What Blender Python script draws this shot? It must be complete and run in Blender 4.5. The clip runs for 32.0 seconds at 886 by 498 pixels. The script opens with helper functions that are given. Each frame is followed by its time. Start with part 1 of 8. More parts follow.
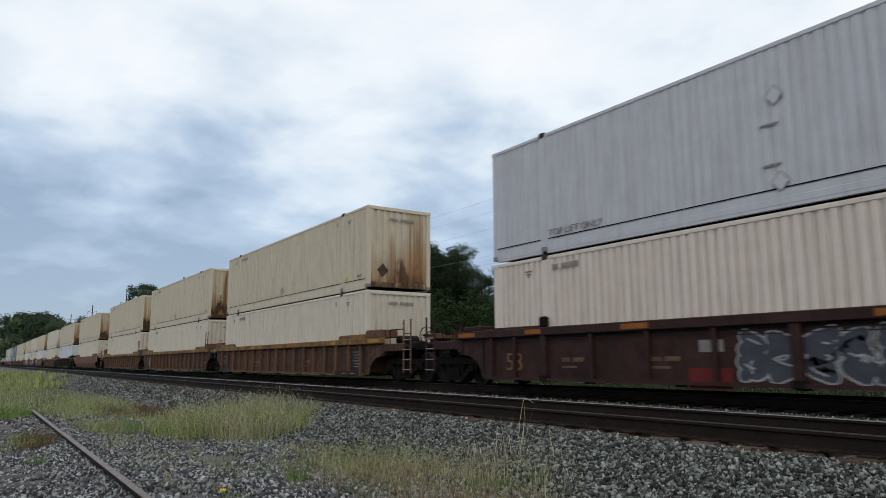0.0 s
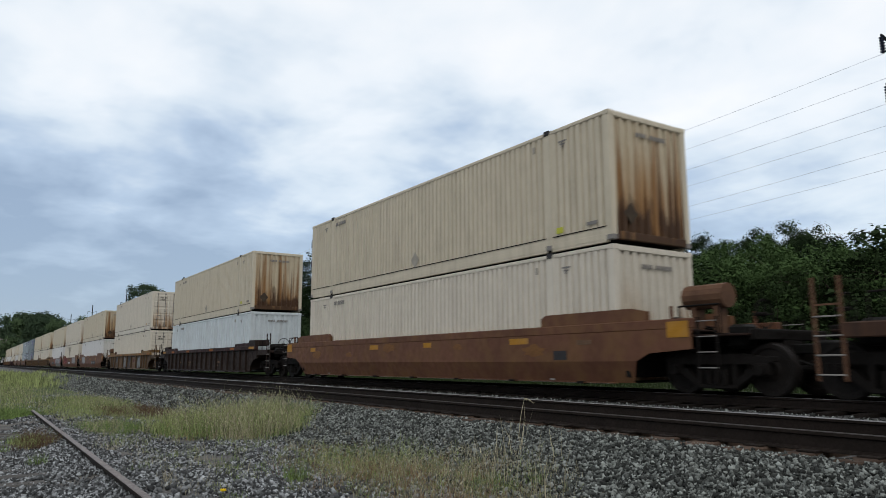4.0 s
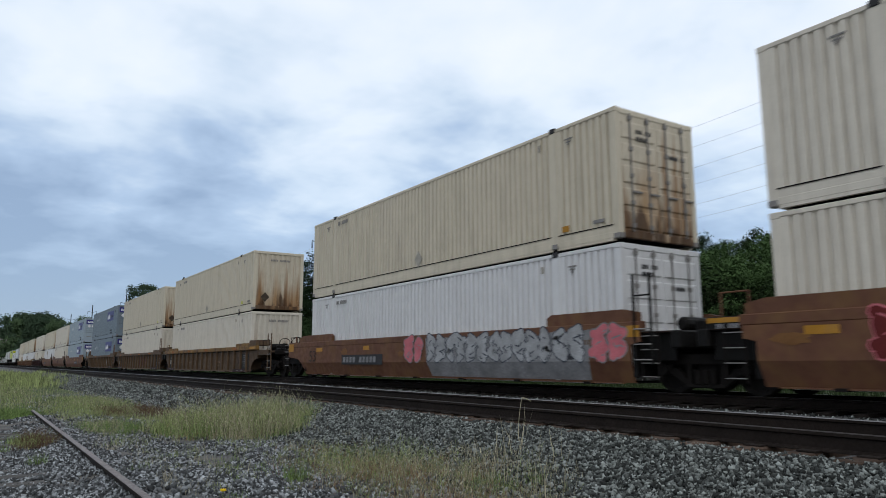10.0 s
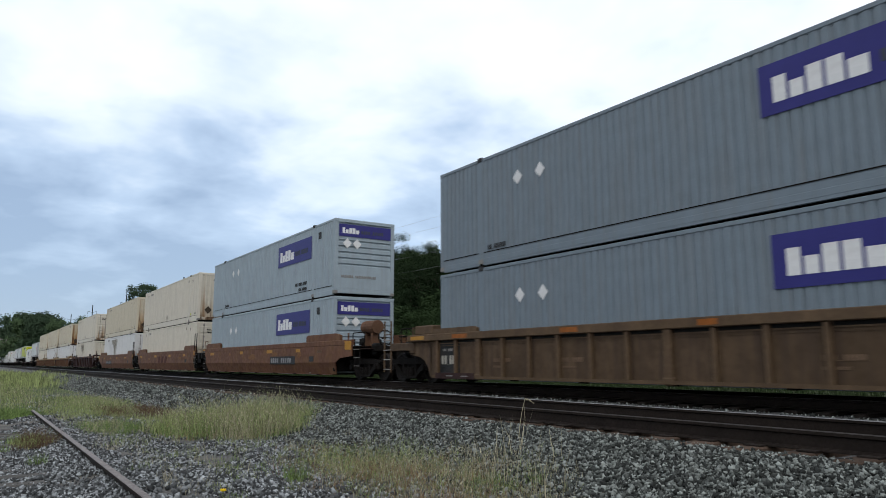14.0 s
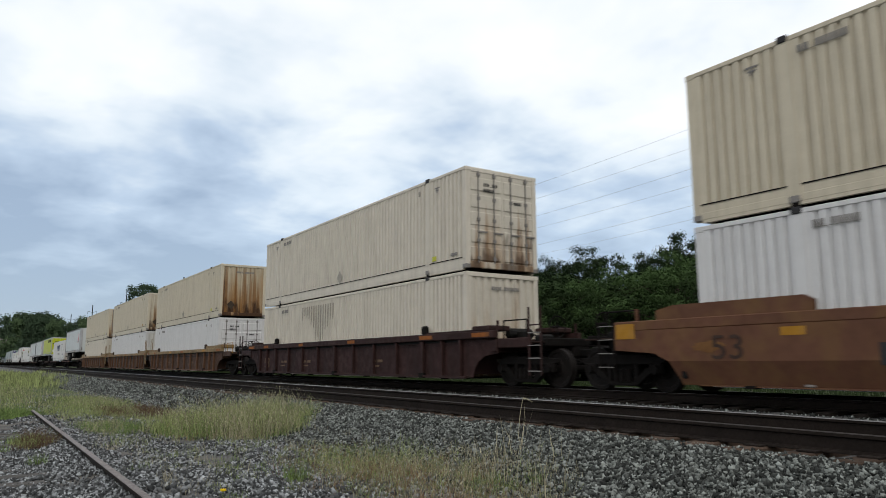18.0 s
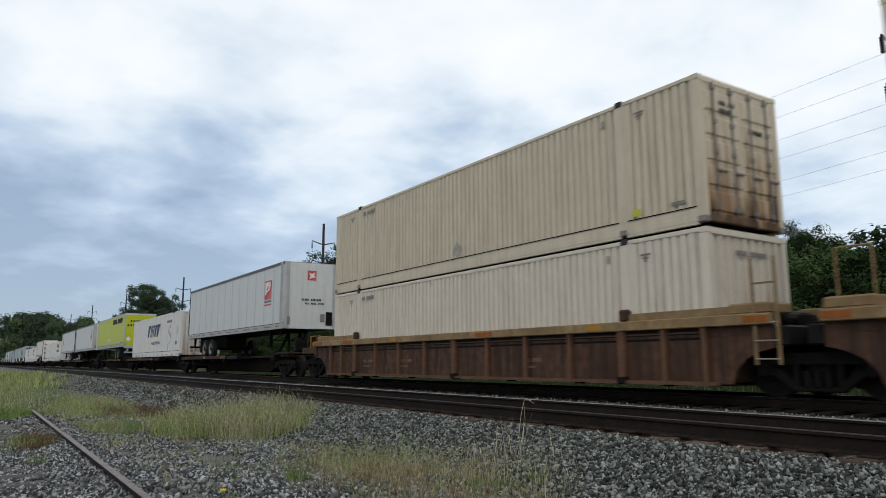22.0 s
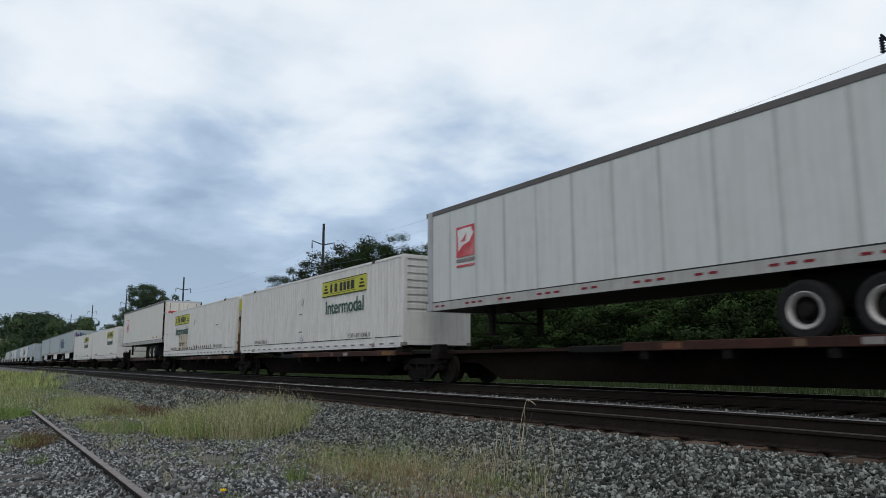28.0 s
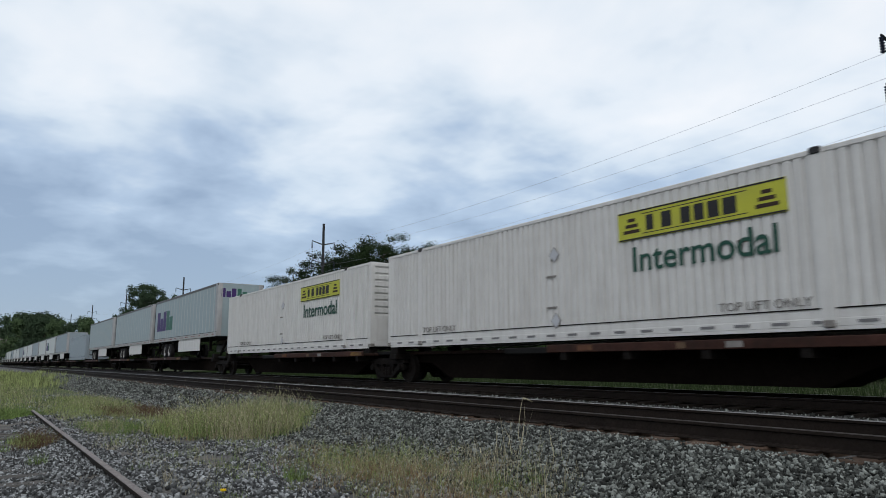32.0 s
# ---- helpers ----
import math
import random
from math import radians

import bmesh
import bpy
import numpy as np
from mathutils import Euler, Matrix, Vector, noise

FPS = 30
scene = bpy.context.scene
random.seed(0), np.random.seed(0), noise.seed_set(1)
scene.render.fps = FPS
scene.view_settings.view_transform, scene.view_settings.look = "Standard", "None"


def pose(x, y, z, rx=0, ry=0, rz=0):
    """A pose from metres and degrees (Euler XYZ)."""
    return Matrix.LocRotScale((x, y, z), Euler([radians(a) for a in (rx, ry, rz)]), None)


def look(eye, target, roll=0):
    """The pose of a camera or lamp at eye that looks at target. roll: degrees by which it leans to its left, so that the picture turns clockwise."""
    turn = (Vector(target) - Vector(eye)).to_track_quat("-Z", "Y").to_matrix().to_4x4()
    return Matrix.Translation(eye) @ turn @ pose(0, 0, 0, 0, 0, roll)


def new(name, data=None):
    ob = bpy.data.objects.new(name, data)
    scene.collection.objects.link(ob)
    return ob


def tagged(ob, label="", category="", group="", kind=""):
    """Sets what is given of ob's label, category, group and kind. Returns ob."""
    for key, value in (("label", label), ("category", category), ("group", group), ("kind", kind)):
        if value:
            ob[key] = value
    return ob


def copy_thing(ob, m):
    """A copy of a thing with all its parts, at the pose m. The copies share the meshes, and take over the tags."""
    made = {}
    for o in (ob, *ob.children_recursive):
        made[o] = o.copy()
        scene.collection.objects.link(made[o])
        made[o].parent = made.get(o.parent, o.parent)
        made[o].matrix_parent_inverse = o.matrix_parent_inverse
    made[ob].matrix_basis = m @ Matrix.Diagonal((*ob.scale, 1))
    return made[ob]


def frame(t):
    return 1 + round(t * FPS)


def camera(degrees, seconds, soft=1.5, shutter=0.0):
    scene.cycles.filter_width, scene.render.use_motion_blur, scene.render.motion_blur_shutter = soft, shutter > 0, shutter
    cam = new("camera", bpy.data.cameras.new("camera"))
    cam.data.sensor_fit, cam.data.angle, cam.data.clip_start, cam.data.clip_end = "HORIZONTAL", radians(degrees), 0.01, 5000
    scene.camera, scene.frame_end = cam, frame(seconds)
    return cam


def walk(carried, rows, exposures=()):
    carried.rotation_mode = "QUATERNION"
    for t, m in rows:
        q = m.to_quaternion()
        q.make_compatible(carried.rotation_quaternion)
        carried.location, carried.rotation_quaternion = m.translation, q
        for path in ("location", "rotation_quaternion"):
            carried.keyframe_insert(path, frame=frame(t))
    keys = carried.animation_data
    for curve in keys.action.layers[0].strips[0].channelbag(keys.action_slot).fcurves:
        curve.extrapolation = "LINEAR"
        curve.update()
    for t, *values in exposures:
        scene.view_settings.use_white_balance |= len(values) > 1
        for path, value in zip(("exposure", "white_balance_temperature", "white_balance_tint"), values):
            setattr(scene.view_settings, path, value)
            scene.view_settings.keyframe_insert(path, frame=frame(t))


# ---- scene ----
import colorsys
from functools import lru_cache

# ---------------------------------------------------------------- camera
EYE = (0.0, 0.0, 1.30)
PAN, TILT, ROLL = radians(56.506), radians(9.160), -0.175
AIM = (EYE[0] - math.sin(PAN) * math.cos(TILT), EYE[1] + math.cos(PAN) * math.cos(TILT), EYE[2] + math.sin(TILT))
# stops, kelvin and tint: the clip's own white balance drifts a little
WHITE_BALANCE = ((0.0, -0.1, 6600, 10), (5.0, -0.1, 6550, 10), (8.0, -0.13, 6200, 10), (13.0, -0.12, 6200, 10), (14.2, 0.11, 6450, 10), (18.0, 0.02, 6750, 10), (21.0, -0.05, 6750, 10), (22.5, -0.06, 6550, 10), (24.5, -0.15, 6300, 10), (28.0, -0.18, 6500, 10), (32.0, -0.18, 6450, 10))
cam = camera(64.4, 32.0, soft=0.6, shutter=0.15)
walk(cam, [(0.0, look(EYE, AIM, ROLL)), (32.0, look(EYE, AIM, ROLL))], exposures=WHITE_BALANCE)

# ---------------------------------------------------------------- the plan, in metres
RAIL = 0.69          # top of the main-line rails
TRAIN_Y = 12.42      # middle of the train's track
NEAR_Y = 7.08        # middle of the empty near track
SPUR_Y = 1.30        # the one rail of the spur


def run(t):
    """How far the train has gone at t seconds: it slows a little on the way."""
    return 18.687 * t - 0.02833 * t * t


# ---------------------------------------------------------------- sky and sun
world = bpy.data.worlds.new("overcast_sky")
scene.world = world
world.use_nodes = True
W = world.node_tree.nodes
WL = world.node_tree.links
W.clear()
w_out, w_bg, w_sky = W.new("ShaderNodeOutputWorld"), W.new("ShaderNodeBackground"), W.new("ShaderNodeTexSky")
w_sky.sky_type, w_sky.sun_disc = "NISHITA", False
w_sky.sun_elevation, w_sky.sun_rotation, w_sky.air_density, w_sky.dust_density = radians(40), radians(123.7), 1.0, 0.6
w_co, w_map = W.new("ShaderNodeTexCoord"), W.new("ShaderNodeMapping")
WL.new(w_co.outputs["Generated"], w_map.inputs["Vector"])
w_sep = W.new("ShaderNodeSeparateXYZ")
WL.new(w_co.outputs["Generated"], w_sep.inputs["Vector"])


def sky_noise(scale, detail, rough, offset):
    mp = W.new("ShaderNodeMapping")
    mp.inputs["Location"].default_value = offset
    WL.new(w_map.outputs["Vector"], mp.inputs["Vector"])
    n = W.new("ShaderNodeTexNoise")
    n.inputs["Scale"].default_value, n.inputs["Detail"].default_value, n.inputs["Roughness"].default_value = scale, detail, rough
    n.inputs["Distortion"].default_value = 0.15
    WL.new(mp.outputs["Vector"], n.inputs["Vector"])
    return n.outputs["Fac"]


def sky_math(op, a, b):
    n = W.new("ShaderNodeMath")
    n.operation = op
    for i, v in enumerate((a, b)):
        if isinstance(v, (int, float)):
            n.inputs[i].default_value = v
        else:
            WL.new(v, n.inputs[i])
    return n.outputs[0]


# the cloud layer is a plane overhead, so the clouds flatten towards the horizon
w_up = sky_math("ADD", sky_math("MAXIMUM", w_sep.outputs["Z"], 0.0), 0.20)
w_plane = W.new("ShaderNodeCombineXYZ")
WL.new(sky_math("DIVIDE", w_sep.outputs["X"], w_up), w_plane.inputs["X"])
WL.new(sky_math("DIVIDE", w_sep.outputs["Y"], w_up), w_plane.inputs["Y"])
WL.new(w_plane.outputs["Vector"], w_map.inputs["Vector"])
cloud = sky_math("ADD", sky_math("MULTIPLY", sky_noise(0.75, 2, 0.45, (0.3, 0.2, 0.1)), 0.36),
                 sky_math("MULTIPLY", sky_noise(3.0, 4, 0.50, (2.3, 0.7, 1.1)), 0.62))
w_fade = sky_math("MINIMUM", sky_math("ADD", sky_math("MULTIPLY", w_sep.outputs["Z"], 2.2), 0.30), 1.0)
cloud = sky_math("ADD", sky_math("MULTIPLY", sky_math("ADD", cloud, -0.49), w_fade), 0.57)
cloud = sky_math("ADD", cloud, sky_math("MULTIPLY", w_sep.outputs["Z"], 0.80))
cloud = sky_math("ADD", cloud, sky_math("MULTIPLY", w_sep.outputs["X"], 0.26))
cloud = sky_math("ADD", cloud, -0.075)
w_ramp = W.new("ShaderNodeValToRGB")
for e in list(w_ramp.color_ramp.elements)[1:]:
    w_ramp.color_ramp.elements.remove(e)
SKY_TONES = ((0.34, (0.30, 0.395, 0.54)), (0.45, (0.465, 0.58, 0.735)), (0.54, (0.69, 0.785, 0.88)), (0.64, (0.86, 0.92, 0.975)), (0.78, (0.98, 1.0, 1.02)))
for i, (at, colour) in enumerate(SKY_TONES):
    e = w_ramp.color_ramp.elements[0] if i == 0 else w_ramp.color_ramp.elements.new(at)
    e.position, e.color = at, (*colour, 1)
WL.new(cloud, w_ramp.inputs["Fac"])
w_gain = W.new("ShaderNodeMix")
w_gain.data_type, w_gain.blend_type = "RGBA", "ADD"
w_gain.inputs["Factor"].default_value = 1.0
w_dim = W.new("ShaderNodeMix")
w_dim.data_type, w_dim.blend_type = "RGBA", "MULTIPLY"
w_dim.inputs["Factor"].default_value = 1.0
w_dim.inputs["B"].default_value = (0.02, 0.02, 0.02, 1)
WL.new(w_sky.outputs["Color"], w_dim.inputs["A"])
WL.new(w_ramp.outputs["Color"], w_gain.inputs["A"])
WL.new(w_dim.outputs["Result"], w_gain.inputs["B"])
WL.new(w_gain.outputs["Result"], w_bg.inputs["Color"])
WL.new(w_bg.outputs["Background"], w_out.inputs["Surface"])

sun = new("sun", bpy.data.lights.new("sun", "SUN"))
sun.data.energy, sun.data.angle, sun.data.color = 0.55, radians(12), (1.0, 0.97, 0.92)
sun.matrix_world = look((30, -20, 30), (0, 0, 0))

# ---------------------------------------------------------------- materials


def shade(name, colour, rough=0.6, metal=0.0, vary=0.10, scale=3.0, grime=None, grime_amount=0.0, streak=False,
          bump=0.0, bump_scale=40.0, island=False, obrandom=0.0, grime_low=0.45, grime_high=0.75, coords="Object", gloss=None, contrast=1.0):
    """A painted or raw surface: base colour, mottling at two scales, a grime or rust layer and fine relief."""
    m = bpy.data.materials.new(name)
    m.use_nodes = True
    nt = m.node_tree
    n, l = nt.nodes, nt.links
    bsdf = n["Principled BSDF"]
    bsdf.inputs["Roughness"].default_value, bsdf.inputs["Metallic"].default_value = rough, metal
    bsdf.inputs["Specular IOR Level"].default_value = gloss if gloss is not None else (0.12 if rough >= 0.6 else 0.18 if rough >= 0.4 else 0.5)
    tc = n.new("ShaderNodeTexCoord")
    co = tc.outputs[coords]

    def noise_of(s, detail=4, stretch=None):
        src = co
        if stretch:
            mp = n.new("ShaderNodeMapping")
            mp.inputs["Scale"].default_value = stretch
            l.new(co, mp.inputs["Vector"])
            src = mp.outputs["Vector"]
        t = n.new("ShaderNodeTexNoise")
        t.inputs["Scale"].default_value, t.inputs["Detail"].default_value = s, detail
        l.new(src, t.inputs["Vector"])
        return t.outputs["Fac"]

    def mix(fac, a, b, kind="MIX"):
        x = n.new("ShaderNodeMix")
        x.data_type, x.blend_type = "RGBA", kind
        for key, val in (("Factor", fac), ("A", a), ("B", b)):
            if isinstance(val, (int, float)):
                x.inputs[key].default_value = val
            elif isinstance(val, tuple):
                x.inputs[key].default_value = (*val, 1)
            else:
                l.new(val, x.inputs[key])
        return x.outputs["Result"]

    def ranged(v, a, b, c, d):
        r = n.new("ShaderNodeMapRange")
        for key, val in zip(("From Min", "From Max", "To Min", "To Max"), (a, b, c, d)):
            r.inputs[key].default_value = val
        l.new(v, r.inputs["Value"])
        return r.outputs["Result"]

    dark = tuple(c * (1 - vary) for c in colour)
    light = tuple(min(1, c * (1 + vary)) for c in colour)
    col = mix(ranged(noise_of(scale, 5), 0.3, 0.7, 0, 1), dark, light)
    fine = noise_of(scale * 9, 3)
    col = mix(ranged(fine, 0.35, 0.75, 0, vary * 2.2), col, tuple(c * 0.6 for c in colour))
    if island:
        geo = n.new("ShaderNodeNewGeometry")
        pw = n.new("ShaderNodeMath")
        pw.operation = "POWER"
        pw.inputs[1].default_value = contrast
        l.new(geo.outputs["Random Per Island"], pw.inputs[0])
        col = mix(pw.outputs[0], tuple(c * (1 - island) for c in colour), mix(0.5, col, tuple(min(1, c * (1 + island * contrast)) for c in colour)))
    if obrandom:
        oi = n.new("ShaderNodeObjectInfo")
        col = mix(ranged(oi.outputs["Random"], 0, 1, 0, 1), mix(1.0, col, (1 - obrandom, 1 - obrandom, 1 - obrandom), "MULTIPLY"), col)
    if grime:
        st = (5.0, 5.0, 0.35) if streak else (1, 1, 1)
        g = noise_of(1.3 if streak else 2.2, 6, st)
        col = mix(ranged(g, grime_low, grime_high, 0, grime_amount), col, grime)
    l.new(col, bsdf.inputs["Base Color"])
    rr = ranged(fine, 0.3, 0.7, max(0, rough - 0.1), min(1, rough + 0.1))
    l.new(rr, bsdf.inputs["Roughness"])
    if bump:
        b = n.new("ShaderNodeBump")
        b.inputs["Strength"].default_value, b.inputs["Distance"].default_value = bump, 0.02
        l.new(noise_of(bump_scale, 4), b.inputs["Height"])
        l.new(b.outputs["Normal"], bsdf.inputs["Normal"])
    return m


GRIME = (0.16, 0.13, 0.10)
TAN = shade("tan_paint", (0.505, 0.455, 0.355), 0.55, vary=0.05, grime=GRIME, grime_amount=0.25, streak=True)
PINK_CREAM = shade("pinkish_cream_paint", (0.58, 0.515, 0.465), 0.55, vary=0.05, grime=GRIME, grime_amount=0.2, streak=True)
CREAM = shade("cream_paint", (0.55, 0.51, 0.435), 0.55, vary=0.05, grime=GRIME, grime_amount=0.22, streak=True)
WHITE = shade("white_paint", (0.56, 0.56, 0.56), 0.5, vary=0.04, grime=GRIME, grime_amount=0.15, streak=True)
COOL_WHITE = shade("cool_white_paint", (0.50, 0.55, 0.575), 0.5, vary=0.06, grime=GRIME, grime_amount=0.25, streak=True)
OFFWHITE = shade("offwhite_paint", (0.575, 0.575, 0.565), 0.5, vary=0.04, grime=GRIME, grime_amount=0.2, streak=True)
GREY = shade("blue_grey_paint", (0.152, 0.188, 0.220), 0.5, vary=0.06, grime=GRIME, grime_amount=0.2, streak=True)
DUSTY_WHITE = shade("dusty_white_paint", (0.56, 0.55, 0.515), 0.5, vary=0.05, grime=GRIME, grime_amount=0.12, streak=True)
PALE_BLUE_GREY = shade("pale_blue_grey_paint", (0.27, 0.335, 0.355), 0.45, vary=0.04, grime=GRIME, grime_amount=0.15, streak=True)
LILAC_GREY = shade("pale_lilac_grey_paint", (0.44, 0.455, 0.495), 0.5, vary=0.05, grime=GRIME, grime_amount=0.2, streak=True)
LIGHT_GREY = shade("light_grey_paint", (0.265, 0.318, 0.355), 0.5, vary=0.05, grime=GRIME, grime_amount=0.2, streak=True)
TRAILER_WHITE = shade("trailer_white", (0.50, 0.525, 0.52), 0.4, vary=0.03, grime=GRIME, grime_amount=0.15, streak=True)
LIME = shade("lime_paint", (0.40, 0.44, 0.018), 0.4, vary=0.04, grime=GRIME, grime_amount=0.08, streak=True)


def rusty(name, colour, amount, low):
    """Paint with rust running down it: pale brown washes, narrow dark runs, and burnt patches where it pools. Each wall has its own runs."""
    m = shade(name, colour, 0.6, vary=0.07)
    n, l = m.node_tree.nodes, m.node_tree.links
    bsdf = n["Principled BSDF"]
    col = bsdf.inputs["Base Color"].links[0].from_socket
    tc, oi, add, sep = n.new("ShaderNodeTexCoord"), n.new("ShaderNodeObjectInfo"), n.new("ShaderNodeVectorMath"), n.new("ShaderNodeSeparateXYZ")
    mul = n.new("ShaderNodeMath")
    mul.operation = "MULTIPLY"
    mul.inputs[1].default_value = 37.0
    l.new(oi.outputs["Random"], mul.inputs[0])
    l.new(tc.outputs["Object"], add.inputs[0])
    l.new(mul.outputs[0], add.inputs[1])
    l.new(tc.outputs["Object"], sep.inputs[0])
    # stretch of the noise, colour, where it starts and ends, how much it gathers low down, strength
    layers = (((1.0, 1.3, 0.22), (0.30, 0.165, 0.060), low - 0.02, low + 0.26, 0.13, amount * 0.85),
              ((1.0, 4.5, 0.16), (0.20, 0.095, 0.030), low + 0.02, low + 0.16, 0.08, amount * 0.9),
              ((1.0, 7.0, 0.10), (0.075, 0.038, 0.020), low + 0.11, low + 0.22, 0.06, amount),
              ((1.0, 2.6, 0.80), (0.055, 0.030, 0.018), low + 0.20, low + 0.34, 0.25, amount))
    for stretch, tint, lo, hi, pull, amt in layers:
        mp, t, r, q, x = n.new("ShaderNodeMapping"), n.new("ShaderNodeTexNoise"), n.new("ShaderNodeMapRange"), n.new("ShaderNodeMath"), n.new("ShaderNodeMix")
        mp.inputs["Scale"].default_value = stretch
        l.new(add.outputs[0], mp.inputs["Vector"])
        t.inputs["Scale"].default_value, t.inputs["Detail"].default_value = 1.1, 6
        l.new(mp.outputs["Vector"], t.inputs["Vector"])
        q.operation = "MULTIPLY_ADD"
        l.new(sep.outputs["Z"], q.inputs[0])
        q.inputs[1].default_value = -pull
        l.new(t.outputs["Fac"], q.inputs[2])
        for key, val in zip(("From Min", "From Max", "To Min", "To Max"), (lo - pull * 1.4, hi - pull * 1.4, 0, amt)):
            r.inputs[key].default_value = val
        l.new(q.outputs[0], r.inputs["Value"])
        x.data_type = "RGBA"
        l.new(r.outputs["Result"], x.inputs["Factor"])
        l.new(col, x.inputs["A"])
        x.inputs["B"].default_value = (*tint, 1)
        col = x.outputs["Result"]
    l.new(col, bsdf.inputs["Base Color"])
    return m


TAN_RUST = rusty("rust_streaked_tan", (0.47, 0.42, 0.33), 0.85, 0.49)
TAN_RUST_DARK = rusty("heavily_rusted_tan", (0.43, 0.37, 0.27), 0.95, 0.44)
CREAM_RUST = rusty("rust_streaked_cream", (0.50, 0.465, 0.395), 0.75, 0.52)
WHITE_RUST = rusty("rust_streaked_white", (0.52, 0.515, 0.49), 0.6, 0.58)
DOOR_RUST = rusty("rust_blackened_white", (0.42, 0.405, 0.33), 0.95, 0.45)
AGED = shade("yellowed_white_paint", (0.44, 0.40, 0.31), 0.6, vary=0.15, scale=2, grime=GRIME, grime_amount=0.35, streak=True)
RUST_PATCH = shade("brown_rust_patch", (0.10, 0.062, 0.038), 0.85, vary=0.35, scale=4)
BURNT = shade("burnt_rust", (0.058, 0.044, 0.032), 0.8, vary=0.3)
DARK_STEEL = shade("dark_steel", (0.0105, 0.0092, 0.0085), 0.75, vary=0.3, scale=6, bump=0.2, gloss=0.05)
NEAR_BLACK = shade("near_black_steel", (0.007, 0.0065, 0.006), 0.65, vary=0.3, scale=6)
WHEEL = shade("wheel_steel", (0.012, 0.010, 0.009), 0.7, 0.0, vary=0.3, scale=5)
BROWN = shade("brown_car_paint", (0.080, 0.042, 0.027), 0.65, vary=0.40, scale=0.55, grime=(0.024, 0.016, 0.013), grime_amount=0.85, streak=True, grime_low=0.40, grime_high=0.66)
MAROON = shade("maroon_car_paint", (0.036, 0.0175, 0.016), 0.65, vary=0.40, scale=0.6, grime=(0.022, 0.015, 0.013), grime_amount=0.7, streak=True)
BLACKBROWN = shade("blackened_brown_paint", (0.028, 0.0185, 0.015), 0.65, vary=0.40, scale=0.6, grime=(0.015, 0.012, 0.011), grime_amount=0.7, streak=True)
PATCH_ORANGE = shade("yellow_orange_patch", (0.19, 0.095, 0.034), 0.6, vary=0.3, scale=2.5, grime=(0.11, 0.05, 0.02), grime_amount=0.8, grime_low=0.40, grime_high=0.6)
ORANGE = shade("orange_brown_car_paint", (0.110, 0.051, 0.031), 0.6, vary=0.18, scale=0.7, grime=(0.145, 0.080, 0.034), grime_amount=0.65, grime_low=0.44, grime_high=0.70)
DUSTY_BROWN = shade("dusty_tan_brown_paint", (0.080, 0.052, 0.031), 0.65, vary=0.30, scale=0.6, grime=(0.045, 0.030, 0.022), grime_amount=0.7, streak=True, grime_low=0.42, grime_high=0.68)
DUSTY_RIB = shade("dusty_tan_rib_paint", (0.098, 0.064, 0.038), 0.65, vary=0.25, scale=1.5, grime=(0.05, 0.032, 0.022), grime_amount=0.6)
GREY_PANEL = shade("sprayed_over_grey_panel", (0.046, 0.041, 0.038), 0.65, vary=0.35, scale=2.2, grime=(0.15, 0.14, 0.13), grime_amount=0.75, grime_low=0.52, grime_high=0.66)
BLUE_PANEL = shade("sprayed_over_blue_panel", (0.046, 0.055, 0.058), 0.65, vary=0.35, scale=2.0, grime=(0.085, 0.045, 0.032), grime_amount=0.9, grime_low=0.48, grime_high=0.58)
TAN_PANEL = shade("repainted_tan_panel", (0.125, 0.075, 0.042), 0.65, vary=0.2, scale=1.5, grime=(0.06, 0.038, 0.025), grime_amount=0.6)
END_PANEL = shade("worn_black_panel", (0.020, 0.021, 0.022), 0.65, vary=0.35, scale=2, grime=(0.035, 0.025, 0.02), grime_amount=0.5)
FADED_BLACK = shade("faded_black_stencil", (0.046, 0.030, 0.024), 0.65, vary=0.2)
PALE_MARK = shade("pale_worn_mark", (0.31, 0.29, 0.25), 0.65, vary=0.2)
BROWN_RIB = shade("lighter_brown_rib_paint", (0.118, 0.063, 0.038), 0.65, vary=0.25, scale=1.5, grime=(0.05, 0.028, 0.018), grime_amount=0.6)
CHORD = shade("worn_yellow_brown_chord", (0.215, 0.122, 0.036), 0.6, vary=0.4, scale=0.8, grime=(0.085, 0.046, 0.026), grime_amount=0.9, grime_low=0.42, grime_high=0.62)
TAN_CHORD = shade("worn_tan_chord", (0.235, 0.165, 0.085), 0.6, vary=0.35, scale=0.8, grime=(0.13, 0.075, 0.04), grime_amount=0.6)
SAFETY_ORANGE = shade("worn_orange_mark", (0.26, 0.085, 0.018), 0.6, vary=0.3, grime=(0.10, 0.05, 0.025), grime_amount=0.7)
YELLOW = shade("safety_yellow", (0.34, 0.165, 0.016), 0.55, vary=0.15, grime=GRIME, grime_amount=0.4)
DECK = shade("rusty_deck_steel", (0.024, 0.013, 0.010), 0.75, vary=0.3, scale=2, grime=(0.02, 0.015, 0.012), grime_amount=0.7, bump=0.2)
SILL = shade("near_black_brown_sill", (0.0095, 0.0072, 0.0062), 0.9, vary=0.3, scale=1.5, gloss=0.02)
DECK_EDGE = shade("reddish_deck_edge", (0.046, 0.021, 0.016), 0.7, vary=0.35, scale=1.2, grime=(0.018, 0.012, 0.010), grime_amount=0.8)
WEED_TAN = shade("tan_dead_grass", (0.25, 0.165, 0.095), 0.85, vary=0.25, island=0.6)
RUBBER = shade("tyre_rubber", (0.016, 0.016, 0.017), 0.85, vary=0.2, bump=0.2)
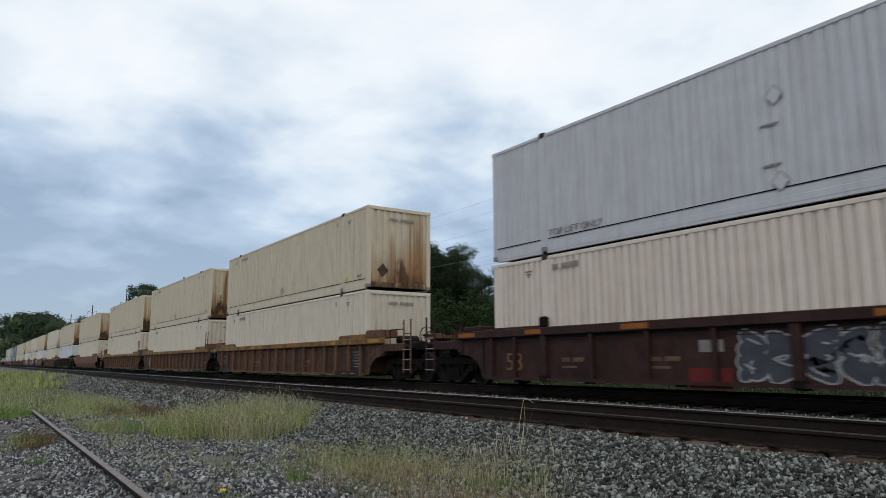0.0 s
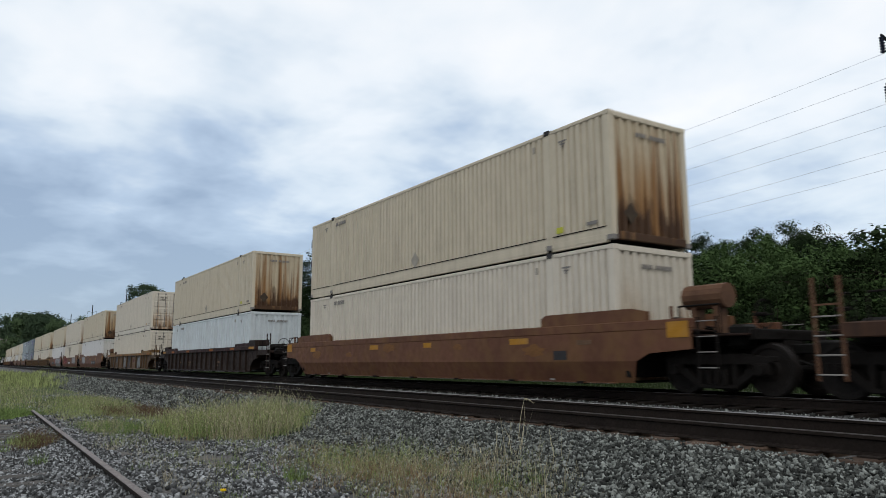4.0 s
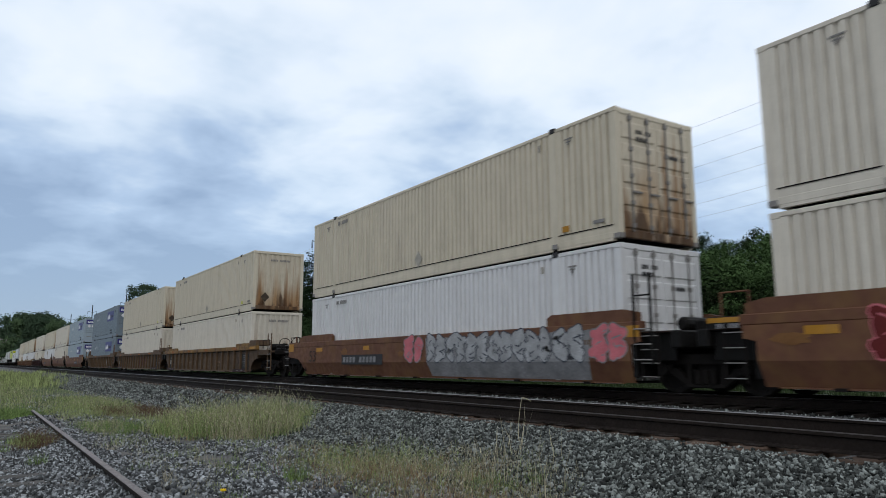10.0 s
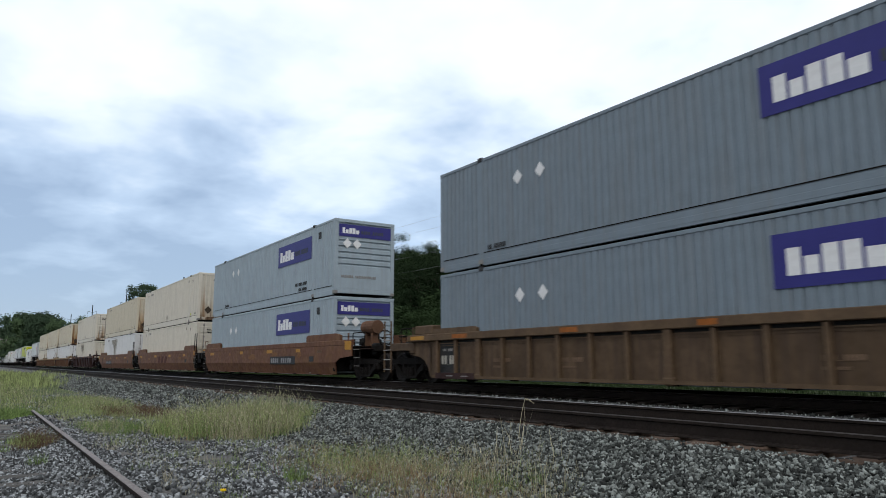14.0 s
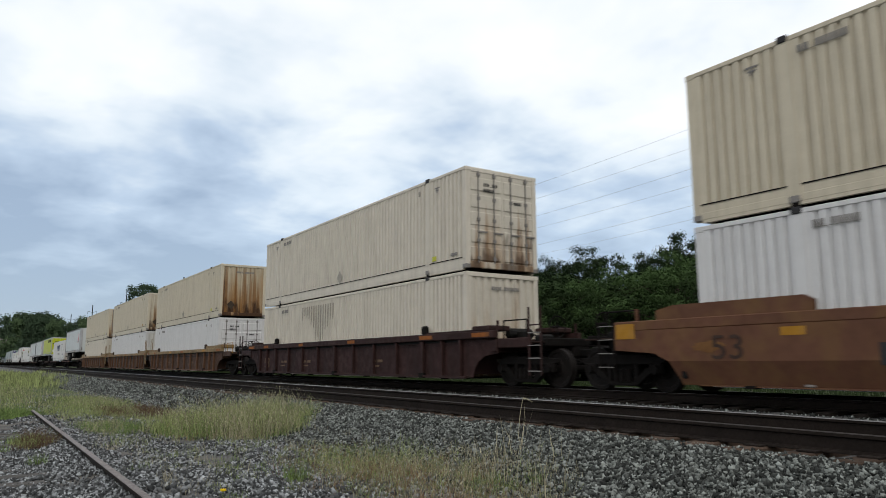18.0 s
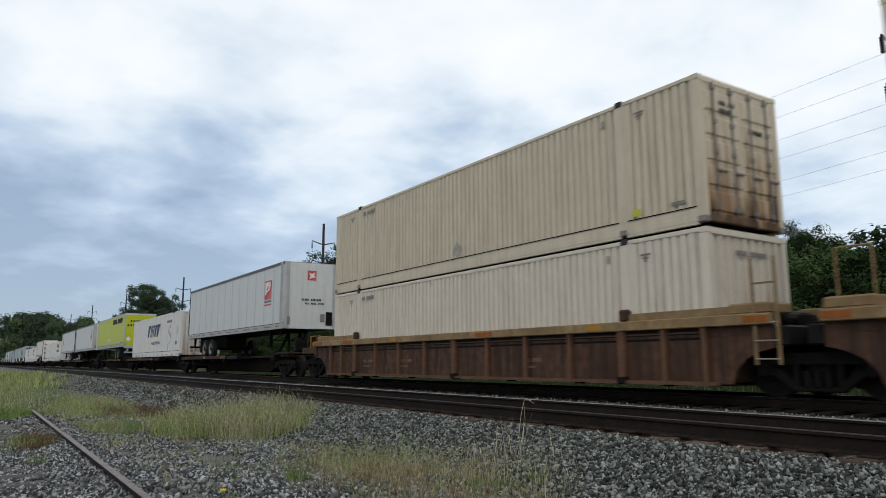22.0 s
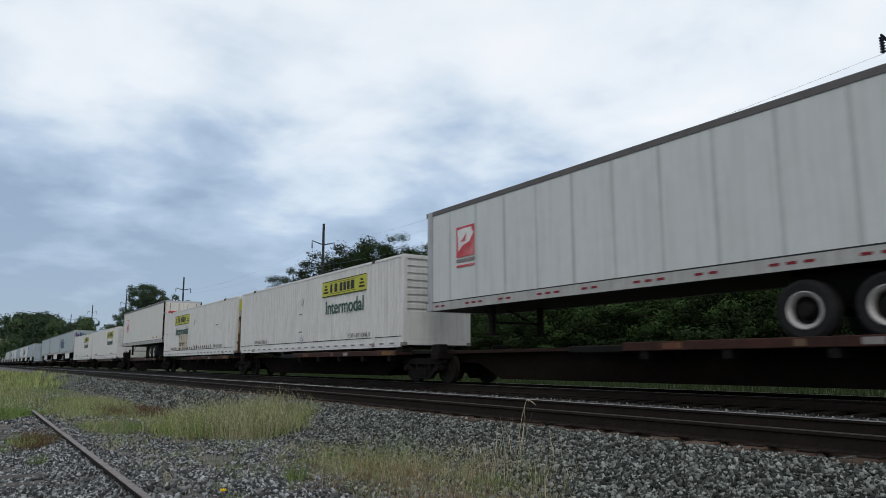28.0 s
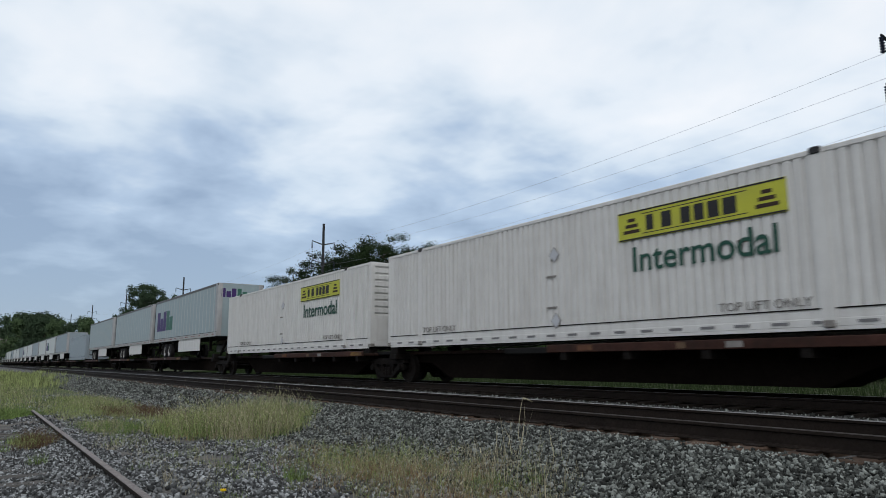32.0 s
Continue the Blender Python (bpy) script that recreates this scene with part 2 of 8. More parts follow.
NOSE_METAL = shade("dull_nose_metal", (0.36, 0.365, 0.37), 0.45, 0.3, vary=0.08, grime=GRIME, grime_amount=0.3, streak=True)
ALLOY = shade("alloy_wheel", (0.34, 0.33, 0.32), 0.45, 0.5, vary=0.1)
TRAILER_SEAM = shade("trailer_seam", (0.41, 0.43, 0.425), 0.45, vary=0.06, grime=GRIME, grime_amount=0.3, streak=True)
RAIL_TRIM = shade("dull_trim_metal", (0.105, 0.10, 0.098), 0.5, 0.2, vary=0.15)
GALV = shade("galvanised_steel", (0.40, 0.42, 0.44), 0.45, 0.5, vary=0.1)
BLACK_PAINT = shade("black_mark", (0.03, 0.03, 0.032), 0.6, vary=0.15)
GREY_MARK = shade("faded_grey_mark", (0.20, 0.19, 0.18), 0.6, vary=0.2)
WORN_MARK = shade("worn_tan_mark", (0.13, 0.085, 0.055), 0.6, vary=0.3)
WHITE_MARK = shade("white_mark", (0.66, 0.66, 0.66), 0.6, vary=0.1, grime=GRIME, grime_amount=0.3)
NAVY = shade("purple_blue_panel", (0.028, 0.027, 0.150), 0.45, vary=0.08)
STEEL_BLUE = shade("dark_steel_blue_letters", (0.022, 0.042, 0.100), 0.5, vary=0.1)
PURPLE = shade("dark_purple_mark", (0.05, 0.025, 0.12), 0.5, vary=0.1)
GREEN_MARK = shade("green_mark", (0.04, 0.13, 0.095), 0.5, vary=0.1)
DARK_GREEN = shade("dark_green_letters", (0.018, 0.070, 0.050), 0.5, vary=0.1)
DIRTY_WHITE = shade("dirty_white_rail", (0.34, 0.345, 0.335), 0.5, vary=0.1, grime=GRIME, grime_amount=0.4, streak=True)
SIGN_YELLOW = shade("sign_yellow", (0.43, 0.44, 0.050), 0.5, vary=0.06, grime=GRIME, grime_amount=0.15)
RED = shade("red_mark", (0.45, 0.055, 0.065), 0.5, vary=0.12, grime=(0.5, 0.42, 0.42), grime_amount=0.4, scale=6)
PALE_STEEL = shade("worn_pale_rungs", (0.22, 0.21, 0.20), 0.6, vary=0.2)
STREAK = shade("dirty_run", (0.27, 0.245, 0.205), 0.7, vary=0.15, scale=2)
MUSTARD = shade("mustard_shadow", (0.42, 0.27, 0.06), 0.5, vary=0.1)
REFLECTOR = shade("red_reflector", (0.17, 0.012, 0.022), 0.45, vary=0.1)
FADED_RED = shade("faded_red_mark", (0.068, 0.022, 0.019), 0.65, vary=0.25)
DARK_RED = shade("dark_red_mark", (0.105, 0.016, 0.015), 0.6, vary=0.15)
SPRAY_GREY = shade("silver_spray_paint", (0.20, 0.20, 0.205), 0.6, vary=0.35, scale=2)
SPRAY_SILVER = shade("bright_silver_spray", (0.29, 0.295, 0.30), 0.55, vary=0.3, scale=3)
SPRAY_PINK = shade("pink_spray_paint", (0.45, 0.13, 0.15), 0.6, vary=0.2, scale=3)
SPRAY_DARK = shade("dark_spray_paint", (0.05, 0.055, 0.07), 0.6, vary=0.2, scale=3)
RAIL_SIDE = shade("rusty_rail", (0.015, 0.011, 0.009), 0.8, vary=0.25, scale=4, bump=0.2)
RAIL_TOP = shade("polished_rail_head", (0.22, 0.22, 0.225), 0.45, 0.9, vary=0.08, scale=4)
# brown spur rail head; the sky's reflection is put into its paler colour
SPUR_TOP = shade("sky_sheen_rail_head", (0.150, 0.125, 0.112), 0.5, 0.2, vary=0.2, scale=4)
OLD_RAIL_TOP = shade("weathered_rail_head", (0.034, 0.030, 0.028), 0.75, 0.0, vary=0.2, scale=4)
TIE = shade("creosoted_wood", (0.085, 0.058, 0.043), 0.9, vary=0.3, scale=3, bump=0.5, bump_scale=25, obrandom=0.45)
# tie wood under the train, with the train's shade put into its colour
DARK_TIE = shade("train_shaded_wood", (0.015, 0.012, 0.010), 0.9, vary=0.3, scale=3, bump=0.4, bump_scale=25, obrandom=0.3)
TIE_GREY = shade("weathered_grey_wood", (0.105, 0.10, 0.094), 0.9, vary=0.25, scale=3, bump=0.5, bump_scale=25, obrandom=0.3)
STONE = shade("grey_ballast_stone", (0.138, 0.149, 0.140), 0.85, vary=0.25, scale=14, contrast=2.5, island=0.85, bump=0.4)
PALE_STONE = shade("pale_gravel_stone", (0.190, 0.200, 0.206), 0.85, vary=0.25, scale=14, contrast=2.8, island=0.80, bump=0.4)
GRASS_DRY = shade("dry_grass", (0.41, 0.375, 0.255), 0.8, vary=0.2, island=0.75)
GRASS_GREEN = shade("green_grass", (0.165, 0.24, 0.075), 0.75, vary=0.2, island=0.75)
GRASS_TALL = shade("yellow_green_grass", (0.285, 0.332, 0.138), 0.75, vary=0.2, island=0.75)
# the shade behind the train is put into this dark verge green
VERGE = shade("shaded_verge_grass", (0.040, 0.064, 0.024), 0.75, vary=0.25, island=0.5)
WEED_RED = shade("dead_reddish_weed", (0.118, 0.076, 0.048), 0.85, vary=0.25, island=0.4)
LEAF_DARK = shade("dark_leaves", (0.020, 0.032, 0.016), 0.9, vary=0.3, scale=0.5, gloss=0.0, island=0.15)
LEAF_MID = shade("mid_green_leaves", (0.028, 0.045, 0.020), 0.9, vary=0.3, scale=0.5, gloss=0.0, island=0.15)
LEAF_BRIGHT = shade("bright_green_leaves", (0.055, 0.092, 0.035), 0.9, vary=0.25, scale=0.5, gloss=0.0, island=0.15)
# distance haze is put into these two leaf colours, paler and bluer
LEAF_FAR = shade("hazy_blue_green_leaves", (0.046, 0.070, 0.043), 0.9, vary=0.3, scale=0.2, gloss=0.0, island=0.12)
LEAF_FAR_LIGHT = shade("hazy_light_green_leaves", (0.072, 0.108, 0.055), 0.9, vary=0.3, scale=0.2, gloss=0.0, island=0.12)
BARK = shade("bark", (0.05, 0.04, 0.03), 0.9, vary=0.3, scale=4, bump=0.6, bump_scale=15)
POLE_STEEL = shade("weathered_pole", (0.035, 0.037, 0.042), 0.7, vary=0.2)
WIRE = shade("wire_metal", (0.36, 0.37, 0.39), 0.5, 0.5, vary=0.05)
INSULATOR = shade("glazed_insulator", (0.03, 0.035, 0.07), 0.25, vary=0.1)
FLOWER = shade("yellow_flower", (0.65, 0.45, 0.01), 0.6, vary=0.1)
CONCRETE = shade("bridge_concrete", (0.25, 0.24, 0.22), 0.9, vary=0.15)

# ---------------------------------------------------------------- mesh building


class Shape:
    """Collects vertices and faces of one part."""

    def __init__(self):
        self.v, self.f, self.mi = [], [], []

    def add(self, verts, faces, slot=0):
        k = len(self.v)
        self.v += [tuple(p) for p in verts]
        self.f += [tuple(i + k for i in q) for q in faces]
        self.mi += [slot] * len(faces)
        return self

    def box(self, x0, x1, y0, y1, z0, z1, c=0.0, slot=0):
        x0, x1, y0, y1, z0, z1 = min(x0, x1), max(x0, x1), min(y0, y1), max(y0, y1), min(z0, z1), max(z0, z1)
        c = min(c, (x1 - x0) * 0.3, (y1 - y0) * 0.3, (z1 - z0) * 0.3)
        if c <= 0:
            vs = [(x, y, z) for z in (z0, z1) for y in (y0, y1) for x in (x0, x1)]
            return self.add(vs, [(0, 2, 3, 1), (4, 5, 7, 6), (0, 1, 5, 4), (2, 6, 7, 3), (0, 4, 6, 2), (1, 3, 7, 5)], slot)
        # chamfered along the edges that run in x and the four uprights
        ring = lambda z, d: [(x0 + d + c, y0 + d, z), (x1 - d - c, y0 + d, z), (x1 - d, y0 + d + c, z), (x1 - d, y1 - d - c, z),
                             (x1 - d - c, y1 - d, z), (x0 + d + c, y1 - d, z), (x0 + d, y1 - d - c, z), (x0 + d, y0 + d + c, z)]
        vs = ring(z0, c) + ring(z0 + c, 0) + ring(z1 - c, 0) + ring(z1, c)
        fs = [tuple(range(7, -1, -1)), tuple(range(24, 32))]
        for r in range(3):
            fs += [(r * 8 + i, r * 8 + (i + 1) % 8, r * 8 + 8 + (i + 1) % 8, r * 8 + 8 + i) for i in range(8)]
        return self.add(vs, fs, slot)

    def prism(self, pts, y0, y1, slot=0):
        """A flat outline in x and z (counter-clockwise seen from -y) given thickness in y."""
        n = len(pts)
        vs = [(x, y0, z) for x, z in pts] + [(x, y1, z) for x, z in pts]
        fs = [tuple(range(n)), tuple(range(2 * n - 1, n - 1, -1))]
        fs += [(i, i + n, (i + 1) % n + n, (i + 1) % n) for i in range(n)]
        return self.add(vs, fs, slot)

    def tube(self, a, b, r, r2=None, n=8, slot=0, caps=True):
        a, b = Vector(a), Vector(b)
        r2 = r if r2 is None else r2
        d = (b - a).normalized()
        u = d.orthogonal().normalized()
        w = d.cross(u)
        vs = []
        for p, q in ((a, r), (b, r2)):
            vs += [p + (u * math.cos(2 * math.pi * i / n) + w * math.sin(2 * math.pi * i / n)) * q for i in range(n)]
        fs = [(i, (i + 1) % n, (i + 1) % n + n, i + n) for i in range(n)]
        if caps:
            fs += [tuple(range(n - 1, -1, -1)), tuple(range(n, 2 * n))]
        return self.add(vs, fs, slot)

    def lathe(self, profile, centre, n=20, slot=0):
        """Turns (y, radius) pairs round an axle along y."""
        cx, cy, cz = centre
        vs = []
        for y, r in profile:
            vs += [(cx + r * math.cos(2 * math.pi * i / n), cy + y, cz + r * math.sin(2 * math.pi * i / n)) for i in range(n)]
        fs = []
        for k in range(len(profile) - 1):
            fs += [(k * n + i, k * n + (i + 1) % n, k * n + n + (i + 1) % n, k * n + n + i) for i in range(n)]
        return self.add(vs, fs, slot)

    def mesh(self, name, *mats):
        me = bpy.data.meshes.new(name)
        me.from_pydata(self.v, [], self.f)
        for m in mats:
            me.materials.append(m)
        if len(mats) > 1:
            me.polygons.foreach_set("material_index", self.mi)
        bm = bmesh.new()
        bm.from_mesh(me)
        bmesh.ops.recalc_face_normals(bm, faces=bm.faces)
        bm.to_mesh(me)
        bm.free()
        return me


def part(name, me, parent, label="", at=None):
    """One mesh object under a thing or a part."""
    ob = new(name, me)
    ob.parent = parent
    if at is not None:
        ob.location = at
    if label:
        tagged(ob, label=label)
    return ob


MOVERS = []


def thing(name, label, category, group="", kind=""):
    return tagged(new(name), label, category, group, kind)


@lru_cache(maxsize=None)
def flat_box(name, mat, dx, dy, dz, c=0.0):
    """A small block, shared between all its repeats, with its corner at the origin."""
    return Shape().box(0, dx, 0, dy, 0, dz, c).mesh(name, mat)


def slab(name, mat, parent, x0, x1, y0, y1, z0, z1, c=0.0, label=""):
    me = flat_box(name, mat, round(x1 - x0, 3), round(y1 - y0, 3), round(z1 - z0, 3), c)
    return part(name, me, parent, label, (x0, y0, z0))


@lru_cache(maxsize=None)
def lettering(text, height, mat, lean=0.0, depth=0.004, bold=0.0):
    cu = bpy.data.curves.new("lettering", "FONT")
    cu.body, cu.size, cu.extrude, cu.shear = text, height / 0.7, depth, lean
    cu.align_x, cu.offset = "CENTER", bold
    ob = bpy.data.objects.new("lettering", cu)
    me = bpy.data.meshes.new_from_object(ob)
    me.materials.append(mat)
    bpy.data.objects.remove(ob)
    return me


def words(text, height, mat, parent, x, y, z, turn=0.0, lean=0.0, wide=1.0, name="lettering", label="", bold=0.0):
    """Words on a wall that faces -y (turn 0) or +x (turn 90)."""
    ob = part(name, lettering(text, height, mat, lean, 0.004, bold), parent, label)
    ob.matrix_basis = pose(x, y, z, 90, 0, turn) @ Matrix.Diagonal((wide, 1, 1, 1))
    return ob

# ---------------------------------------------------------------- rolling stock
LEN, WID, HIGH = 16.154, 2.591, 2.896      # a 53 ft domestic container
HALF = WID / 2
POST = 1.982                                # from the end to the 40 ft post
UNDER = 0.20                                # a container in the well, over the rail
STACK = 3.195                               # the container on top of it


def corrugated(x0, x1, z0, z1, face, pitch, depth, flats=(), out=-1):
    """An upright trapezoid-ribbed sheet along x; it is flat at the posts."""
    s = Shape()
    cols, x, ph = [], x0, 0
    n = max(2, round((x1 - x0) / pitch))
    p = (x1 - x0) / n
    for i in range(n):
        a = x0 + i * p
        cols += [(a, 0), (a + p * 0.60, 0), (a + p * 0.68, depth), (a + p * 0.92, depth)]
    cols.append((x1, 0))
    cols = [(x0 - 0.04, 0)] + cols + [(x1 + 0.04, 0)]
    vs = []
    for x, d in cols:
        vs += [(x, face - out * d, z0), (x, face - out * d, z1)]
    s.add(vs, [(2 * i, 2 * i + 2, 2 * i + 3, 2 * i + 1) for i in range(len(cols) - 1)])
    return s


@lru_cache(maxsize=None)
def container_side(mat, near, pitch, length, high):
    face = -HALF + 0.012 if near else HALF - 0.012
    s = Shape()
    post = (length - 12.19) / 2
    for a, b in ((-length + 0.20, -length + post - 0.16), (-length + post + 0.16, -post - 0.16), (-post + 0.16, -0.20)):
        if b - a > 0.3:
            q = corrugated(a, b, 0.30, high - 0.09, face, pitch, 0.028 if mat in (GREY, LIGHT_GREY, LILAC_GREY) else 0.038 if mat is OFFWHITE else 0.050, out=-1 if near else 1)
            s.add(q.v, q.f)
    return s.mesh("side_wall", mat)


@lru_cache(maxsize=None)
def end_wall(mat, high, x, horizontal):
    """A ribbed end, upright ribs or lying ones."""
    s = Shape()
    a, b, z0, z1 = -HALF + 0.14, HALF - 0.14, 0.20, high - 0.12
    n = 10 if horizontal else 9
    p = ((z1 - z0) if horizontal else (b - a)) / n
    if horizontal:
        z0, n = 0.95, 8
        p = (z1 - z0) / n
        s.box(min(x, x - math.copysign(0.05, x + 0.1)), max(x, x - math.copysign(0.05, x + 0.1)), a, b, 0.20, 0.955)
    cols = []
    for i in range(n):
        o = (z0 if horizontal else a) + i * p
        w, d = (0.58, 0.055) if horizontal else (0.36, 0.060)
        cols += [(o, 0), (o + p * w, 0), (o + p * (w + 0.14), d), (o + p * 0.86, d)]
    cols.append(((z1 if horizontal else b), 0))
    vs = []
    for o, d in cols:
        xx = x - 0.02 - d if x >= 0 else x + 0.02 + d
        vs += [(xx, a, o), (xx, b, o)] if horizontal else [(xx, o, z0), (xx, o, z1)]
    s.add(vs, [(2 * i, 2 * i + 2, 2 * i + 3, 2 * i + 1) for i in range(len(cols) - 1)])
    return s.mesh("end_wall", mat)


@lru_cache(maxsize=None)
def lock_rod(mat, high):
    s = Shape().tube((0, 0, 0.16), (0, 0, high - 0.10), 0.019, n=8)
    for z in (0.25, 0.75, 1.35, 1.95, high - 0.25):
        s.box(-0.02, 0.03, -0.045, 0.045, z, z + 0.09)
    s.box(0.0, 0.03, -0.02, 0.30, 1.02, 1.06)
    return s.mesh("lock_rod", mat)


@lru_cache(maxsize=None)
def door_leaf(mat, high):
    """Half of the doors: one pressed sheet with five raised fields, and a back."""
    w, n = HALF - 0.13, 5
    p = (high - 0.40) / n
    rows = [(0.16, -0.018)]
    for i in range(n):
        z = 0.22 + i * p
        rows += [(z, -0.018), (z + 0.03, 0.008), (z + p * 0.74, 0.008), (z + p * 0.74 + 0.03, -0.018)]
    rows += [(high - 0.12, -0.018)]
    # across: rim, slope, field, slope, rim
    cols = ((0.0, 0), (0.05, 0), (0.08, 1), (w - 0.08, 1), (w - 0.05, 0), (w, 0))
    vs = [((-0.018 + (d + 0.018) * k), y, z) for z, d in rows for y, k in cols]
    m = len(cols)
    fs = [(r * m + k, r * m + k + 1, r * m + m + k + 1, r * m + m + k) for r in range(len(rows) - 1) for k in range(m - 1)]
    s = Shape().add(vs, fs)
    e, last = len(vs), (len(rows) - 1) * m
    s.v += [(-0.06, 0.0, 0.16), (-0.06, w, 0.16), (-0.06, w, high - 0.12), (-0.06, 0.0, high - 0.12)]
    rim_l, rim_r = [r * m for r in range(len(rows))], [r * m + m - 1 for r in range(len(rows))]
    s.f += [(e, e + 3, e + 2, e + 1), tuple([e] + list(range(m)) + [e + 1]), tuple([e + 3] + list(range(last, last + m)) + [e + 2]), tuple([e] + rim_l + [e + 3]), tuple([e + 1] + rim_r + [e + 2])]
    s.mi += [0] * 5
    return s.mesh("door", mat)


@lru_cache(maxsize=None)
def casting(mat):
    return Shape().box(-0.09, 0.09, -0.085, 0.085, 0, 0.118, 0.012).mesh("corner_casting", mat)


@lru_cache(maxsize=None)
def frame_piece(name, mat, dx, dy, dz):
    return Shape().box(-dx / 2, dx / 2, -dy / 2, dy / 2, 0, dz, 0.012).mesh(name, mat)


@lru_cache(maxsize=None)
def roof_sheet(mat, length, high):
    s = Shape().box(-length + 0.05, -0.05, -HALF + 0.04, HALF - 0.04, high - 0.06, high - 0.03)
    n = int(length / 0.35)
    for i in range(n):
        x = -length + 0.2 + i * (length - 0.4) / n
        s.box(x, x + 0.17, -HALF + 0.15, HALF - 0.15, high - 0.035, high - 0.012)
    return s.mesh("roof", mat)


@lru_cache(maxsize=None)
def rail_bar(name, mat, length, dy, dz):
    return Shape().box(-length, 0, -dy / 2, dy / 2, 0, dz, 0.012).mesh(name, mat)


@lru_cache(maxsize=None)
def lower_rail(mat, length):
    """The deep bottom rail: a folded sheet with a lap along its middle."""
    s = Shape().box(-length + 0.18, -0.18, -0.046, 0.046, -0.055, 0.004)
    s.box(-length, 0, -0.05, 0.05, 0, 0.135, 0.010)
    return s.box(-length + 0.02, -0.02, -0.044, 0.044, 0.128, 0.285, 0.006).mesh("bottom_rail", mat)


@lru_cache(maxsize=None)
def code_mesh(mat, lengths, h, turn):
    """Stencilled codes that cannot be read: one plain bar for each character."""
    tops, x = [], 0.0
    for w in lengths:
        n = max(1, round(w / (h * 0.72)))
        for k in range(n):
            a, b = x + k * w / n, x + (k + 0.68) * w / n
            tops += [(a, 0.006), (a, h), (b, h), (b, 0.006)]
        x += w + 0.09
    # the bars stand on one hairline
    q = Shape().prism([(0.0, 0.0), (tops[-1][0], 0.0)] + tops[::-1], -0.004, 0.003)
    if turn:
        q.v = [(-y, x, z) for x, y, z in q.v]
    return q.mesh("marking", mat)


@lru_cache(maxsize=None)
def diamond(mat, size):
    s = Shape()
    return s.prism([(0, -size), (size * 0.92, 0), (0, size), (-size * 0.92, 0)], -0.004, 0.004).mesh("placard", mat)


@lru_cache(maxsize=None)
def emblem(mat):
    """A small stencilled sign: two short bars on a stem."""
    s = Shape().box(0.0, 0.27, -0.003, 0.003, 0.13, 0.165).box(0.05, 0.22, -0.003, 0.003, 0.06, 0.09)
    return s.box(0.10, 0.14, -0.0035, 0.0035, 0.0, 0.17).mesh("marking", mat)


@lru_cache(maxsize=None)
def blot(mat, w, h, seed):
    """A thin irregular patch of scorched or rusted plate."""
    r = random.Random(seed)
    pts = []
    for i in range(18):
        a = 2 * math.pi * i / 18
        k = 0.7 + 0.5 * r.random()
        pts.append((math.cos(a) * w / 2 * k, math.sin(a) * h / 2 * k))
    return Shape().prism(pts, -0.003, 0.003).mesh("rust_patch", mat)


def code_bars(parent, mat, x, y, z, lengths, h=0.13, turn=0):
    part("marking", code_mesh(mat, tuple(lengths), h, turn), parent, at=(x, y, z) if turn == 0 else (y, x, z))


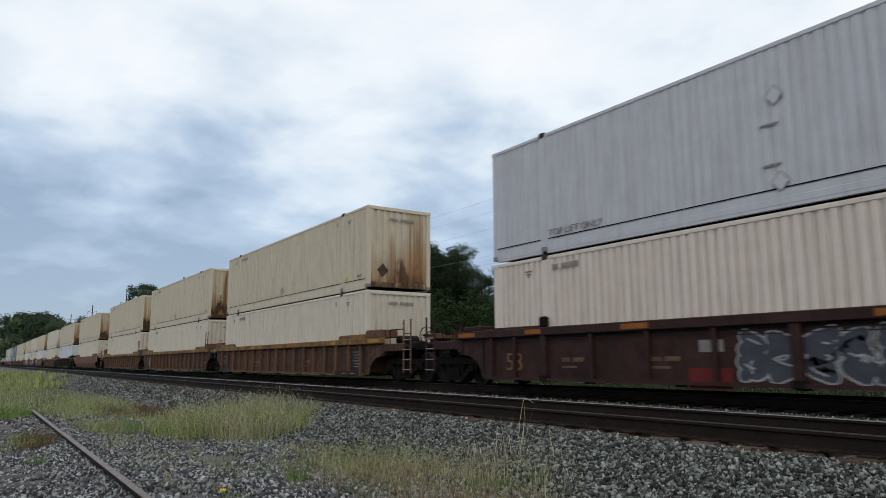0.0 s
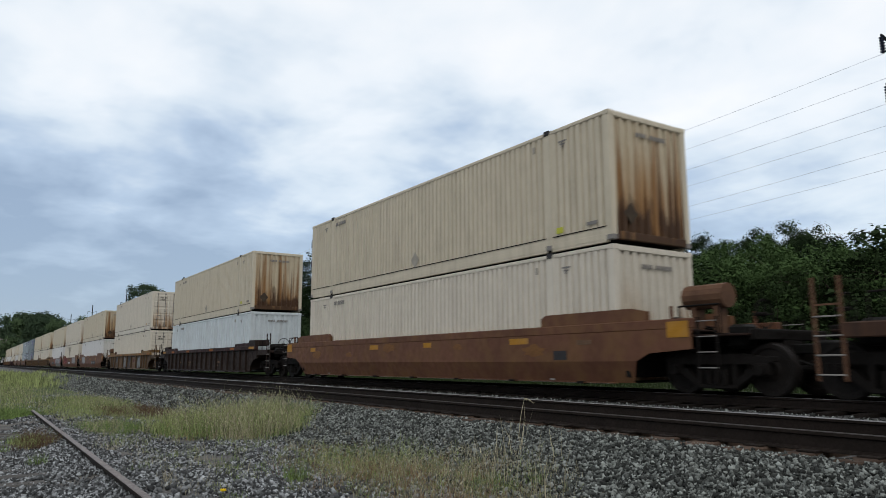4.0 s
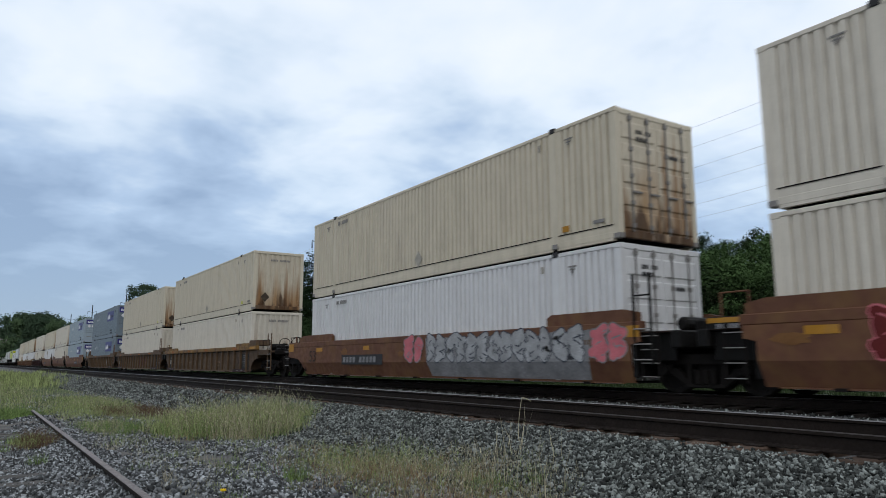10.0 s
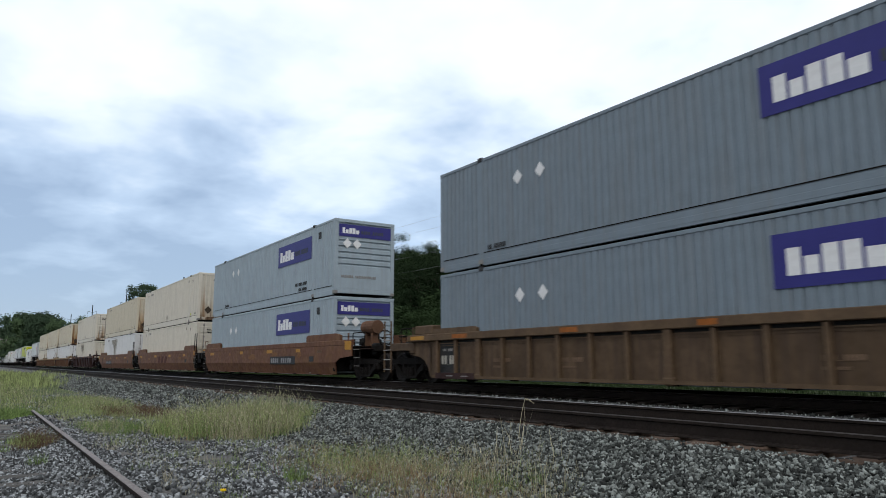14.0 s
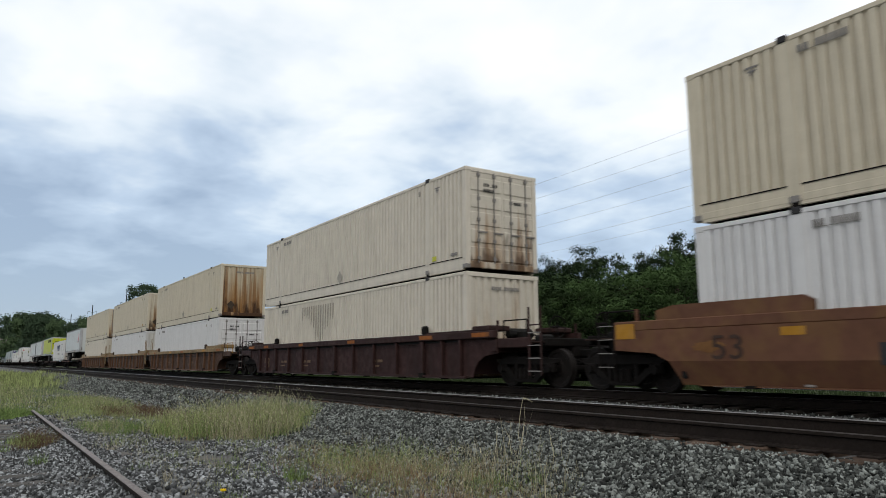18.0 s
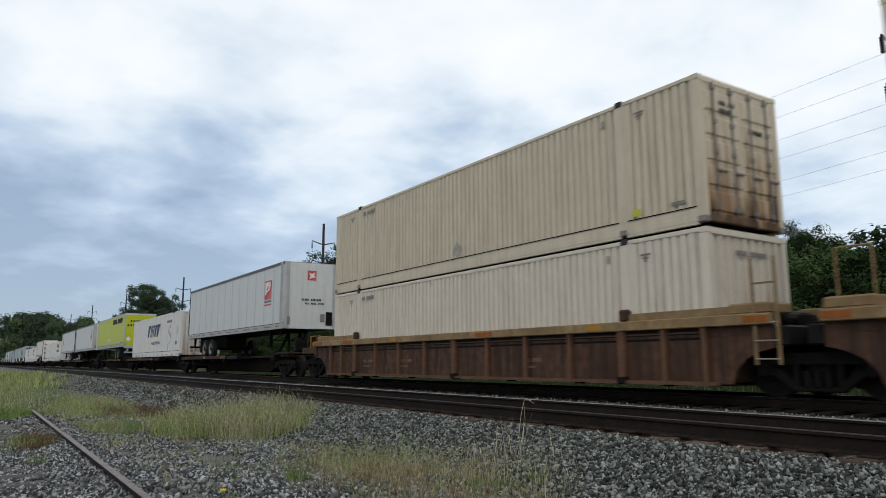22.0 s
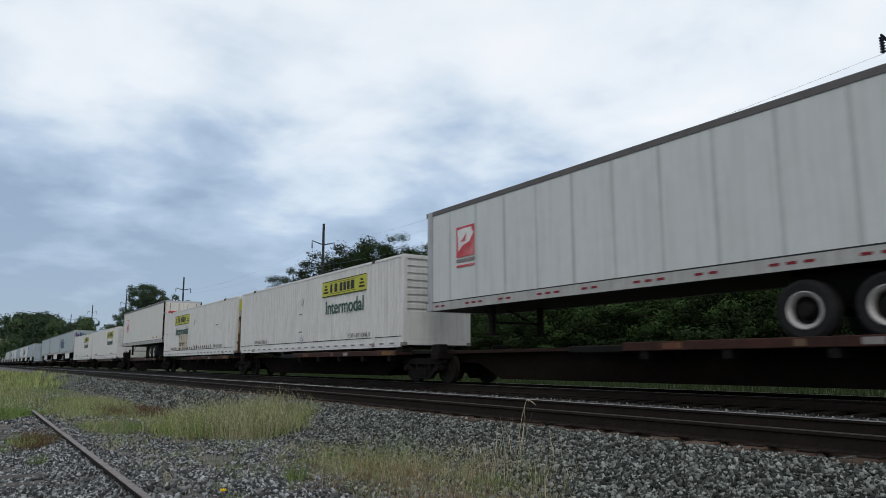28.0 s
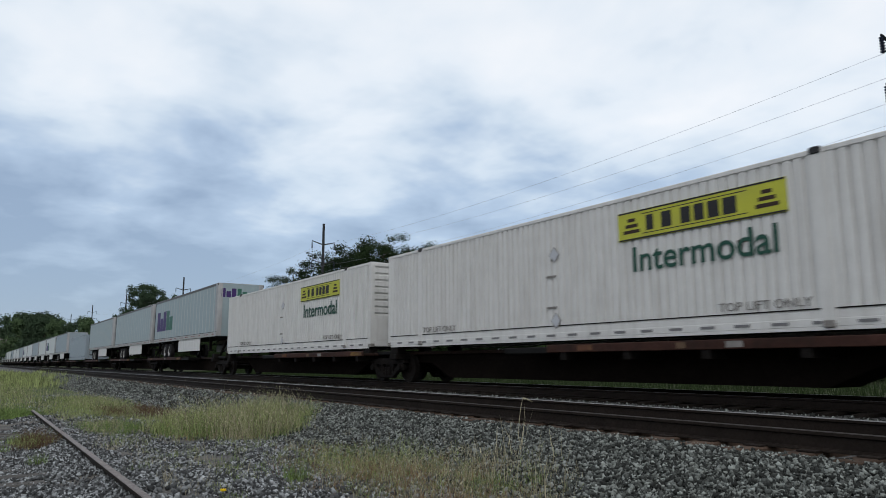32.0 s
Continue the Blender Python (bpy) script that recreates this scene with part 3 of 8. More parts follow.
def container(label, paint, end_paint, x0, z0, end="front", pitch=0.205, rods=True, category="shipping container", length=LEN, high=HIGH,
              rust=0, group="stacked containers", style="", seed=0):
    r = random.Random(seed + 31)
    c = thing("shipping_container", label, category, group)
    for near in (True, False):
        part("side_wall", container_side(paint, near, pitch, length, high), c)
        y = -HALF + 0.06 if near else HALF - 0.06
        part("top_rail", rail_bar("top_rail", paint, length, 0.12, 0.09), c, at=(0, y, high - 0.09))
        part("bottom_rail", lower_rail(paint, length), c, at=(0, -HALF + 0.055 if near else HALF - 0.055, 0.015))
        slab("rail_seam", DARK_STEEL, c, -length + 0.17, -0.17, y - 0.064 if near else y + 0.058, y - 0.058 if near else y + 0.064, 0.290, 0.312)
        for x in (-0.08, -length + 0.08):
            part("corner_post", frame_piece("corner_post", paint, 0.16, 0.16, high - 0.2), c, at=(x, y + (0.02 if near else -0.02), 0.1))
            for z in (0, high - 0.116):
                part("corner_casting", casting(paint if z else GREY_MARK), c, at=(x, y + (0.018 if near else -0.018), z))
        post = (length - 12.19) / 2
        if post > 0.5:
            for x in (-post, -length + post):
                part("side_post", frame_piece("side_post", paint, 0.25, 0.09, high - 0.1), c, at=(x, y + (-0.024 if near else 0.024), 0.05))
                part("lifting_casting", casting(BLACK_PAINT), c, at=(x, y + (-0.01 if near else 0.01), high - 0.09))
                if near:
                    part("lifting_casting", casting(GREY_MARK), c, at=(x, y - 0.01, 0.0))
                if z0 > 2:
                    slab("stacking_lock", DARK_STEEL, c, x - 0.07, x + 0.07, y - 0.07, y + 0.07, -0.098, 0.0, 0.01)
    part("roof", roof_sheet(paint, length, high), c)
    slab("underframe", DARK_STEEL, c, -length + 0.1, -0.1, -HALF + 0.12, HALF - 0.12, 0.03, 0.17)
    for x in (0.0, -length):
        sgn = 1 if x == 0 else -1
        side = end if sgn > 0 else ("door" if end == "front" else "front")
        part("end_header", frame_piece("end_header", paint, 0.10, WID - 0.3, 0.13), c, at=(x - sgn * 0.05, 0, high - 0.13))
        part("end_sill", frame_piece("end_sill", end_paint if sgn > 0 else paint, 0.10, WID - 0.3, 0.18), c, at=(x - sgn * 0.05, 0, 0.02))
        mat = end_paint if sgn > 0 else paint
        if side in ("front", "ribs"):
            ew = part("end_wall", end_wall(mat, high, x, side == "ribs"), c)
            if sgn > 0 and rust:
                part("placard", diamond(BURNT, 0.24), c, "scorched dark diamond placard").matrix_basis = pose(-0.010, -HALF + 0.62, 0.62, 0, 0, 90)
            if sgn > 0 and side == "front":
                code_bars(c, GREY_MARK, -0.42, -0.006, high - 0.48, (0.36, 0.56), 0.10, turn=90)
        else:
            for k in (0, 1):
                d = part("door", door_leaf(mat, high), c)
                d.matrix_basis = pose(x, -HALF + 0.13 if (k == 0) == (sgn > 0) else 0.005, 0) if sgn > 0 else pose(x, HALF - 0.13 if k == 0 else -0.005, 0, 0, 0, 180)
                for q in (0.30, 0.86):
                    part("lock_rod", lock_rod(GREY_MARK, high), d, at=(0.02, q, 0))
                if sgn > 0:
                    for z, w in ((high - 0.52, (0.22, 0.20)), (high - 0.68, (0.40,))) if k == 0 else ((high - 0.95, (0.30,)),):
                        code_bars(c, BLACK_PAINT, -HALF + 0.62 if k == 0 else 0.42, 0.014, z, w, 0.09, turn=90)
    # stencilled marks on the side that faces the other track
    face = -HALF - 0.002
    if style in ("plain", "wide"):
        xl = -length + POST + 0.25
        code_bars(c, GREY_MARK, xl, face, high - 0.36, (0.22, 0.55), 0.13)
        part("marking", emblem(GREY_MARK), c, at=(-length + 1.25, face, high - 0.46))
        part("marking", emblem(GREY_MARK), c, at=(-POST + 0.40, face, high - 0.50))
        slab("marking", GREY_MARK, c, -0.75, -0.42, face - 0.003, face + 0.003, 0.40, 0.48)
        slab("vent", PALE_MARK, c, -POST - 0.50, -POST - 0.43, face - 0.02, face + 0.01, high - 0.42, high - 0.26)
        if z0 > 2:
            part("placard", diamond(PALE_MARK, 0.25), c, "faded grey diamond placard").matrix_basis = pose(-8.1, face, 0.53)
            slab("sticker", SIGN_YELLOW if seed % 3 else YELLOW, c, -POST + 0.25, -POST + 0.48, face - 0.003, face + 0.003, 0.36, 0.50)
    elif style == "marked":
        for k in range(14):
            h, x = 0.30 + 0.22 * r.random() + 1.3 * math.exp(-((k - 8) / 3.2) ** 2) * (0.6 + 0.4 * r.random()), -length + 4.55 + k * 0.225
            q = Shape().prism([(x + 0.015, high - 0.30 - h), (x + 0.05, high - 0.30 - h), (x + 0.085, high - 0.30 - h * 0.5), (x + 0.09, high - 0.26), (x, high - 0.26), (x, high - 0.30 - h * 0.5)], face - 0.003, face + 0.003)
            part("dirt_run", q.mesh("dirt_run", STREAK), c)
        code_bars(c, GREY_MARK, -length + POST + 0.25, face, high - 0.36, (0.22, 0.45), 0.13)
    elif style == "blue":
        slab("logo_panel", NAVY, c, -5.95, -2.22, face - 0.006, face + 0.006, 1.60, 2.52, label="dark purple-blue panel with a logo block")
        for a, b, h in ((0.16, 0.40, 0.46), (0.46, 0.70, 0.30), (0.76, 1.02, 0.46), (1.08, 1.36, 0.46), (1.42, 1.74, 0.32)):
            slab("logo_shape", WHITE_MARK, c, -5.86 + a, -5.86 + b, face - 0.012, face - 0.004, 1.80, 1.80 + h)
        code_bars(c, SPRAY_DARK, -3.95, face - 0.008, 1.90, (0.55, 0.75), 0.20)
        slab("logo_panel", NAVY, c, 0.001, 0.012, -HALF + 0.17, HALF - 0.17, high - 0.68, high - 0.20, label="dark purple-blue panel across the door")
        for k, (a, b, h) in enumerate(((0.14, 0.24, 0.22), (0.27, 0.39, 0.15), (0.42, 0.53, 0.22), (0.56, 0.68, 0.22), (0.71, 0.84, 0.15))):
            slab("logo_shape", WHITE_MARK, c, 0.010, 0.018, -HALF + 0.17 + a, -HALF + 0.17 + b, high - 0.56, high - 0.56 + h)
        code_bars(c, SPRAY_DARK, -HALF + 1.10, 0.014, high - 0.54, (0.42, 0.50), 0.13, turn=90)
        code_bars(c, GREY_MARK, -HALF + 0.3, 0.004, 0.62, (0.5, 0.9), 0.10, turn=90)
        code_bars(c, BLACK_PAINT, -POST - 1.9, face, 0.58, (0.30, 0.36, 0.42), 0.13)
        slab("marking", BLACK_PAINT, c, -POST + 0.45, -POST + 0.72, face - 0.003, face + 0.003, high - 0.62, high - 0.35)
        for k in (0, 1):
            part("placard", diamond(WHITE_MARK, 0.19), c, "white diamond placard").matrix_basis = pose(-12.6 + k * 0.85, face, 2.05)
            part("placard", diamond(WHITE_MARK, 0.20), c, "white diamond placard").matrix_basis = pose(0.006, -HALF + 0.52 + 0.42 * k, high - 0.95, 0, 0, 90)
        code_bars(c, BLACK_PAINT, -length + POST + 0.3, face, 0.36, (0.18, 0.5), 0.12)
        code_bars(c, BLACK_PAINT, -POST - 1.5, face, 0.36, (0.28, 0.5), 0.12)
    elif style in ("yellow_right", "yellow_left"):
        sx = -6.22 if style == "yellow_right" else -13.16
        slab("sign_panel", SIGN_YELLOW, c, sx, sx + 3.72, face - 0.006, face + 0.006, 1.95, 2.55, label="yellow sign panel with dark lettering blocks")
        for a, b in ((0.74, 0.92), (1.12, 1.36), (1.58, 1.80), (1.88, 2.10), (2.18, 2.42), (2.50, 2.78)):
            slab("logo_shape", BLACK_PAINT, c, sx + a, sx + b, face - 0.012, face - 0.004, 2.10, 2.41)
        for a in (0.14, 3.14):
            for q in range(3):
                slab("logo_shape", FADED_BLACK, c, sx + a + 0.06 * q, sx + a + 0.44 - 0.06 * q, face - 0.011, face - 0.004, 2.09 + 0.12 * q, 2.16 + 0.12 * q)
        for za, zb in ((2.045, 2.06), (2.45, 2.465)):
            slab("sign_border", BLACK_PAINT, c, sx + 0.64, sx + 2.98, face - 0.010, face - 0.004, za, zb)
        for za, zb in ((1.955, 1.985), (2.515, 2.545)):
            slab("sign_border", BLACK_PAINT, c, sx + 0.02, sx + 3.70, face - 0.011, face - 0.004, za, zb)
        words("Intermodal", 0.50, DARK_GREEN, c, sx + 1.93, face - 0.003, 1.30, wide=1.02, bold=0.008, label="green lettering")
        for z in (0.42, high - 0.95):
            part("placard", diamond(GREY_MARK, 0.19), c).matrix_basis = pose(sx - 2.0 if style == "yellow_right" else sx + 5.0, face, z)
            part("placard", diamond(LILAC_GREY, 0.165), c, "worn pale diamond placard").matrix_basis = pose(sx - 2.0 if style == "yellow_right" else sx + 5.0, face - 0.004, z)
        words("TOP LIFT ONLY", 0.15, GREY_MARK, c, -length + POST + 1.02, face - 0.002, 0.36, wide=1.15, label="faded stencilled lettering")
        words("TOP LIFT ONLY", 0.15, GREY_MARK, c, -POST - 1.10, face - 0.002, 0.36, wide=1.15, label="faded stencilled lettering")
        slab("marking", DARK_RED, c, -POST - 1.5, -POST - 1.25, face - 0.003, face + 0.003, 1.55, 1.60)
        for z in (0.70, 1.42):
            code_bars(c, GREY_MARK, sx - 2.3, face, z, (0.35,), 0.05)
        if style == "yellow_left":
            slab("aged_panel", AGED, c, sx + 1.30, sx + 3.45, face - 0.0035, face + 0.003, 0.36, 1.26, label="yellowed rectangle of aged paint")
            for z, marks in ((1.16, (0, 4)), (1.02, (4,)), (0.74, (0, 1, 2, 4, 5, 6, 7, 9, 11)), (0.62, (0, 2, 3, 5, 6, 8)), (0.40, (0, 1, 2, 6, 8, 12))):
                for k in marks:
                    part("rust_patch", blot(BURNT, 0.15, 0.10 + 0.03 * (k % 3), k + int(z * 50)), c, at=(sx + 1.42 + 0.165 * k, face - 0.006, z))
            # the door end: a sign over scorched and rusted plate
            slab("sign_panel", SIGN_YELLOW, c, 0.03, 0.045, -HALF + 0.16, HALF - 0.16, high - 0.72, high - 0.24, label="lime-yellow sign across the doors")
            for k, (a, b) in enumerate(((0.62, 0.78), (0.92, 1.10), (1.22, 1.40), (1.46, 1.62), (1.68, 1.84))):
                slab("logo_shape", BLACK_PAINT, c, 0.044, 0.052, -HALF + a, -HALF + b, high - 0.58, high - 0.36)
            for mat, y, z, w, h in ((BURNT, -0.92, 1.72, 0.42, 0.42), (BURNT, -0.70, 1.62, 0.30, 0.30), (BURNT, -0.60, 0.82, 0.80, 0.22), (RUST_PATCH, -0.55, 0.52, 1.25, 0.55), (RUST_PATCH, -1.02, 0.80, 0.26, 0.62), (BURNT, 0.35, 0.78, 0.70, 0.30), (RUST_PATCH, 0.5, 0.5, 1.0, 0.5), (BURNT, 0.25, 1.65, 0.35, 0.30)):
                ob = part("rust_patch", blot(mat, w, h, int(z * 90 + w * 30)), c, "scorched and rusted patch of door")
                ob.matrix_basis = pose(0.024 + 0.0015 * (mat is BURNT) + 0.001 * w, y, z, 0, 0, 90)
            for k in range(16):
                x = -length + 5.4 + k * 0.42
                part("rust_patch", blot(BURNT, 0.10 + 0.10 * r.random(), 0.12 + 0.14 * r.random(), 40 + k), c, at=(x, face - 0.001, 0.42))
        for k in range(22):
            if z0 < 2:
                slab("reflector", SPRAY_GREY, c, -length + 0.6 + k * 0.70, -length + 0.9 + k * 0.70, face - 0.004, face + 0.003, 0.06, 0.11)
    elif style == "slanted":
        # a slanted company mark, as five leaning blocks
        for k, (a, w) in enumerate(((0, 0.80), (1.0, 0.30), (1.40, 0.30), (1.85, 0.26), (2.35, 0.70), (3.15, 0.90))):
            s = Shape()
            x = -10.3 + a
            s.prism([(x, 1.45), (x + w * 0.55, 1.45), (x + w * 0.75 + 0.28, 2.28), (x + 0.28, 2.28)], face - 0.006, face + 0.003)
            s.prism([(x + 0.22, 2.08), (x + w + 0.18, 2.08), (x + w + 0.28, 2.28), (x + 0.28, 2.28)], face - 0.009, face + 0.002)
            part("logo_shape", s.mesh("logo_shape", STEEL_BLUE), c, "dark blue slanted company mark")
            q = Shape().prism([(x - 0.06, 1.40), (x + w * 0.55, 1.40), (x + w * 0.55 + 0.03, 1.46), (x - 0.04, 1.46)], face - 0.004, face + 0.002)
            part("logo_shape", q.mesh("logo_shape", MUSTARD), c, "mustard edge of the company mark")
        words("INTERMODAL", 0.21, GREY_MARK, c, -7.35, face - 0.003, 0.86, wide=1.55, label="faded grey lettering")
        for k in range(3):
            slab("logo_shape", STEEL_BLUE, c, 0.0, 0.010, -0.60 + 0.42 * k, -0.28 + 0.42 * k, high - 0.62, high - 0.42)
        words("53ft", 0.23, STEEL_BLUE, c, 0.012, 0.12, 1.38, turn=90, label="faded size mark")
        code_bars(c, GREY_MARK, -0.05, 0.002, 0.78, (0.5,), 0.16, turn=90)
        code_bars(c, GREY_MARK, -POST - 1.9, face, high - 0.65, (0.4, 0.35, 0.5), 0.18)
        words("53ft", 0.25, STEEL_BLUE, c, -POST + 0.88, face - 0.002, 0.72, label="faded size mark")
        for k, (a, z, h) in enumerate(((1.4, 2.0, 0.5), (1.15, 1.7, 0.35), (0.9, 2.1, 0.25), (1.4, 0.8, 0.5), (1.05, 1.0, 0.3), (0.75, 1.55, 0.4), (-1.2, 1.9, 0.45))):
            q = Shape().prism([(-POST - a + 0.02, z - h), (-POST - a + 0.07, z - h), (-POST - a + 0.10, z - h * 0.3), (-POST - a + 0.07, z), (-POST - a, z - 0.06)], face - 0.003, face + 0.003)
            part("dirt_run", q.mesh("dirt_run", STREAK), c)
        for k in range(22):
            slab("reflector", DARK_RED if k % 2 else WHITE_MARK, c, -length + 0.6 + k * 0.70, -length + 0.9 + k * 0.70, face - 0.004, face + 0.003, 0.06, 0.11)
    MOVERS.append((c, x0, TRAIN_Y, RAIL + z0))
    return c


# ---- bogies


@lru_cache(maxsize=None)
def side_frame_mesh():
    """A cast bogie side: arched top, sagging bottom, two windows and a spring nest."""
    s = Shape()
    s.prism([(-1.12, 0.60), (-0.62, 0.56), (0.62, 0.56), (1.12, 0.60), (1.12, 0.66), (0.55, 0.75), (-0.55, 0.75), (-1.12, 0.66)], -0.075, 0.05)
    for q in (-1, 1):
        s.box(0.36 * q - 0.05, 0.36 * q + 0.05, -0.07, 0.05, 0.18, 0.60, 0.01)
    s.box(-1.15, 1.15, -0.07, 0.07, 0.60, 0.70, 0.02)
    s.prism([(-0.80, 0.42), (-0.40, 0.14), (-0.30, 0.20), (-0.66, 0.50)], -0.08, 0.06)
    s.prism([(0.66, 0.50), (0.30, 0.20), (0.40, 0.14), (0.80, 0.42)], -0.08, 0.06)
    s.box(-0.42, 0.42, -0.09, 0.09, 0.12, 0.20, 0.02)
    for x in (-0.17, 0.0, 0.17):
        s.tube((x, -0.05, 0.20), (x, -0.05, 0.46), 0.07, n=8)
    for x in (-0.89, 0.89):
        s.box(x - 0.16, x + 0.16, -0.09, 0.06, 0.36, 0.60, 0.03)
        s.tube((x, -0.16, 0.46), (x, -0.08, 0.46), 0.10, n=10)
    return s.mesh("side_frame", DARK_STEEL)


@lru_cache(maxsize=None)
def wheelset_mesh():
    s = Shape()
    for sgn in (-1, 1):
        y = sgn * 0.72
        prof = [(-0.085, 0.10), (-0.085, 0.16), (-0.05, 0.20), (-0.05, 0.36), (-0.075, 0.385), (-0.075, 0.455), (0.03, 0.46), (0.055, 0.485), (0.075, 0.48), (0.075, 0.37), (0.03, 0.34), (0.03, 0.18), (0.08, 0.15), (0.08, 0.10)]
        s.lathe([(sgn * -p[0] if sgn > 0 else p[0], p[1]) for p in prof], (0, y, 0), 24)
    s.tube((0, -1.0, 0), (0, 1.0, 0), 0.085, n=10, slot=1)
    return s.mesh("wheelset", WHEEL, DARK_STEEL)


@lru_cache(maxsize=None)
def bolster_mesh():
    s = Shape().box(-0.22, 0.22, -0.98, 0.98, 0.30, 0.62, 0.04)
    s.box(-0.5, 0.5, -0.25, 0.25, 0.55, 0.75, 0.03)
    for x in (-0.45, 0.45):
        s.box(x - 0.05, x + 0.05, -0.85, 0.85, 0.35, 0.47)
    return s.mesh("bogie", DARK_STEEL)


WHEELSETS = {-0.89: [], 0.89: []}


def bogie(parent, x):
    b = part("bogie", bolster_mesh(), parent, at=(x, 0, 0))
    for y, turn in ((-1.0, 0), (1.0, 180)):
        sf = part("side_frame", side_frame_mesh(), b)
        sf.matrix_basis = pose(0, y, 0, 0, 0, turn)
    for dx in (-0.89, 0.89):
        WHEELSETS[dx].append(part("wheelset", wheelset_mesh(), b, at=(dx, 0, 0.46)))
    return b


@lru_cache(maxsize=None)
def coupler_mesh(length):
    s = Shape().box(0, length - 0.25, -0.09, 0.09, 0.74, 0.92, 0.02)
    s.box(length - 0.28, length - 0.02, -0.17, 0.17, 0.68, 0.97, 0.04)
    s.tube((length - 0.8, -0.25, 0.70), (length + 0.1, -0.18, 0.42), 0.03, n=6)
    return s.mesh("coupler", NEAR_BLACK)


@lru_cache(maxsize=None)
def ladder_mesh(mat, h, rungs):
    s = Shape()
    for y in (-0.2, 0.2):
        s.box(y - 0.02, y + 0.02, -0.015, 0.015, 0, h)
    for i in range(rungs):
        z = 0.08 + i * (h - 0.16) / (rungs - 1)
        s.tube((-0.2, -0.03, z), (0.2, -0.03, z), 0.010, n=6, slot=1)
    return s.mesh("ladder", mat, PALE_STEEL)


@lru_cache(maxsize=None)
def brake_wheel_mesh():
    s = Shape()
    n = 16
    for i in range(n):
        a, b = 2 * math.pi * i / n, 2 * math.pi * (i + 1) / n
        s.tube((0, 0.26 * math.cos(a), 0.26 * math.sin(a)), (0, 0.26 * math.cos(b), 0.26 * math.sin(b)), 0.015, n=5)
        if i % 4 == 0:
            s.tube((0, 0, 0), (0, 0.26 * math.cos(a), 0.26 * math.sin(a)), 0.012, n=5)
    s.tube((-0.2, 0, 0), (0.04, 0, 0), 0.035, n=6)
    return s.mesh("brake_wheel", DARK_STEEL)


def stroke(s, pts, half, y, slot):
    """A flat painted line of even width with round ends, facing -y."""
    for (xa, za), (xb, zb) in zip(pts, pts[1:]):
        d = Vector((xb - xa, zb - za))
        if d.length > 1e-5:
            q = Vector((-d.y, d.x)).normalized() * half
            s.add([(xa - q.x, y, za - q.y), (xb - q.x, y, zb - q.y), (xb + q.x, y, zb + q.y), (xa + q.x, y, za + q.y)], [(0, 1, 2, 3)], slot)
    for k, (x, z) in enumerate(pts):
        s.add([(x + half * math.cos(a * 0.7854), y - 0.00002 * (k + 1), z + half * math.sin(a * 0.7854)) for a in range(8)], [tuple(range(8))], slot)


@lru_cache(maxsize=None)
def graffiti_mesh(seed, w, h, mat, edge):
    """Swollen, leaning sprayed shapes side by side that spell nothing: a wide halo, a fill in thick strokes, thin lines and drips."""
    r = random.Random(seed)
    s = Shape()
    n = max(2, round(w / (0.62 * h)))
    arc = lambda cx, cz, rx, rz, a, b: [(cx + rx * math.cos(a + (b - a) * k / 7), cz + rz * math.sin(a + (b - a) * k / 7)) for k in range(8)]
    for i in range(n):
        cx, rx, lean = (i + 0.5) * w / n, w / n * 0.36, r.uniform(-0.10, 0.22)
        lo, hi = h * r.uniform(0.10, 0.16), h * r.uniform(0.84, 0.95)
        mid, tall = (lo + hi) / 2, (hi - lo) / 2
        # each shape is a tangle of two loose curves
        lines = []
        for q in range(2):
            side = r.choice((-1, 1))
            keys = [Vector((side * rx * r.uniform(0.2, 1.1) * (1 if k % 2 else -1), tall * (-1 + 2 * k / 4) * (0.95 if q == 0 else 0.6))) for k in range(5)]
            one = []
            for k in range(4):
                p0, p1, p2, p3 = keys[max(k - 1, 0)], keys[k], keys[k + 1], keys[min(k + 2, 4)]
                for t in (0, 0.34, 0.67):
                    one.append(0.5 * (2 * p1 + (p2 - p0) * t + (2 * p0 - 5 * p1 + 4 * p2 - p3) * t * t + (3 * p1 - p0 - 3 * p2 + p3) * t ** 3))
            lines.append([(p.x, p.y) for p in one + [keys[4]]])
        lines.append(arc(r.uniform(-0.4, 0.4) * rx, r.choice((-0.45, 0.4)) * tall, rx * r.uniform(0.5, 0.9), tall * r.uniform(0.25, 0.45), r.uniform(0, 3), r.uniform(4, 8)))
        lines = [[(cx + x + z * lean, mid + z) for x, z in one] for one in lines]
        fat, y = min(w / n * 0.19, h * 0.15), -0.0005 * (i % 4)
        for one in lines:
            stroke(s, one, fat * 1.32, -0.002 + y, 1)
        for one in lines:
            stroke(s, one, fat, -0.005 + y, 0)
        for one in lines:
            k = r.randrange(len(one) - 1)
            off = [(x + fat * 0.45, z - fat * 0.35) for x, z in one[k:k + 3]]
            stroke(s, off, 0.016, -0.008 + y, 1)
        if r.random() < 0.6:
            x = cx + r.uniform(-1, 1) * rx
            stroke(s, [(x, lo), (x + 0.01, lo - h * r.uniform(0.02, 0.08))], 0.02, -0.004, 0)
    return s.mesh("graffiti", mat, edge)


def graffiti(parent, x, y, z, w, h, seed, mat=None, edge=None):
    g = part("graffiti", graffiti_mesh(seed, w, h, mat or SPRAY_GREY, edge or SPRAY_DARK), parent, "sprayed graffiti strokes", (x, y, z))
    return g


# ---- well cars


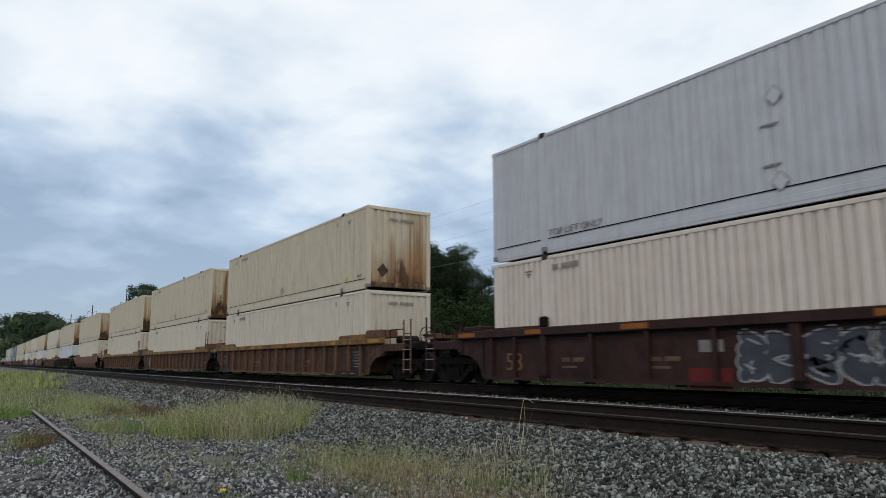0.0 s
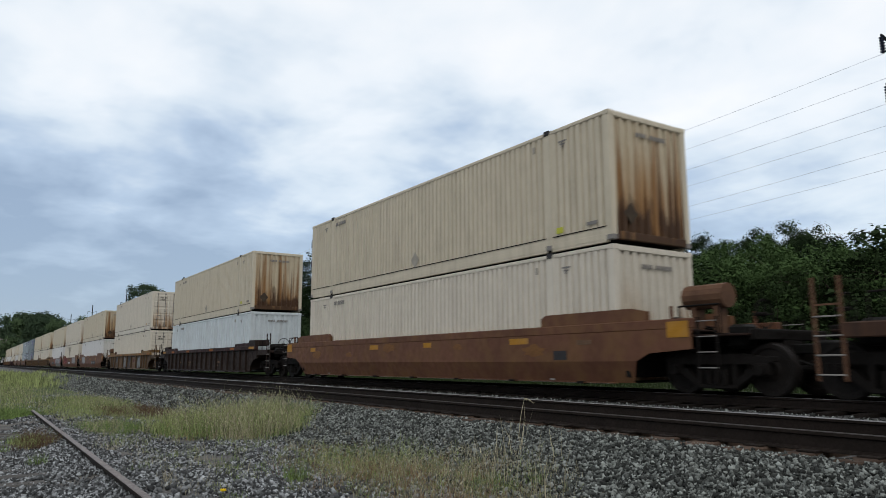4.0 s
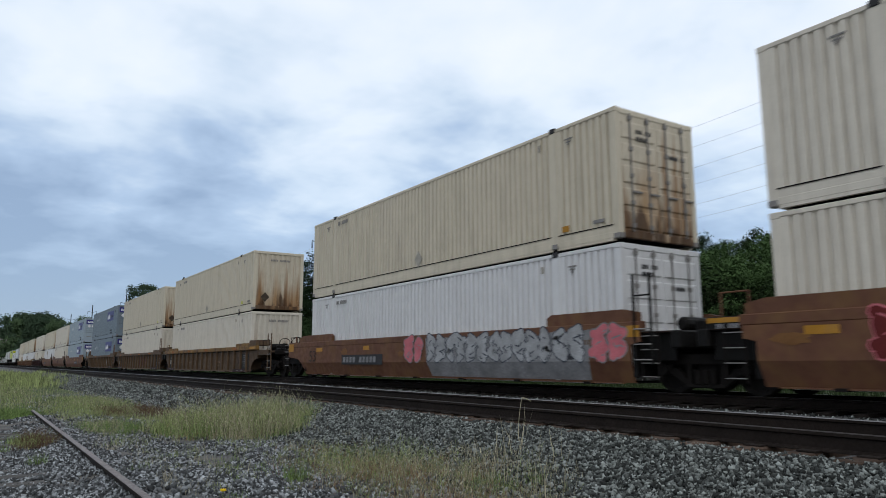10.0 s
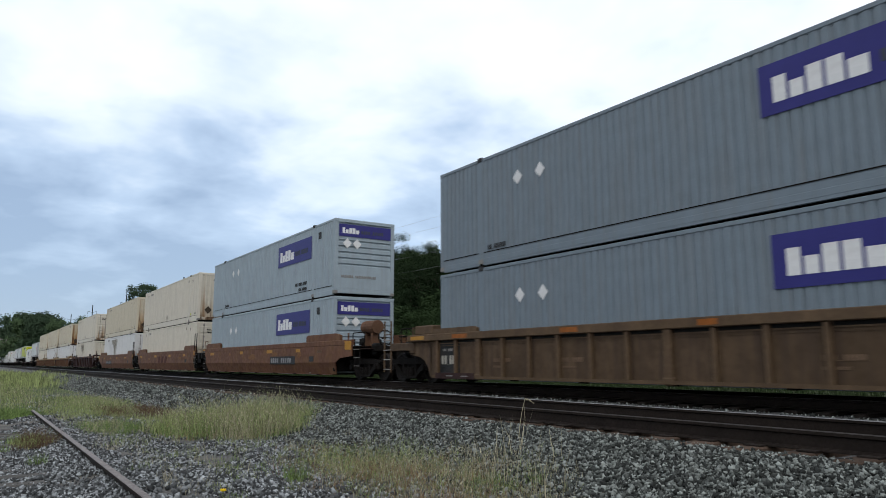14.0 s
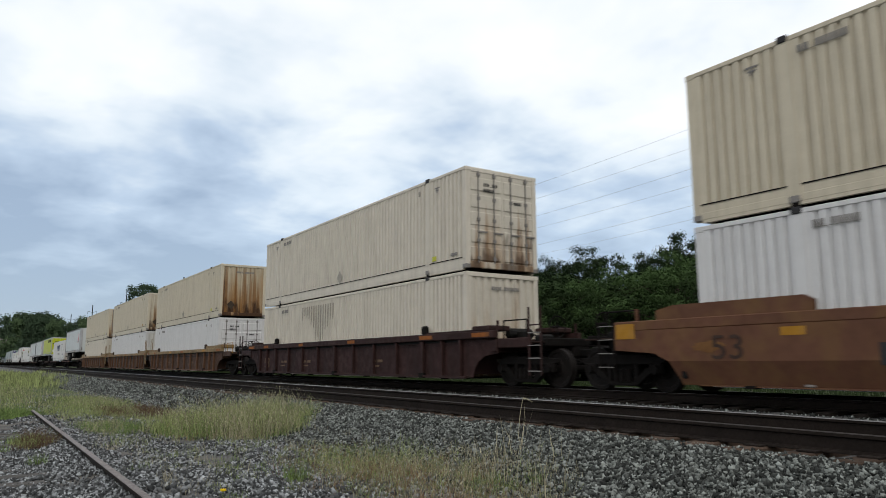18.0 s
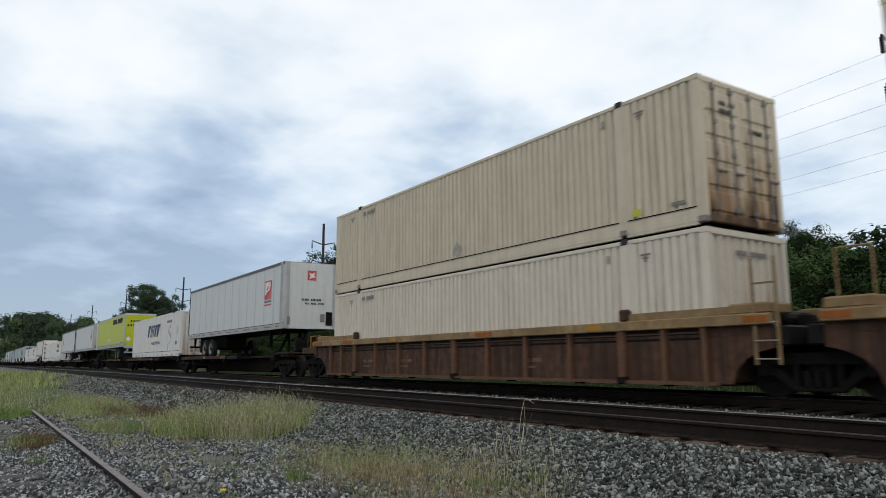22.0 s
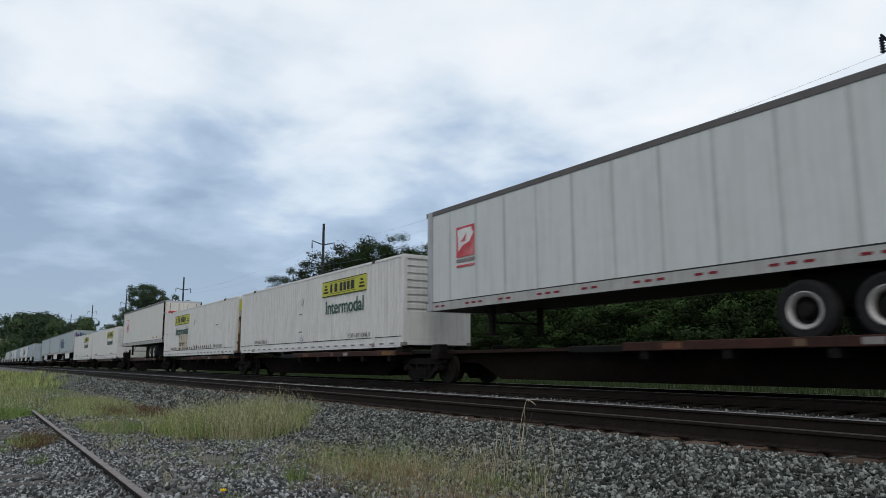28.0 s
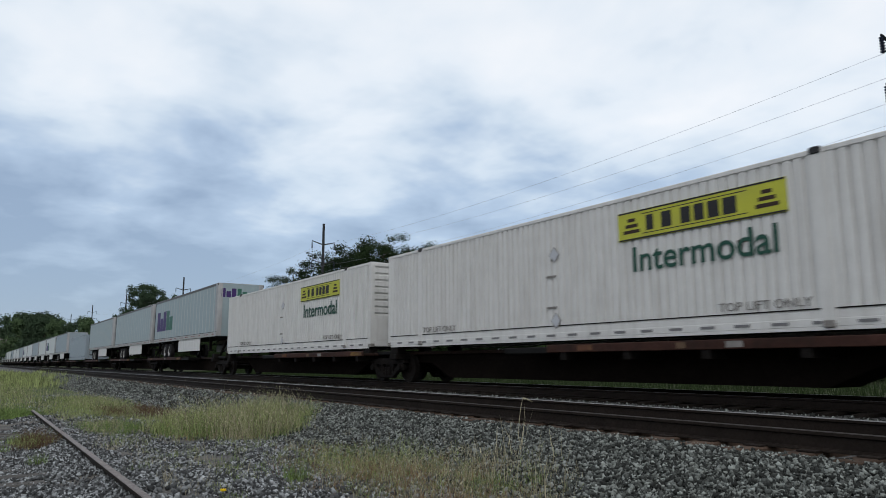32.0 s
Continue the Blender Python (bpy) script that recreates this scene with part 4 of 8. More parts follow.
@lru_cache(maxsize=None)
def well_side(mat, smooth, a, b):
    """One long side sheet of a well, cut away over the bogies. a, b: how far it reaches past the load at its two ends."""
    s = Shape()
    L = -LEN
    right = [(-0.1, 0.21), (0.42, 0.22), (0.50, 0.45), (0.68, 0.64), (0.95, 0.77), (b, 0.84), (b, 1.22)]
    left = [(L - a, 1.22), (L - a, 0.84), (L - 0.95, 0.77), (L - 0.68, 0.64), (L - 0.50, 0.45), (L - 0.42, 0.22), (L + 0.1, 0.21)]
    if smooth and b < 1.4:
        right = [(0.30, 0.62), (0.30, 0.95), (0.55, 1.0), (0.55, 1.22)]
    if smooth and a < 1.4:
        left = [(L - 0.55, 1.22), (L - 0.55, 1.0), (L - 0.30, 0.95), (L - 0.30, 0.62)]
    pts = right + left
    if smooth:
        # the lower third leans in under the load
        pts = [p for p in pts if p[1] >= 0.60]
        ra, la = (0.30 if b < 1.4 else 0.62), (0.30 if a < 1.4 else 0.62)
        pts = [(ra, 0.62)] + [p for p in pts if p[1] > 0.63] + [(L - la, 0.62)]
        rb, lb = (0.27 if b < 1.4 else 0.42), (0.27 if a < 1.4 else 0.42)
        s.add([(L - la, -1.47, 0.625), (ra, -1.47, 0.625), (rb, -1.31, 0.19), (L - lb, -1.31, 0.19),
               (L - la, -1.435, 0.625), (ra, -1.435, 0.625), (rb, -1.285, 0.19), (L - lb, -1.285, 0.19)],
              [(3, 2, 1, 0), (4, 5, 6, 7), (0, 1, 5, 4), (2, 3, 7, 6), (1, 2, 6, 5), (3, 0, 4, 7)])
    s.prism(pts, -1.47, -1.435) if smooth else s.prism(pts, -1.40, -1.365)
    if not smooth:
        s.box(L - 0.2, 0.2, -1.50, -1.39, 0.19, 0.25, 0.01)
        for z in (1.06, 1.12):
            s.box(L - 0.8, 0.8, -1.412, -1.398, z, z + 0.018)
    else:
        s.box(L + 0.0, 0.0, -1.40, -1.30, 0.175, 0.195)
    return s.mesh("side_sheet", mat)


@lru_cache(maxsize=None)
def well_ear(mat, high, length, past):
    s = Shape().prism([(-length, 0), (past, 0), (past, high * 0.7), (past - 0.4, high), (-length + 0.15, high), (-length, high * 0.7)], -0.05, 0.05)
    return s.mesh("guide_plate", mat)


@lru_cache(maxsize=None)
def rib_places(step, m):
    """Ribs either side of the middle one; the middle one and those at the 40 ft posts are broad."""
    mid = -LEN / 2
    out = [(mid + k * step, 0.18 if k in (-m, 0, m) else 0.10) for k in range(-m, m + 1)]
    return tuple([(mid - 8.0, 0.10), (mid - 7.1, 0.10)] + out + [(mid + 7.1, 0.10), (mid + 8.0, 0.10)])


@lru_cache(maxsize=None)
def far_ribs(mat, step, m):
    """The ribs on the side that faces away from the tracks."""
    s = Shape()
    for x, wide in rib_places(step, m):
        s.box(x - wide / 2, x + wide / 2, 1.398, 1.50, 0.20, 1.22, 0.012)
    return s.mesh("far_ribs", mat)


@lru_cache(maxsize=None)
def tall_ladder(mat, rung, z0, z1):
    """Two uprights with rungs, standing up past the top chord at the corner of a car."""
    s = Shape()
    for x in (-0.21, 0.21):
        s.box(x - 0.025, x + 0.025, -0.02, 0.02, z0, z1, 0.006)
    s.box(-0.21, 0.21, -0.015, 0.015, z1 - 0.45, z1 - 0.42)
    n = int((1.5 - z0) / 0.30)
    for k in range(n):
        s.tube((-0.21, -0.025, z0 + 0.1 + 0.30 * k), (0.21, -0.025, z0 + 0.1 + 0.30 * k), 0.014, n=6, slot=1)
    return s.mesh("ladder", mat, rung)


@lru_cache(maxsize=None)
def hand_rail(mat, high, length):
    s = Shape()
    for x in (0.0, length):
        s.tube((x, 0, 0), (x, 0, high), 0.018, n=6)
    return s.tube((0, 0, high), (length, 0, high), 0.018, n=6).mesh("hand_rail", mat)


@lru_cache(maxsize=None)
def brake_gear():
    """An air tank, its valve and pipes on the end platform."""
    s = Shape().lathe([(-0.42, 0.0), (-0.42, 0.10), (-0.36, 0.15), (0.36, 0.15), (0.42, 0.10), (0.42, 0.0)], (0, 0, 0.16), 12)
    s.box(0.22, 0.48, -0.30, -0.08, 0.0, 0.24, 0.04)
    s.tube((0.35, -0.2, 0.1), (0.9, -0.35, 0.02), 0.02, n=6).tube((0, 0.4, 0.16), (0.6, 0.5, 0.05), 0.02, n=6)
    return s.mesh("brake_gear", NEAR_BLACK)


def well_car(label, mat, chord, x0, style="ribbed", left="coupler", right="coupler", bogies="r", seed=0, extras=()):
    r = random.Random(seed)
    c = thing("well_car", label, "rail car", "cars of the freight train")
    reach = {"coupler": 1.95 if style == "smooth" else 1.50, "joint": 1.08 if style == "ribbed" else 1.25}
    a, b = reach[left], reach[right]
    smooth = style == "smooth"
    for sgn in (1, -1):
        ob = part("side_sheet", well_side(mat, smooth, a, b), c)
        ob.matrix_basis = Matrix.Diagonal((1, sgn, 1, 1))
        y = (-1.396 if smooth else -1.45) * sgn
        ca, cb = (a if a > 1.4 or not smooth else 0.6), (b if b > 1.4 or not smooth else 0.6)
        slab("top_chord", chord, c, -LEN - ca, cb, y - 0.075, y + 0.075, 1.22, 1.41, 0.015)
    for x, turn in ((0.0, 0), (-LEN, 180)):
        for y in (-1.38, 1.38):
            e = part("guide_plate", well_ear(mat if smooth else chord, 0.26 if smooth else 0.05 if mat is MAROON else 0.15, 2.2 if smooth else 1.9, 0.5 if smooth and (right if turn == 0 else left) == "joint" else 0.9), c)
            e.matrix_basis = pose(x, y, 1.41, 0, 0, turn)
    if smooth and seed == 7:
        # short pads along the upper edge
        for k in range(4):
            x = -LEN + 2.9 + k * 2.85 + r.uniform(-0.3, 0.3)
            slab("edge_pad", PATCH_ORANGE if k % 2 else mat, c, x, x + r.uniform(0.9, 1.5), -1.47, -1.33, 1.408, 1.475, 0.02)
    if not smooth:
        step, m = {"ribbed": (1.01, 6), "bracket": (1.51, 4), "open": (2.02, 3)}[style]
        rib = BROWN_RIB if mat is BROWN else DUSTY_RIB if mat is DUSTY_BROWN else mat
        places = rib_places(step, m)
        for k, (x, wide) in enumerate(places):
            slab("rib", rib, c, x - wide / 2, x + wide / 2, -1.50, -1.398, 0.20, 1.22, 0.012)
            if wide > 0.12:
                slab("rib_foot", DARK_STEEL if style != "ribbed" else rib, c, x - 0.13, x + 0.13, -1.515, -1.398, 0.17, 0.32, 0.02)
        part("far_ribs", far_ribs(rib, step, m), c)
        slab("bottom_flange", rib, c, -LEN - 0.15, 0.15, -1.506, -1.496, 0.185, 0.255)
        slab("brake_pipe", rib, c, -LEN + 0.2, -0.2, -1.425, -1.400, 1.125, 1.150)
        # shade of the slots beneath the chord, added as thin black strips
        for (xa, _), (xb, _) in zip(places, places[1:]):
            if style == "bracket" and mat is BROWN:
                slab("slot_shade", NEAR_BLACK, c, xa + 0.09, xb - 0.09, -1.404, -1.396, 1.00, 1.045)
                slab("slot_shade", NEAR_BLACK, c, xa + 0.09, xb - 0.09, -1.404, -1.396, 1.10, 1.21)
            else:
                slab("slot_shade", NEAR_BLACK, c, xa + 0.06, xb - 0.06, -1.404, -1.396, 1.15, 1.215)
        if style != "ribbed":
            for x in (-POST, -LEN + POST):
                for y in (-1.40, 1.40):
                    slab("latch_block", DARK_STEEL if mat is MAROON else mat, c, x - 0.12, x + 0.16, y - 0.06, y + 0.06, 1.41, 1.66, 0.05)
    if style == "ribbed" and mat in (BROWN, DUSTY_BROWN):
        # a blackened panel with stencils at each end, the load-length number and a dark red foot
        slab("end_panel", END_PANEL, c, -0.90, 0.14, -1.407, -1.400, 0.27, 1.14, label="black panel with worn white stencils")
        slab("end_panel", END_PANEL, c, -LEN + 0.02, -LEN + 1.10, -1.407, -1.400, 0.27, 1.14, label="black panel with a worn white number block")
        for k, (p, w) in enumerate(((0.20, 0.52), (0.28, 0.36), (0.14, 0.64), (0.30, 0.34), (0.22, 0.50), (0.14, 0.70))):
            slab("marking", GREY_MARK, c, -0.90 + p, -0.90 + p + w, -1.411, -1.405, 0.46 + 0.10 * k, 0.485 + 0.10 * k)
        code_bars(c, PALE_MARK if mat is DUSTY_BROWN else WORN_MARK, -LEN + 0.22, -1.409, 0.56, (0.30, 0.26), 0.24)
        code_bars(c, GREY_MARK, -LEN + 0.30, -1.409, 0.92, (0.16, 0.22), 0.07)
        words("53", 0.36, FADED_BLACK, c, -1.32, -1.408, 0.55, wide=1.0, label="stencilled number")
        for xa in (-1.95, -LEN + 0.05):
            slab("foot_plate", MAROON, c, xa, xa + 1.85, -1.522, -1.507, 0.17, 0.33, 0.008, "dark red foot of the side")
            for q in (0.55, 1.25):
                slab("marking", GREY_MARK, c, xa + q, xa + q + 0.30, -1.526, -1.521, 0.235, 0.262)
    slab("well_floor", DARK_STEEL, c, -LEN - 0.3, 0.3, -1.30, 1.30, 0.182, 0.198)
    for k in range(7):
        x = -LEN + 1.0 + k * (LEN - 2.0) / 6
        slab("cross_beam", DARK_STEEL, c, x - 0.1, x + 0.1, -1.43, 1.43, 0.15, 0.20)
    ends = ((0.0, 1, right, "r" in bogies), (-LEN, -1, left, "l" in bogies))
    for x, sgn, kind, wheels in ends:
        f = lambda p, q: (min(x + sgn * p, x + sgn * q), max(x + sgn * p, x + sgn * q))
        if smooth and kind == "joint":
            for y in (-1.28, 1.20):
                slab("end_side", NEAR_BLACK, c, *f(0.40, 1.25), y, y + 0.08, 0.62, 1.16, 0.02)
            ld = part("ladder", ladder_mesh(DARK_STEEL, 0.95, 4), c)
            ld.matrix_basis = pose(x + sgn * 0.75, -1.40, 0.24)
        slab("end_bulkhead", mat if not smooth else NEAR_BLACK, c, *f(0.28, 0.40), -1.40, 1.40, 0.30, 1.22, 0.02)
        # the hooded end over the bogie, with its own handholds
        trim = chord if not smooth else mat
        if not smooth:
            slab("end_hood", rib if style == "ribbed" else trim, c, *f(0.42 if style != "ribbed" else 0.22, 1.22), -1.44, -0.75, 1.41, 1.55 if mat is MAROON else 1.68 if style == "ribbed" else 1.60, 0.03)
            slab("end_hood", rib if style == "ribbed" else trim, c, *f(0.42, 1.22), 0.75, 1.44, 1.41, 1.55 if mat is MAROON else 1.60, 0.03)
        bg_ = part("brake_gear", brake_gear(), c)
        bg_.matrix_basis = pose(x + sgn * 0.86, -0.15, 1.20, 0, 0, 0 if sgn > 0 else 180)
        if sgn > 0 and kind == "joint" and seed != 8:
            ld = part("ladder", tall_ladder(NEAR_BLACK if smooth else trim if style == "bracket" else BROWN_RIB, PALE_STEEL, 0.55, 2.35), c)
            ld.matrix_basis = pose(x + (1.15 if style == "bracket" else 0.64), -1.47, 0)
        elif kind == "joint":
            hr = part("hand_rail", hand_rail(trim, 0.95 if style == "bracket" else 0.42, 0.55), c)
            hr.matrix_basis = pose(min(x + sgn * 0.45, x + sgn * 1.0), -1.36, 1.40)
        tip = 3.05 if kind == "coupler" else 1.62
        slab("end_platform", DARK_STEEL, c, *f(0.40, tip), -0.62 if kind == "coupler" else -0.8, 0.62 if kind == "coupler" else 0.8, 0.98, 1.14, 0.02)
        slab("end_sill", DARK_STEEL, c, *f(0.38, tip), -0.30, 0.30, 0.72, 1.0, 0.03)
        slab("cross_bearer", NEAR_BLACK if smooth or kind == "joint" else mat, c, *f(1.25, 1.50), -1.45, 1.45, 0.86, 1.20, 0.03)
        slab("walkway", DECK, c, *f(0.45, b if sgn > 0 else a), -1.40, 1.40, 1.165, 1.20, 0.01)
        if smooth and kind == "coupler":
            slab("end_stripe", YELLOW, c, *f(1.42, 1.90), -1.480, -1.466, 1.06, 1.36)
        elif smooth and sgn > 0:
            slab("end_stripe", YELLOW, c, *f(0.22, 0.54), -1.480, -1.466, 1.10, 1.33)
        elif smooth:
            slab("end_rail", NEAR_BLACK, c, *f(0.56, 1.30), -1.40, -1.30, 1.16, 1.40, 0.02)
            slab("end_stripe", YELLOW, c, *f(0.60, 1.28), -1.408, -1.402, 1.29, 1.38)
            code_bars(c, SPRAY_GREY, min(x + sgn * 0.62, x + sgn * 1.1), -1.404, 1.19, (0.16, 0.22), 0.08)
        elif style != "ribbed" or kind == "coupler":
            slab("end_stripe", YELLOW if style == "ribbed" else SAFETY_ORANGE, c, *(f(0.55, 1.30) if kind == "coupler" else f(0.75, 1.22)), -1.532, -1.47, 1.26, 1.37)
        if kind == "coupler":
            slab("end_beam", DARK_STEEL, c, *f(2.90, 3.05), -1.15, 1.15, 0.98, 1.18, 0.02)
            cp = part("coupler", coupler_mesh(0.75), c)
            cp.matrix_basis = pose(x + sgn * 3.02, 0, 0, 0, 0, 0 if sgn > 0 else 180)
            for y in (-1.40, 1.40):
                if smooth:
                    ld = part("ladder", ladder_mesh(DARK_STEEL, 1.0, 4), c)
                    ld.matrix_basis = pose(x + sgn * 2.25, y, 0.42)
            for y in (-1.35, 1.35):
                slab("grab_rail", mat, c, *f(1.42, 1.47), y - 0.02, y + 0.02, 1.41, 1.66)
            slab("brake_box", NEAR_BLACK, c, *f(2.3, 2.7), -0.9, -0.5, 0.85, 1.28, 0.05)
            hr = part("hand_rail", hand_rail(YELLOW if style == "bracket" and mat is BROWN else DARK_STEEL, 0.55, 0.9), c)
            hr.matrix_basis = pose(min(x + sgn * 1.5, x + sgn * 2.4), -1.20, 1.10)
            if not smooth:
                slab("end_side_beam", mat, c, *f(1.50, 2.75), -1.42, -1.34, 0.96, 1.20, 0.02)
                if mat is not BROWN or style != "bracket":
                    ld = part("ladder", tall_ladder(rib, PALE_STEEL, 0.30, 1.92), c)
                    ld.matrix_basis = pose(x + sgn * 2.92, -1.40, 0)
            elif sgn > 0:
                at_ = Shape().tube((x + 1.25, -0.55, 1.86), (x + 2.15, -0.55, 1.86), 0.24, n=14)
                at_.box(x + 1.4, x + 1.5, -0.7, -0.4, 1.15, 1.66).box(x + 1.9, x + 2.0, -0.7, -0.4, 1.15, 1.66)
                part("air_tank", at_.mesh("air_tank", BROWN_RIB), c, "rusty brown air tank")
            slab("step_board", DECK, c, *f(1.5, 2.95), -1.32, -0.62, 1.06, 1.10, 0.01)
            bw = part("brake_wheel", brake_wheel_mesh(), c)
            bw.matrix_basis = pose(x + sgn * 2.95, -0.7, 1.45)
        if wheels:
            bogie(c, x + sgn * (2.15 if kind == "coupler" else 1.72))
    # worn reporting marks, as plain bars, and the load-length number
    face = -1.402 if not smooth else -1.476
    for k in range(4):
        x = -LEN + 0.8 + k * 4.2 + r.uniform(-0.6, 0.9)
        slab("chord_mark", (YELLOW if smooth or mat is BROWN and k % 2 else SAFETY_ORANGE), c, x, x + r.choice((0.42, 0.55, 0.7)), -1.532 if not smooth else -1.478, -1.52 if not smooth else -1.466, 1.26 if not smooth else 1.03, 1.37 if not smooth else 1.17)
    if smooth:
        # worn yellow-orange patches on the upper sheet
        for k in range(5):
            x, w = -LEN + 0.6 + k * 3.2 + r.uniform(-0.5, 0.6), r.uniform(0.6, 1.6)
            part("paint_patch", blot(PATCH_ORANGE, w * 0.55, r.uniform(0.14, 0.30), seed * 9 + k), c, at=(x, face + 0.0015, r.uniform(0.85, 1.12)))
        for x in (-1.75,):
            slab("data_plate", BLACK_PAINT, c, x, x + 0.42, face - 0.005, face + 0.001, 0.66, 0.86)
            code_bars(c, WORN_MARK, x + 0.75, face, 0.98, (0.45,), 0.10)
    if not smooth:
        for x in (-LEN + 2.6, -LEN + 5.1, -5.2):
            code_bars(c, WORN_MARK, x, -1.408, 0.62, (0.25, 0.35), 0.09)
            code_bars(c, WORN_MARK, x, -1.408, 0.48, (0.45,), 0.05)
    for what in extras:
        if what[0] == "number":
            words("53", 0.42, what[2], c, what[1], face - 0.006, 0.42 if not smooth else 0.66, wide=1.15, label="stencilled number")
        elif what[0] == "graffiti":
            graffiti(c, what[1], face - 0.004, 0.24 if not smooth else 0.60, what[2], 0.92 if not smooth else 0.80, what[3], what[4], what[5])
        elif what[0] == "plate":
            slab("mark_plate", BLACK_PAINT, c, what[1], what[1] + what[2], face - 0.006, face + 0.001, 0.55, 0.88, label="black plate with a white company mark")
            if what[2] < 2.6:
                w = (what[2] - 0.3) / 3
                for k in range(3):
                    x = what[1] + 0.15 + k * w
                    q = Shape().prism([(x + 0.04, 0.61), (x + w * 0.78, 0.61), (x + w * 0.88, 0.82), (x + 0.14, 0.82)], face - 0.011, face - 0.004)
                    part("logo_shape", q.mesh("logo_shape", WHITE_MARK), c)
            else:
                for k in range(10):
                    if k != 4:
                        x, w = what[1] + 0.12 + k * (what[2] - 0.5) / 10, (what[2] - 0.5) / 10
                        q = Shape().prism([(x, 0.62), (x + w * 0.66, 0.62), (x + w * 0.76, 0.81), (x + w * 0.10, 0.81)], face - 0.011, face - 0.004)
                        part("logo_shape", q.mesh("logo_shape", SPRAY_GREY), c)
        elif what[0] == "redmark":
            big = what[2] if len(what) > 2 else 1.0
            for k in range(3):
                x, lo, hi = what[1] + k * big, (0.63 if smooth else 0.45) if big > 0.8 else 0.72, 1.08 if big > 0.8 else 0.95
                q = Shape().prism([(x + 0.10 * big, lo), (x + 0.62 * big, lo), (x + 0.80 * big, hi), (x + 0.22 * big, hi)], face - 0.008, face - 0.001)
                part("logo_shape", q.mesh("logo_shape", FADED_RED), c)
        elif what[0] == "spray":
            # one long sprayed field over the upright and the leaning sheet
            x, w, rr = what[1], what[2], random.Random(seed)
            top_ = [(x + w * q / 12, 1.30 - 0.14 * rr.random() * (q % 2)) for q in range(13)]
            q = Shape().prism([(x + 0.05, 0.622), (x + w - 0.05, 0.622)] + top_[::-1], face - 0.003, face + 0.002)
            q.add([(x + 0.05, -1.4745, 0.622), (x + w - 0.05, -1.4745, 0.622), (x + w - 0.12, -1.330, 0.225), (x + 0.16, -1.330, 0.225)], [(3, 2, 1, 0)])
            part("sprayed_field", q.mesh("sprayed_field", what[3]), c, "long field of silver spray paint")
        elif what[0] == "patch":
            slab("paint_patch", what[3], c, what[1], what[1] + what[2], face - 0.005, face + 0.001, what[4], what[5])
    MOVERS.append((c, x0, TRAIN_Y, RAIL))
    return c


# ---- spine cars and what stands on them


@lru_cache(maxsize=None)
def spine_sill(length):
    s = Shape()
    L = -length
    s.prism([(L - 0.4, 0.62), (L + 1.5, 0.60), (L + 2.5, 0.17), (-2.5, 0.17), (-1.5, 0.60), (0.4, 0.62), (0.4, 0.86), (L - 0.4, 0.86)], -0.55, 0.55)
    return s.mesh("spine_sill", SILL)


